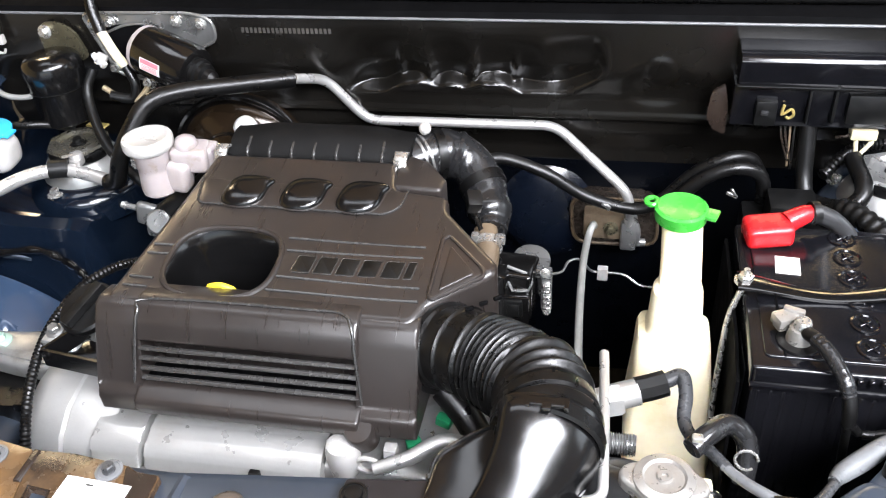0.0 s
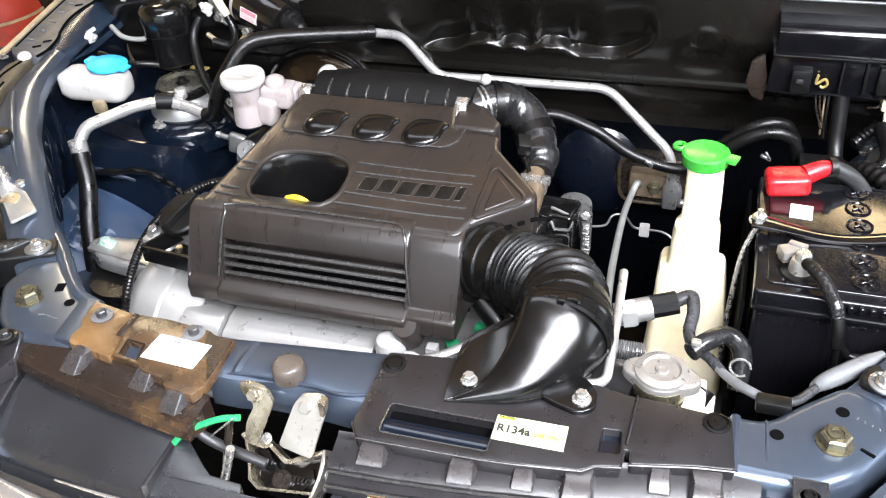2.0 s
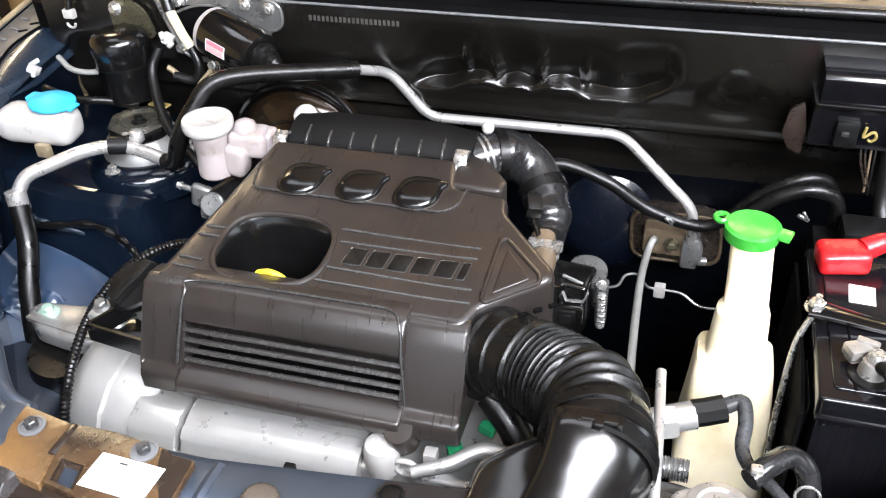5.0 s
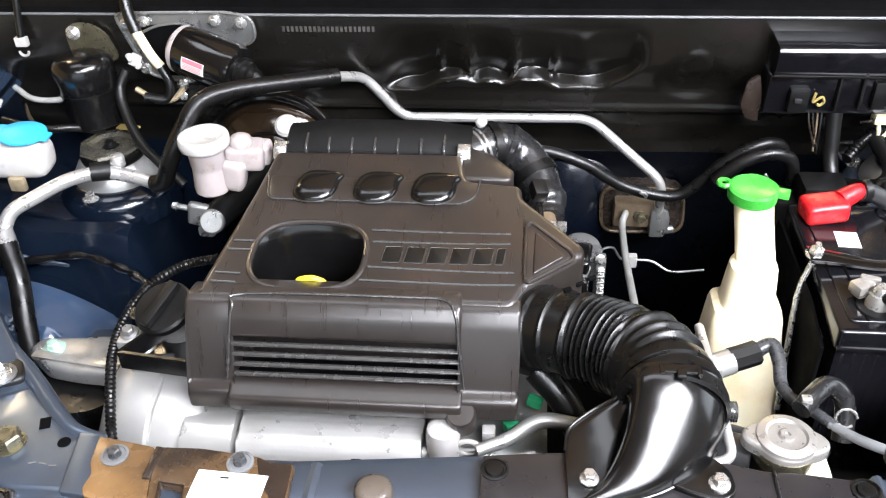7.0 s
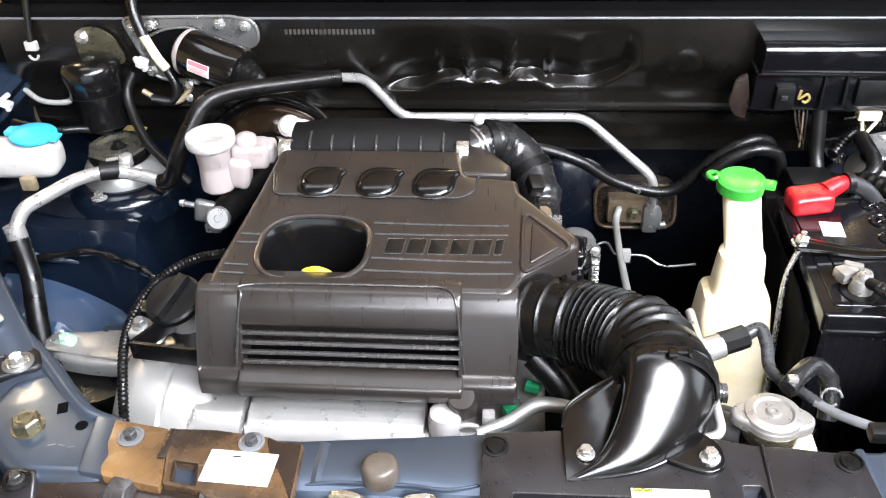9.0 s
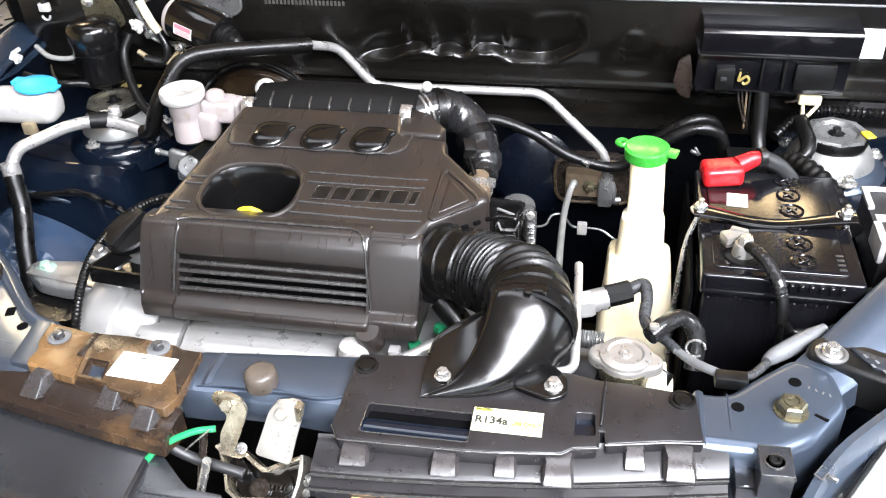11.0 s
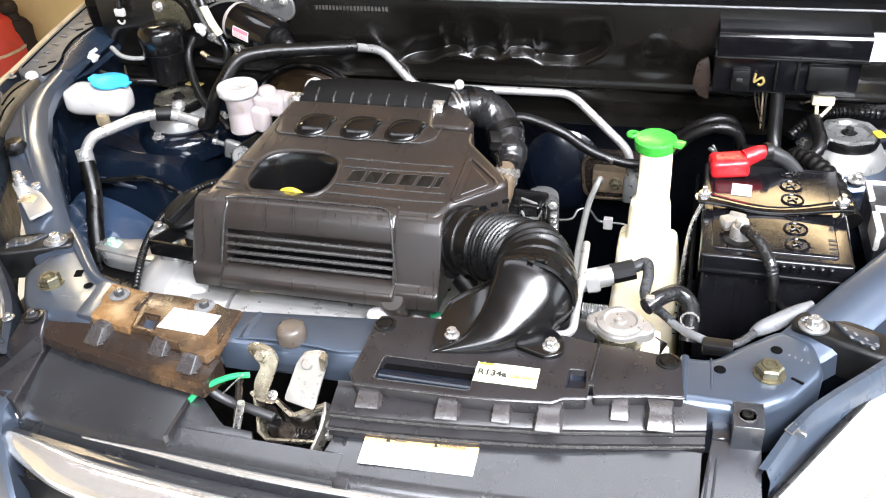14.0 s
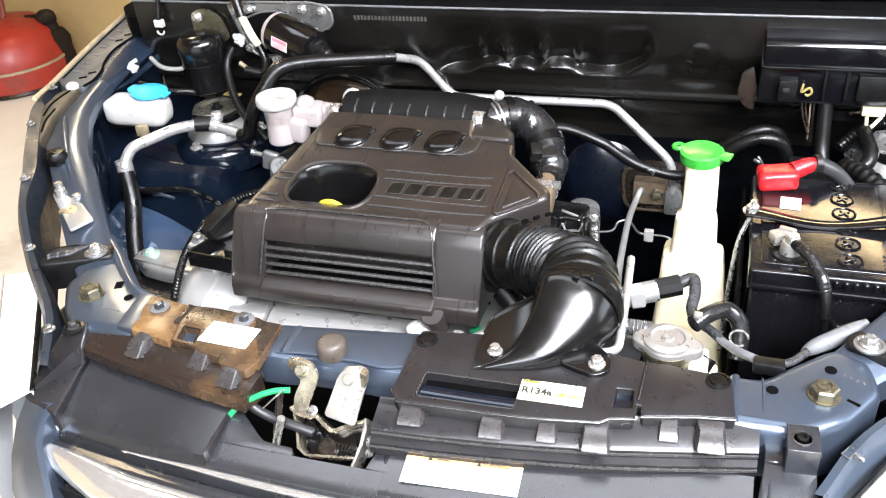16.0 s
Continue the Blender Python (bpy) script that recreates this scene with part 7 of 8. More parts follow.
part("side_chamber", join(box((-0.546, 0.905, 0.938), (0.050, 0.038, 0.036), 0.010, 4, (0, 4, 10)), lathe([(0.015, -0.02), (0.016, 0.004), (0.013, 0.012), (0.007, 0.016), (0, 0.017)], (-0.549, 0.903, 0.952), (0.1, 0, 1), seg=24),
                          box((-0.528, 0.915, 0.936), (0.028, 0.03, 0.030), 0.009, 4), box((-0.560, 0.890, 0.918), (0.032, 0.03, 0.044), 0.011, 4, (0, 12, 0))), M_PINKW, res)
capm = part("cap", lathe([(0.0295, -0.006), (0.0315, -0.004), (0.0325, 0.0), (0.0325, 0.007), (0.0310, 0.0100), (0.027, 0.0108), (0.0255, 0.0100), (0, 0.0104)], (-0.590, 0.885, 0.966), seg=44), M_WHITE, res)
part("level_tag", box((-0.556, 0.885, 0.932), (0.010, 0.008, 0.012), 0.002), M_YELLOW, res, "yellow float tag")
cyl = thing("master_cylinder", (-0.58, 0.90, 0.84), "pale cast master cylinder below the reservoir", "cylinder")
part("body", tube([(-0.595, 0.865, 0.858), (-0.575, 0.93, 0.858), (-0.556, 1.04, 0.85)], 0.019, 20), M_MATT, cyl)
part("lug", join(lathe([(0.0165, 0), (0.0168, 0.010), (0.014, 0.0125), (0.0055, 0.0125), (0.005, 0.009), (0, 0.009)], (-0.592, 0.866, 0.858), (0.1, -0.85, 0.45), 30), box((-0.612, 0.870, 0.866), (0.028, 0.012, 0.034), 0.006, 3, (0, 12, 0)), box((-0.604, 0.868, 0.842), (0.022, 0.014, 0.016), 0.004, 2), lathe([(0.004, 0), (0.004, 0.014), (0, 0.014)], (-0.624, 0.868, 0.876), (-1, 0, 0.2), 12)), M_PLATE, cyl, "bright cast mounting lug")
bolt(cyl, (-0.638, 0.868, 0.879), (-1, 0, 0.2), 0.0045, M_STEEL, 1.3)

# ---- long pipe along the bulkhead ----
ac = thing("air_conditioning_pipe", (-0.3, 1.08, 0.85), "bright aluminium pipe with a black foam sleeve along the bulkhead", "pipe")
run = [(-0.448, 1.052, 0.980), (-0.420, 1.100, 0.958), (-0.368, 1.110, 0.888), (-0.090, 1.115, 0.888), (0.018, 1.064, 0.812), (0.022, 1.085, 0.735)]
part("pipe", sweep(rounded(run, 0.022), 0.0072, 16), M_ALU, ac)
part("sleeve", sweep(rounded([(-0.682, 0.907, 0.888), (-0.664, 0.903, 0.893), (-0.640, 0.893, 0.945), (-0.606, 0.932, 1.003), (-0.565, 0.968, 1.000), (-0.448, 1.052, 0.980)], 0.03), 0.0118, 18), M_RUBBER, ac, "black foam sleeve")
part("end_fitting", box((0.022, 1.09, 0.728), (0.024, 0.03, 0.05), 0.005, 2), M_PLATE, ac)
br = thing("valve_bracket", (0.0, 1.12, 0.70), "tarnished metal expansion valve block on the bulkhead", "bracket")
part("grommet", prism(round_poly([(-0.068, 0.776), (0.062, 0.776), (0.068, 0.690), (-0.062, 0.690)], 0.024), "y", 1.108, 1.135, 0.006, 3), M_RIM, br, "worn rusty grommet")
part("flange_rim", sweep([Vector((x, 1.106, z)) for x, z in (lambda q: q + q[:1])(round_poly([(-0.066, 0.774), (0.060, 0.774), (0.066, 0.694), (-0.060, 0.692)], 0.024))], 0.0030, 8), M_RUST, br, "tarnished flange rim")
part("block", box((-0.010, 1.100, 0.737), (0.070, 0.03, 0.044), 0.005, 2), M_RUST2, br, "tarnished tan valve block")
part("hook", tube([(0.028, 1.085, 0.752), (0.034, 1.082, 0.735), (0.034, 1.084, 0.715), (0.046, 1.088, 0.712)], 0.006, 10), M_PLATE, br, "bright bent hook")
bolt(br, (-0.004, 1.084, 0.737), (0, -1, 0), 0.0075, M_GOLD, 1.5)
part("thin_pipe", tube([(-0.028, 1.09, 0.735), (-0.030, 1.068, 0.752), (-0.035, 1.05, 0.744), (-0.038, 0.98, 0.752), (-0.037, 0.90, 0.756), (-0.034, 0.82, 0.757), (-0.03, 0.76, 0.74)], 0.0052, 12), M_LTGREY, br, "grey thin pipe")

hoses = thing("heater_hose", (0.0, 1.05, 0.80), "long black rubber hose looping along the bulkhead", "hose", "heater hoses")
hose2 = thing("heater_hose", (0.15, 1.03, 0.80), "short black rubber hose bent over behind the bottle", "hose", "heater hoses")
part("hose", tube([(-0.195, 1.03, 0.872), (-0.156, 1.05, 0.868), (-0.098, 1.05, 0.848), (-0.04, 1.05, 0.812), (0.026, 1.05, 0.796), (0.060, 1.05, 0.812), (0.100, 1.05, 0.858), (0.140, 1.05, 0.884), (0.172, 1.06, 0.880), (0.19, 1.075, 0.85)], 0.0085, 14), M_RUBBER, hoses)
part("hose", tube([(0.085, 1.03, 0.836), (0.115, 1.03, 0.866), (0.150, 1.03, 0.882), (0.182, 1.035, 0.872), (0.192, 1.04, 0.84), (0.192, 1.05, 0.79)], 0.0095, 14), M_RUBBER, hose2)
part("spring_clip", join(box((0.150, 1.02, 0.847), (0.016, 0.004, 0.005), 0.001, 1, (0, 25, 0)), box((0.152, 1.02, 0.850), (0.004, 0.004, 0.014), 0.001, 1, (0, -30, 0))), M_PLATE, hose2)
part("spring_clip", join(box((-0.012, 1.03, 0.812), (0.014, 0.004, 0.005), 0.001, 1, (0, 30, 0)), box((-0.010, 1.03, 0.810), (0.004, 0.004, 0.012), 0.001, 1, (0, -20, 0))), M_PLATE, hoses)
clipw = thing("wire_clip", (-0.012, 1.069, 0.655), "small white square wire clip on a thin line", "clip")
part("clip", box((-0.012, 1.069, 0.663), (0.016, 0.012, 0.021), 0.002), M_WHITE, clipw)
part("wire", tube([(-0.100, 1.02, 0.690), (-0.072, 1.03, 0.690), (-0.062, 1.04, 0.703), (-0.045, 1.05, 0.700), (-0.03, 1.067, 0.668), (-0.012, 1.070, 0.664), (0.02, 1.069, 0.662), (0.05, 1.06, 0.650), (0.10, 1.06, 0.655)], 0.0020, 8), M_PLATE, clipw)

# ---- fuse box ----
fuse = thing("fuse_box", (0.245, 1.07, 0.93), "black plastic fuse box fixed to the bulkhead", "fuse box")
part("lid", prism([(1.043, 0.992), (1.038, 1.027), (1.041, 1.032), (1.048, 1.034), (1.100, 1.036), (1.104, 1.03), (1.104, 0.992)], "x", 0.140, 0.352, 0.0009, 2), M_BATT, fuse)
part("base", prism([(1.052, 0.934), (1.048, 0.991), (1.100, 0.991), (1.100, 0.934)], "x", 0.137, 0.345, 0.003, 2), M_BATT, fuse)
part("lid_edge", box((0.246, 1.042, 0.993), (0.214, 0.006, 0.004), 0.001), M_GLOSS, fuse)
part("latch", box((0.178, 1.045, 0.957), (0.026, 0.012, 0.034), 0.003), M_MATT, fuse)
part("latch_pin", box((0.176, 1.038, 0.959), (0.009, 0.004, 0.006), 0.001), M_GREY, fuse)
part("latch", box((0.300, 1.046, 0.965), (0.055, 0.010, 0.040), 0.004), M_MATT, fuse)
part("divider", box((0.258, 1.046, 0.975), (0.004, 0.008, 0.06), 0.001), M_MATT, fuse)
part("divider", box((0.228, 1.046, 0.968), (0.003, 0.008, 0.05), 0.001), M_MATT, fuse)
part("pen_mark", tube([(0.199, 1.0445, 0.968), (0.198, 1.0445, 0.955), (0.208, 1.0445, 0.962), (0.212, 1.0445, 0.955), (0.207, 1.0445, 0.950), (0.203, 1.0445, 0.952)], 0.0020, 6), M_YDULL, fuse, "yellow pen mark")
part("side_tab", prism(round_poly([(0.112, 0.975), (0.128, 0.985), (0.135, 0.95), (0.134, 0.915), (0.118, 0.922), (0.108, 0.94)], 0.004), "y", 1.06, 1.066, 0.001), M_STEP, fuse, "dull brown side tab")
part("plug", box((0.302, 1.058, 0.926), (0.032, 0.020, 0.014), 0.003), M_WIREW, fuse, "cream wiring plug")
for dx in (-0.008, 0.012):
    part("wire", tube([(0.302 + dx, 1.052, 0.918), (0.297 + dx * 0.3, 1.045, 0.903), (0.292, 1.045, 0.893)], 0.0028, 8), M_WIREW, fuse)
for i in range(4):
    part("wire", tube([(0.203 + 0.006 * i, 1.07, 0.936), (0.206 + 0.005 * i, 1.062, 0.912), (0.218 + 0.005 * (i % 2), 1.058, 0.88 - 0.004 * i)], 0.0016, 6), (M_RIM, M_RIM, M_BROWNHOSE, M_MATT)[i], fuse)
part("wire", tube([(0.270, 1.055, 0.92), (0.280, 1.05, 0.924), (0.285, 1.055, 0.925)], 0.0018, 6), M_RIM, fuse)
part("loom", tube([(0.236, 1.065, 0.94), (0.238, 1.055, 0.90), (0.240, 1.04, 0.86), (0.245, 1.0, 0.82)], 0.0105, 14), M_MATT, fuse, "taped black loom")
solid("conduit", sweep(spline([(0.262, 1.045, 0.868), (0.30, 1.085, 0.884), (0.34, 1.095, 0.89), (0.40, 1.09, 0.892), (0.45, 1.085, 0.894)], 24), lambda t: 0.0075 + 0.0012 * math.sin(t * 190), 12), M_RUBBER, "black corrugated conduit along the bulkhead", "conduit")
solid("branch_loom", tube([(0.242, 1.035, 0.84), (0.262, 1.0, 0.85), (0.285, 0.975, 0.868), (0.30, 0.99, 0.885), (0.292, 1.04, 0.90)], 0.011, 12), M_RUBBER, "black taped loom behind the battery", "wiring")
for c, d in (((0.222, 1.0, 0.83), (0.06, 0.05, 0.06)), ((0.19, 1.02, 0.80), (0.05, 0.05, 0.05)), ((0.25, 0.985, 0.80), (0.04, 0.04, 0.05))):
    solid("relay", box(c, d, 0.006), M_MATT, "black relay block behind the battery", "relay", "relays")


# ---- right of the engine ----
tankm = thing("coolant_bottle", (0.07, 0.76, 0.68), "tall milky coolant bottle with a bright green cap", "bottle")
sec = [(0.680, 0.026, 0.124, 0.68, 0.78), (0.735, 0.024, 0.120, 0.69, 0.775), (0.800, 0.029, 0.115, 0.70, 0.770), (0.850, 0.031, 0.109, 0.705, 0.762), (0.858, 0.033, 0.107, 0.708, 0.760),
       (0.862, 0.040, 0.100, 0.711, 0.757), (0.868, 0.042, 0.098, 0.712, 0.756), (0.902, 0.043, 0.096, 0.712, 0.754), (0.912, 0.0445, 0.095, 0.714, 0.754), (0.916, 0.050, 0.0925, 0.720, 0.757),
       (0.932, 0.0505, 0.0925, 0.740, 0.776), (0.948, 0.050, 0.092, 0.754, 0.793), (0.968, 0.049, 0.091, 0.766, 0.806)]
part("bottle", loft([[(*p, z) for p in round_poly([(x0, y0), (x1, y0), (x1, y1), (x0, y1)], 0.013 if z < 0.89 else 0.022, 5)] for z, x0, x1, y0, y1 in sec], True), M_MILK, tankm)
part("cap", join(lathe([(0.0235, -0.012), (0.0265, -0.010), (0.0275, 0.0), (0.0275, 0.003), (0.0245, 0.005), (0.022, 0.004), (0.0, 0.003)], (0.068, 0.785, 0.976), (0.0, -0.04, 1), 40),
                 box((0.097, 0.777, 0.977), (0.016, 0.018, 0.005), 0.002, 2, (0, 0, -20))), M_GREEN, tankm)
part("cap_loop", sweep([Vector((0.038 + 0.006 * math.cos(a), 0.795 + 0.007 * math.sin(a), 0.978)) for a in [i * math.pi / 10 for i in range(21)]], 0.003, 8), M_GREEN, tankm)

radiator = thing("radiator", (-0.16, 0.485, 0.47), "dark radiator with a dull silver pressure cap", "radiator")
part("core", box((-0.16, 0.482, 0.635), (0.70, 0.036, 0.31), 0.006), M_DEEP, radiator)
part("filler_neck", lathe([(0.030, -0.05), (0.027, -0.03), (0.021, -0.014), (0, -0.014)], (0.0555, 0.4955, 0.888), seg=30), M_RUBBER, radiator)
ear = [(0.0555 + q * math.cos(a), 0.4955 + q * math.sin(a)) for a, q in [(a, 0.0268 + 0.0110 * max(0.0, math.cos(2 * (a + 0.12))) ** 2.2) for a in [2 * math.pi * i / 72 for i in range(72)]]]
pcap = part("pressure_cap", plate(ear, [], 0.898, 0.886, 0.004), M_CAPZ, radiator, "dull silver pressure cap with two ears")
part("disc", lathe([(0.0265, 0), (0.0258, 0.003), (0.0185, 0.0052), (0.0165, 0.0030), (0.0070, 0.0030), (0.0060, 0.0058), (0.0030, 0.0058), (0.0025, 0.0040), (0, 0.0040)], (0.0555, 0.4955, 0.897), seg=40), M_CAPZ, pcap)
part("skirt", lathe([(0.026, -0.016), (0.0275, -0.004), (0.0275, 0), (0, 0)], (0.0555, 0.4955, 0.890), seg=36), M_GOLD, pcap, "brassy skirt")
solid("filler_pipe", tube([(0.035, 0.505, 0.855), (0.0, 0.52, 0.85), (-0.04, 0.545, 0.83), (-0.07, 0.57, 0.78)], 0.021, 18), M_GREY, "grey radiator hose leading to the filler neck", "hose")
over = thing("overflow_hose", (0.10, 0.56, 0.87), "black overflow hose with a spring clip", "hose")
part("hose", tube([(0.080, 0.540, 0.888), (0.095, 0.556, 0.892), (0.112, 0.572, 0.890), (0.126, 0.571, 0.881), (0.132, 0.564, 0.865), (0.130, 0.548, 0.84)], 0.0098, 16), M_ELBOW, over)
part("clip", sweep([Vector((0.130 + 0.010 * math.cos(a), 0.553 + 0.004 * math.sin(a), 0.866 + 0.008 * math.sin(a))) for a in [i * math.pi / 10 for i in range(18)]], 0.0014, 6), M_STEEL, over)
part("clip", box((0.084, 0.543, 0.898), (0.010, 0.008, 0.008), 0.002), M_STEEL, over)

sensor = thing("pressure_sensor", (0.04, 0.63, 0.87), "white threaded sensor with a black plug and taped lead", "sensor")
part("body", join(tube([(-0.004, 0.610, 0.862), (0.012, 0.615, 0.866), (0.034, 0.622, 0.870)], 0.0135, 18), lathe([(0.017, 0), (0.017, 0.012), (0.015, 0.016), (0, 0.016)], (0.004, 0.612, 0.863), (1, 0.2, 0.15), 6)), M_CAST, sensor)
part("plug", sweep(spline([(0.032, 0.622, 0.871), (0.045, 0.626, 0.873), (0.060, 0.631, 0.876)], 4), 0.0130, 8), M_MATT, sensor)
part("lead", tube([(0.060, 0.632, 0.878), (0.074, 0.634, 0.884), (0.078, 0.615, 0.878), (0.076, 0.590, 0.872), (0.082, 0.570, 0.872), (0.098, 0.552, 0.874), (0.112, 0.532, 0.876)], lambda t: 0.0078 - 0.0026 * t, 12), M_TAPE, sensor, "grey taped lead")
rod = thing("bracket_rod", (0.0, 0.53, 0.88), "thin bright bent metal rod beside the scoop", "rod")
part("rod", pipe([(-0.001, 0.640, 0.900), (0.003, 0.56, 0.900), (0.006, 0.470, 0.893), (-0.030, 0.466, 0.889)], 0.0048, 0.014), M_ALU, rod)
part("threaded_stub", sweep([Vector((0.004 + 0.03 * i / 60, 0.575, 0.845 + 0.0)) for i in range(61)], lambda t: 0.010 + 0.001 * math.sin(t * 70), 12), M_PLATE, rod)
front_loom = thing("front_loom", (0.17, 0.52, 0.87), "grey taped wiring loom running along the cross member", "wiring")
part("loom", tube([(0.108, 0.535, 0.876), (0.126, 0.517, 0.878), (0.144, 0.502, 0.882), (0.158, 0.494, 0.884)], lambda t: 0.0042 + 0.0008 * math.sin(math.pi * t), 12), M_SLEEVE, front_loom)
part("taped_run", tube([(0.166, 0.494, 0.884), (0.180, 0.502, 0.882), (0.192, 0.518, 0.879), (0.202, 0.534, 0.876)], 0.0046, 12), M_TAPE, front_loom, "black taped run")
part("sleeve", tube([(0.198, 0.530, 0.877), (0.208, 0.543, 0.875), (0.228, 0.560, 0.876), (0.248, 0.576, 0.880), (0.262, 0.586, 0.883)], lambda t: 0.0055 + 0.0040 * math.sin(math.pi * min(1, t * 1.05)), 14), M_SLEEVE, front_loom, "grey plastic sleeve")
part("clip", box((0.160, 0.492, 0.882), (0.032, 0.016, 0.014), 0.003), M_MATT, front_loom)
part("bulb", lathe([(0.0, -0.004), (0.012, 0), (0.014, 0.01), (0.010, 0.02), (0, 0.022)], (0.190, 0.49, 0.868), (0.8, 0.4, 0.3), 18), M_WHITE, front_loom, "white plastic end")
solid("lower_bracket", join(box((0.085, 0.505, 0.83), (0.03, 0.05, 0.07), 0.004), box((0.105, 0.51, 0.80), (0.012, 0.09, 0.02), 0.003, 2, (30, 0, 0))), M_MILK, "pale plastic stay below the coolant bottle", "bracket")
solid("fan_hose", tube([(0.10, 0.52, 0.86), (0.085, 0.50, 0.835), (0.07, 0.48, 0.80)], 0.009, 12), M_RUBBER, "black hose behind the radiator cap", "hose")

# ---- battery ----
batt = thing("battery", (0.22, 0.747, 0.70), "black plastic car battery strapped in a tray", "battery")
part("case", box((0.2215, 0.747, 0.795), (0.167, 0.226, 0.195), 0.005, 2), M_BATT, batt)
part("lid", plate(round_poly([(0.135, 0.630), (0.308, 0.630), (0.308, 0.864), (0.135, 0.864)], 0.006), [], 0.9085, 0.884, 0.003), M_BATT, batt)
part("lid_step", box((0.2215, 0.630, 0.886), (0.172, 0.006, 0.004), 0.001), M_BATT, batt)
part("top_inset", plate(round_poly([(0.148, 0.645), (0.292, 0.645), (0.292, 0.852), (0.148, 0.852)], 0.006), [], 0.9105, 0.905, 0.0015), M_BATT, batt)
part("side_groove", box((0.166, 0.70, 0.911), (0.002, 0.11, 0.001)), M_DEEP, batt)
for i in range(6):
    cy = 0.665 + 0.0355 * i
    part("cell_plug", join(lathe([(0.0145, 0), (0.0145, 0.0016), (0.0125, 0.0022), (0.0115, 0.0008), (0, 0.0008)], (0.246, cy, 0.9103), seg=26),
                           box((0.246, cy, 0.9118), (0.016, 0.0028, 0.0026), 0.0008, 1, (0, 0, 35)), box((0.246, cy, 0.9118), (0.0028, 0.016, 0.0026), 0.0008, 1, (0, 0, 35))), M_BATT, batt)
for i in range(7):
    part("front_tooth", box((0.220 + 0.0105 * i, 0.629, 0.901), (0.0055, 0.006, 0.008), 0.001, 1), M_BATT, batt)
for i in range(14):
    part("case_rib", box((0.146 + 0.0116 * i, 0.6338, 0.790), (0.0030, 0.0010, 0.170), 0.0004, 1), M_BATT, batt)
part("side_label", box((0.1375, 0.70, 0.83), (0.0012, 0.06, 0.07)), M_GREY, batt, "worn grey side label")
part("top_label", moved(box((0, 0, 0), (0.025, 0.030, 0.0005)), pose(0.1835, 0.787, 0.9112, 0, 0, -4)), M_PAPER, batt, "white paper sticker")
for i in range(4):
    part("moulded_mark", box((0.286, 0.655 + 0.009 * i, 0.9108), (0.008, 0.0035, 0.0006)), M_GREY, batt)
part("post_base", lathe([(0.020, 0), (0.020, 0.002), (0.015, 0.003), (0, 0.003)], (0.180, 0.668, 0.9105), seg=26), M_MATT, batt)
hold = thing("hold_down_bar", (0.22, 0.762, 0.905), "black steel hold-down bar with bright threaded rods", "bar")
bar = []
for i in range(25):
    u = i / 24
    x = 0.128 + 0.186 * u
    w = 0.0085 + 0.006 * (abs(2 * u - 1)) ** 2
    yc = 0.743 + 0.007 * u - 0.010 * math.sin(math.pi * u)
    z = 0.9155 + 0.004 * math.cos(u * 2 * math.pi)
    bar.append([(x, yc - w, z), (x, yc - w, z + 0.003), (x, yc - w + 0.002, z + 0.004), (x, yc + w - 0.002, z + 0.004), (x, yc + w, z + 0.003), (x, yc + w, z)])
part("bar", loft(bar, True), M_GLOSS, hold)
for rx, ry, sx in ((0.136, 0.743, -1), (0.302, 0.750, 1)):
    part("rod", tube([(rx, ry, 0.936), (rx, ry, 0.918), (rx + sx * 0.012, ry - 0.010, 0.88), (rx + sx * 0.018, ry - 0.035, 0.82), (rx + sx * 0.020, ry - 0.06, 0.74)], 0.0033, 10), M_STEEL, hold)
    part("nut", join(hexagon(0.0080, 0.007, (rx, ry, 0.9225), (0, 0, 1)), lathe([(0.0115, 0), (0.0115, 0.002), (0, 0.002)], (rx, ry, 0.9205), seg=20)), M_STEEL, hold)
tray = thing("battery_tray", (0.22, 0.747, 0.62), "black plastic battery tray with a raised side shield", "tray")
part("floor", box((0.22, 0.747, 0.69), (0.20, 0.26, 0.012), 0.003), M_MATT, tray)
part("side_shield", prism([(0.640, 0.70), (0.642, 0.875), (0.70, 0.89), (0.86, 0.89), (0.86, 0.70)], "x", 0.126, 0.130, 0.001), M_DEEP, tray)
neg = thing("negative_terminal", (0.18, 0.67, 0.92), "brass and lead battery terminal clamp with black cable", "terminal")
part("clamp", join(lathe([(0.0125, 0), (0.0115, 0.012), (0.010, 0.016), (0, 0.016)], (0.180, 0.668, 0.912), seg=22), box((0.168, 0.684, 0.923), (0.022, 0.018, 0.014), 0.003, 2, (0, 0, 25)), box((0.176, 0.690, 0.930), (0.020, 0.007, 0.006), 0.002, 2, (0, 0, -20))), M_CAPZ, neg)
part("post", lathe([(0.0085, 0), (0.008, 0.009), (0.0065, 0.011), (0, 0.011)], (0.181, 0.669, 0.926), seg=20), M_STEEL, neg)
part("cable", tube([(0.184, 0.662, 0.928), (0.196, 0.642, 0.930), (0.210, 0.617, 0.920), (0.218, 0.604, 0.900), (0.221, 0.598, 0.875)], 0.0068, 12), M_RUBBER, neg)
part("tape", sweep(spline([(0.190, 0.652, 0.930), (0.200, 0.635, 0.929), (0.212, 0.613, 0.918), (0.217, 0.606, 0.905)], 20), lambda t: 0.0072 + 0.0002 * math.sin(t * 60), 12), M_ELBOW, neg, "wound grey tape")
part("ground_lead", tube([(0.220, 0.600, 0.885), (0.228, 0.607, 0.866), (0.240, 0.607, 0.856), (0.272, 0.608, 0.864), (0.300, 0.606, 0.880), (0.315, 0.601, 0.886)], 0.0044, 10), M_RUBBER, neg)
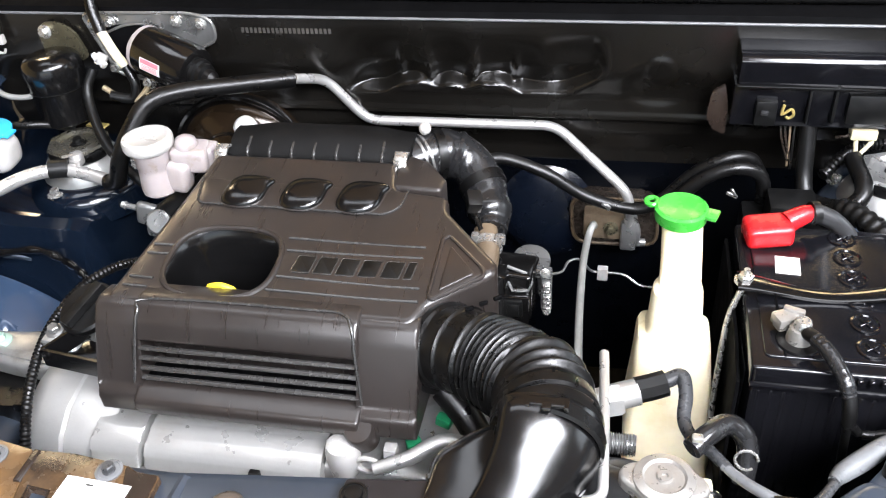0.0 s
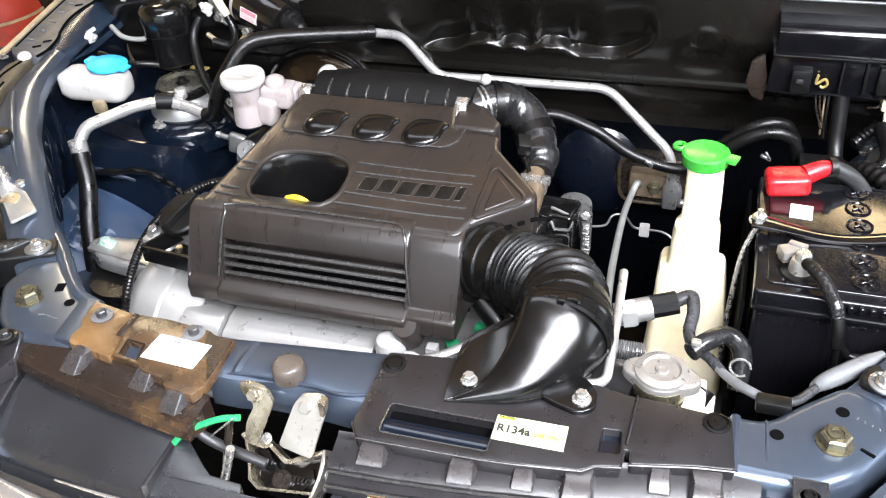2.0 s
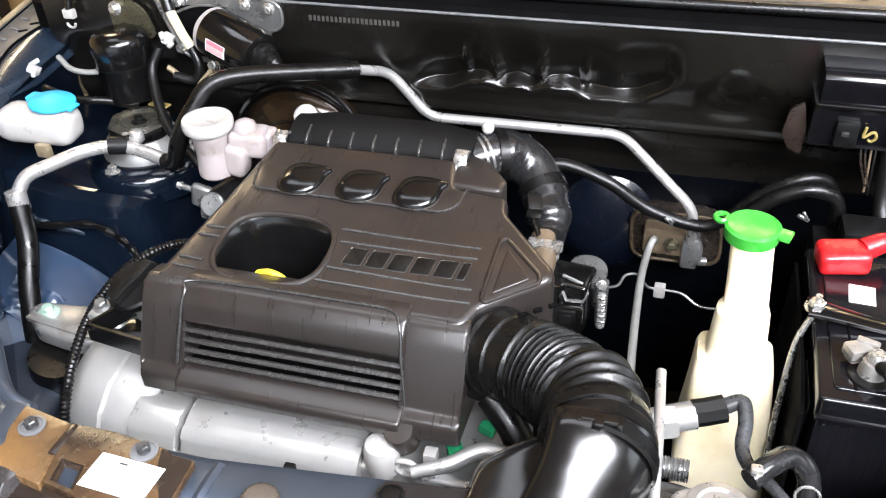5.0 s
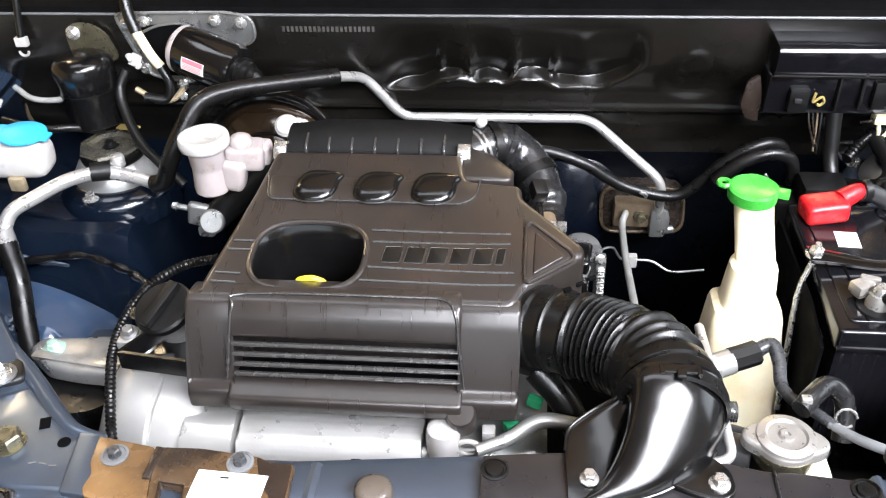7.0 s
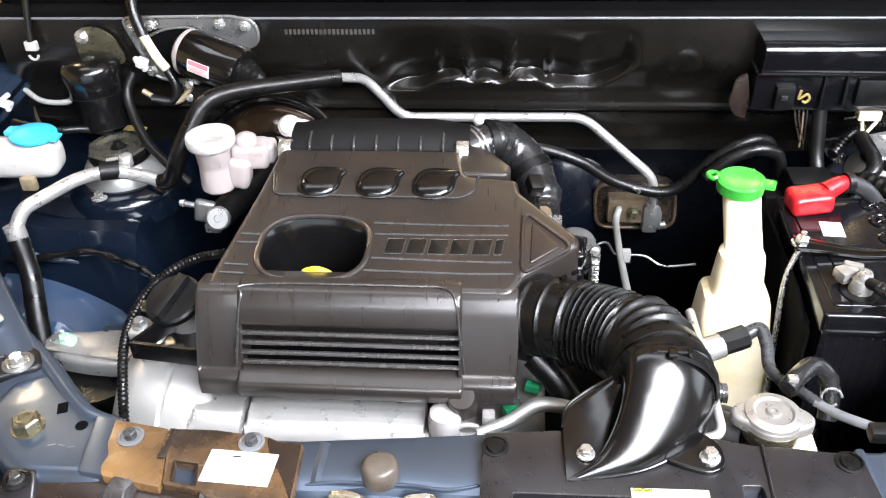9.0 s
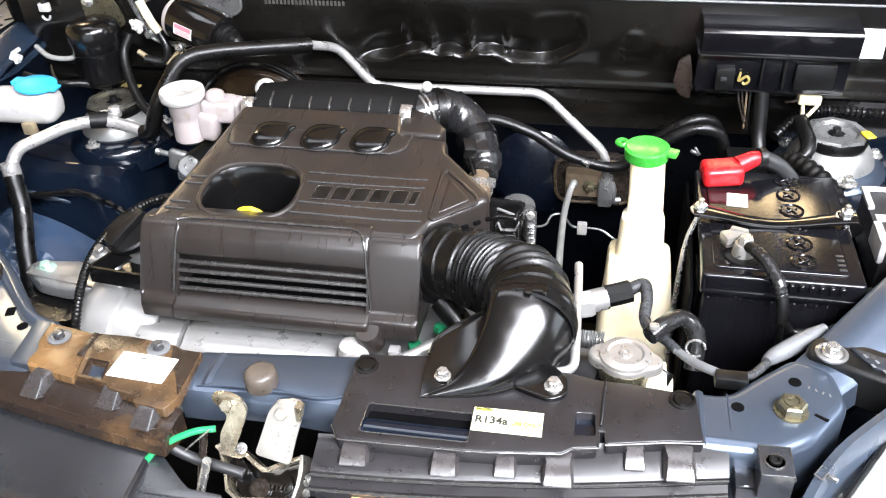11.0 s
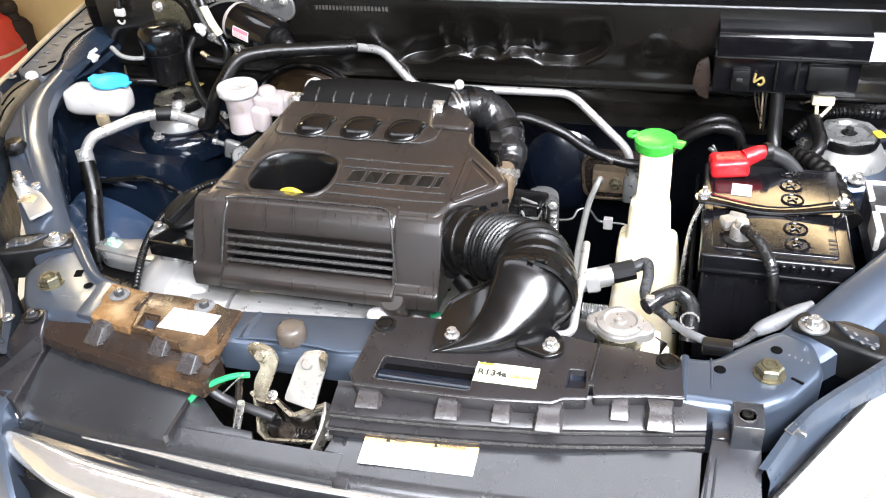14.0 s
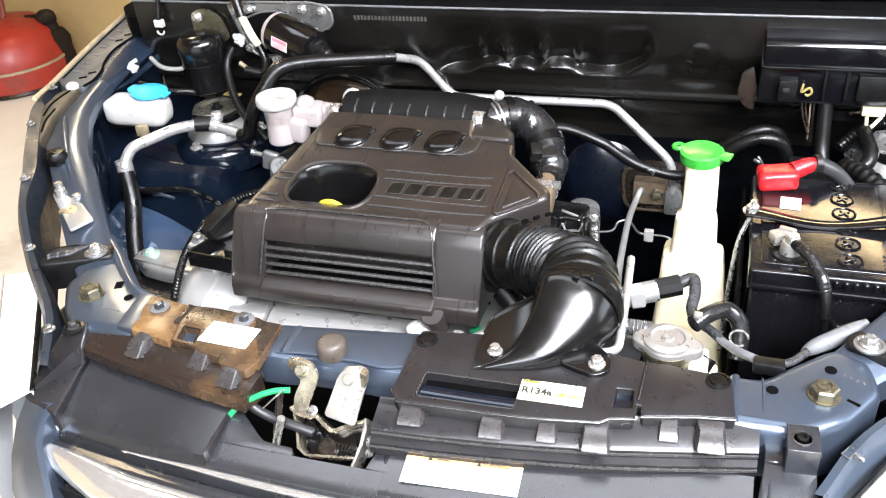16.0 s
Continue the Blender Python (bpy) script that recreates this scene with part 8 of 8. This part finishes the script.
part("lead", tube([(0.219, 0.600, 0.885), (0.222, 0.602, 0.86), (0.225, 0.602, 0.82), (0.228, 0.60, 0.78)], 0.0042, 10), M_RUBBER, neg)
part("lug", join(lathe([(0.0055, 0), (0.0055, 0.016), (0, 0.016)], (0.306, 0.603, 0.885), (1, -0.2, 0.1), 12), box((0.324, 0.599, 0.8885), (0.018, 0.012, 0.003), 0.001)), M_GOLD, neg)
bolt(neg, (0.333, 0.598, 0.889), (0, 0, 1), 0.0085, M_GOLD, 1.5)
pos = thing("positive_terminal_cover", (0.165, 0.84, 0.91), "bright red rubber positive terminal cover with grey cable", "terminal cover")
part("boot", join(box((0.166, 0.833, 0.923), (0.051, 0.038, 0.026), 0.009, 4, (0, -4, 8)), tube([(0.185, 0.841, 0.929), (0.202, 0.850, 0.934), (0.212, 0.854, 0.935)], lambda t: 0.0125 - 0.003 * t, 18)), M_RED, pos)
part("cable", tube([(0.210, 0.853, 0.934), (0.222, 0.856, 0.932), (0.240, 0.858, 0.922), (0.256, 0.857, 0.905), (0.264, 0.855, 0.885)], lambda t: 0.0112 - 0.002 * t, 16), M_GREY, pos, "grey rubber cable")
part("band", tube([(0.211, 0.8535, 0.935), (0.219, 0.856, 0.935)], 0.0132, 16), M_MATT, pos)
solid("rear_loom", sweep(spline([(0.25, 0.94, 0.87), (0.262, 0.925, 0.895), (0.28, 0.90, 0.90), (0.30, 0.872, 0.895), (0.315, 0.83, 0.885), (0.325, 0.79, 0.875)], 18), lambda t: 0.013 + 0.001 * math.sin(t * 90), 14), M_RUBBER, "black ribbed loom behind the battery", "wiring")
horn = thing("relay_box", (0.36, 0.81, 0.83), "white framed relay box on the inner wing", "relay box")
part("box", box((0.372, 0.80, 0.86), (0.05, 0.13, 0.06), 0.004), M_GREY, horn)
part("frame", join(box((0.350, 0.845, 0.892), (0.008, 0.05, 0.006), 0.002), box((0.372, 0.868, 0.892), (0.04, 0.006, 0.006), 0.002), box((0.349, 0.76, 0.882), (0.010, 0.05, 0.03), 0.003), box((0.358, 0.80, 0.889), (0.014, 0.014, 0.008), 0.002)), M_WHITE, horn, "white plastic frame")
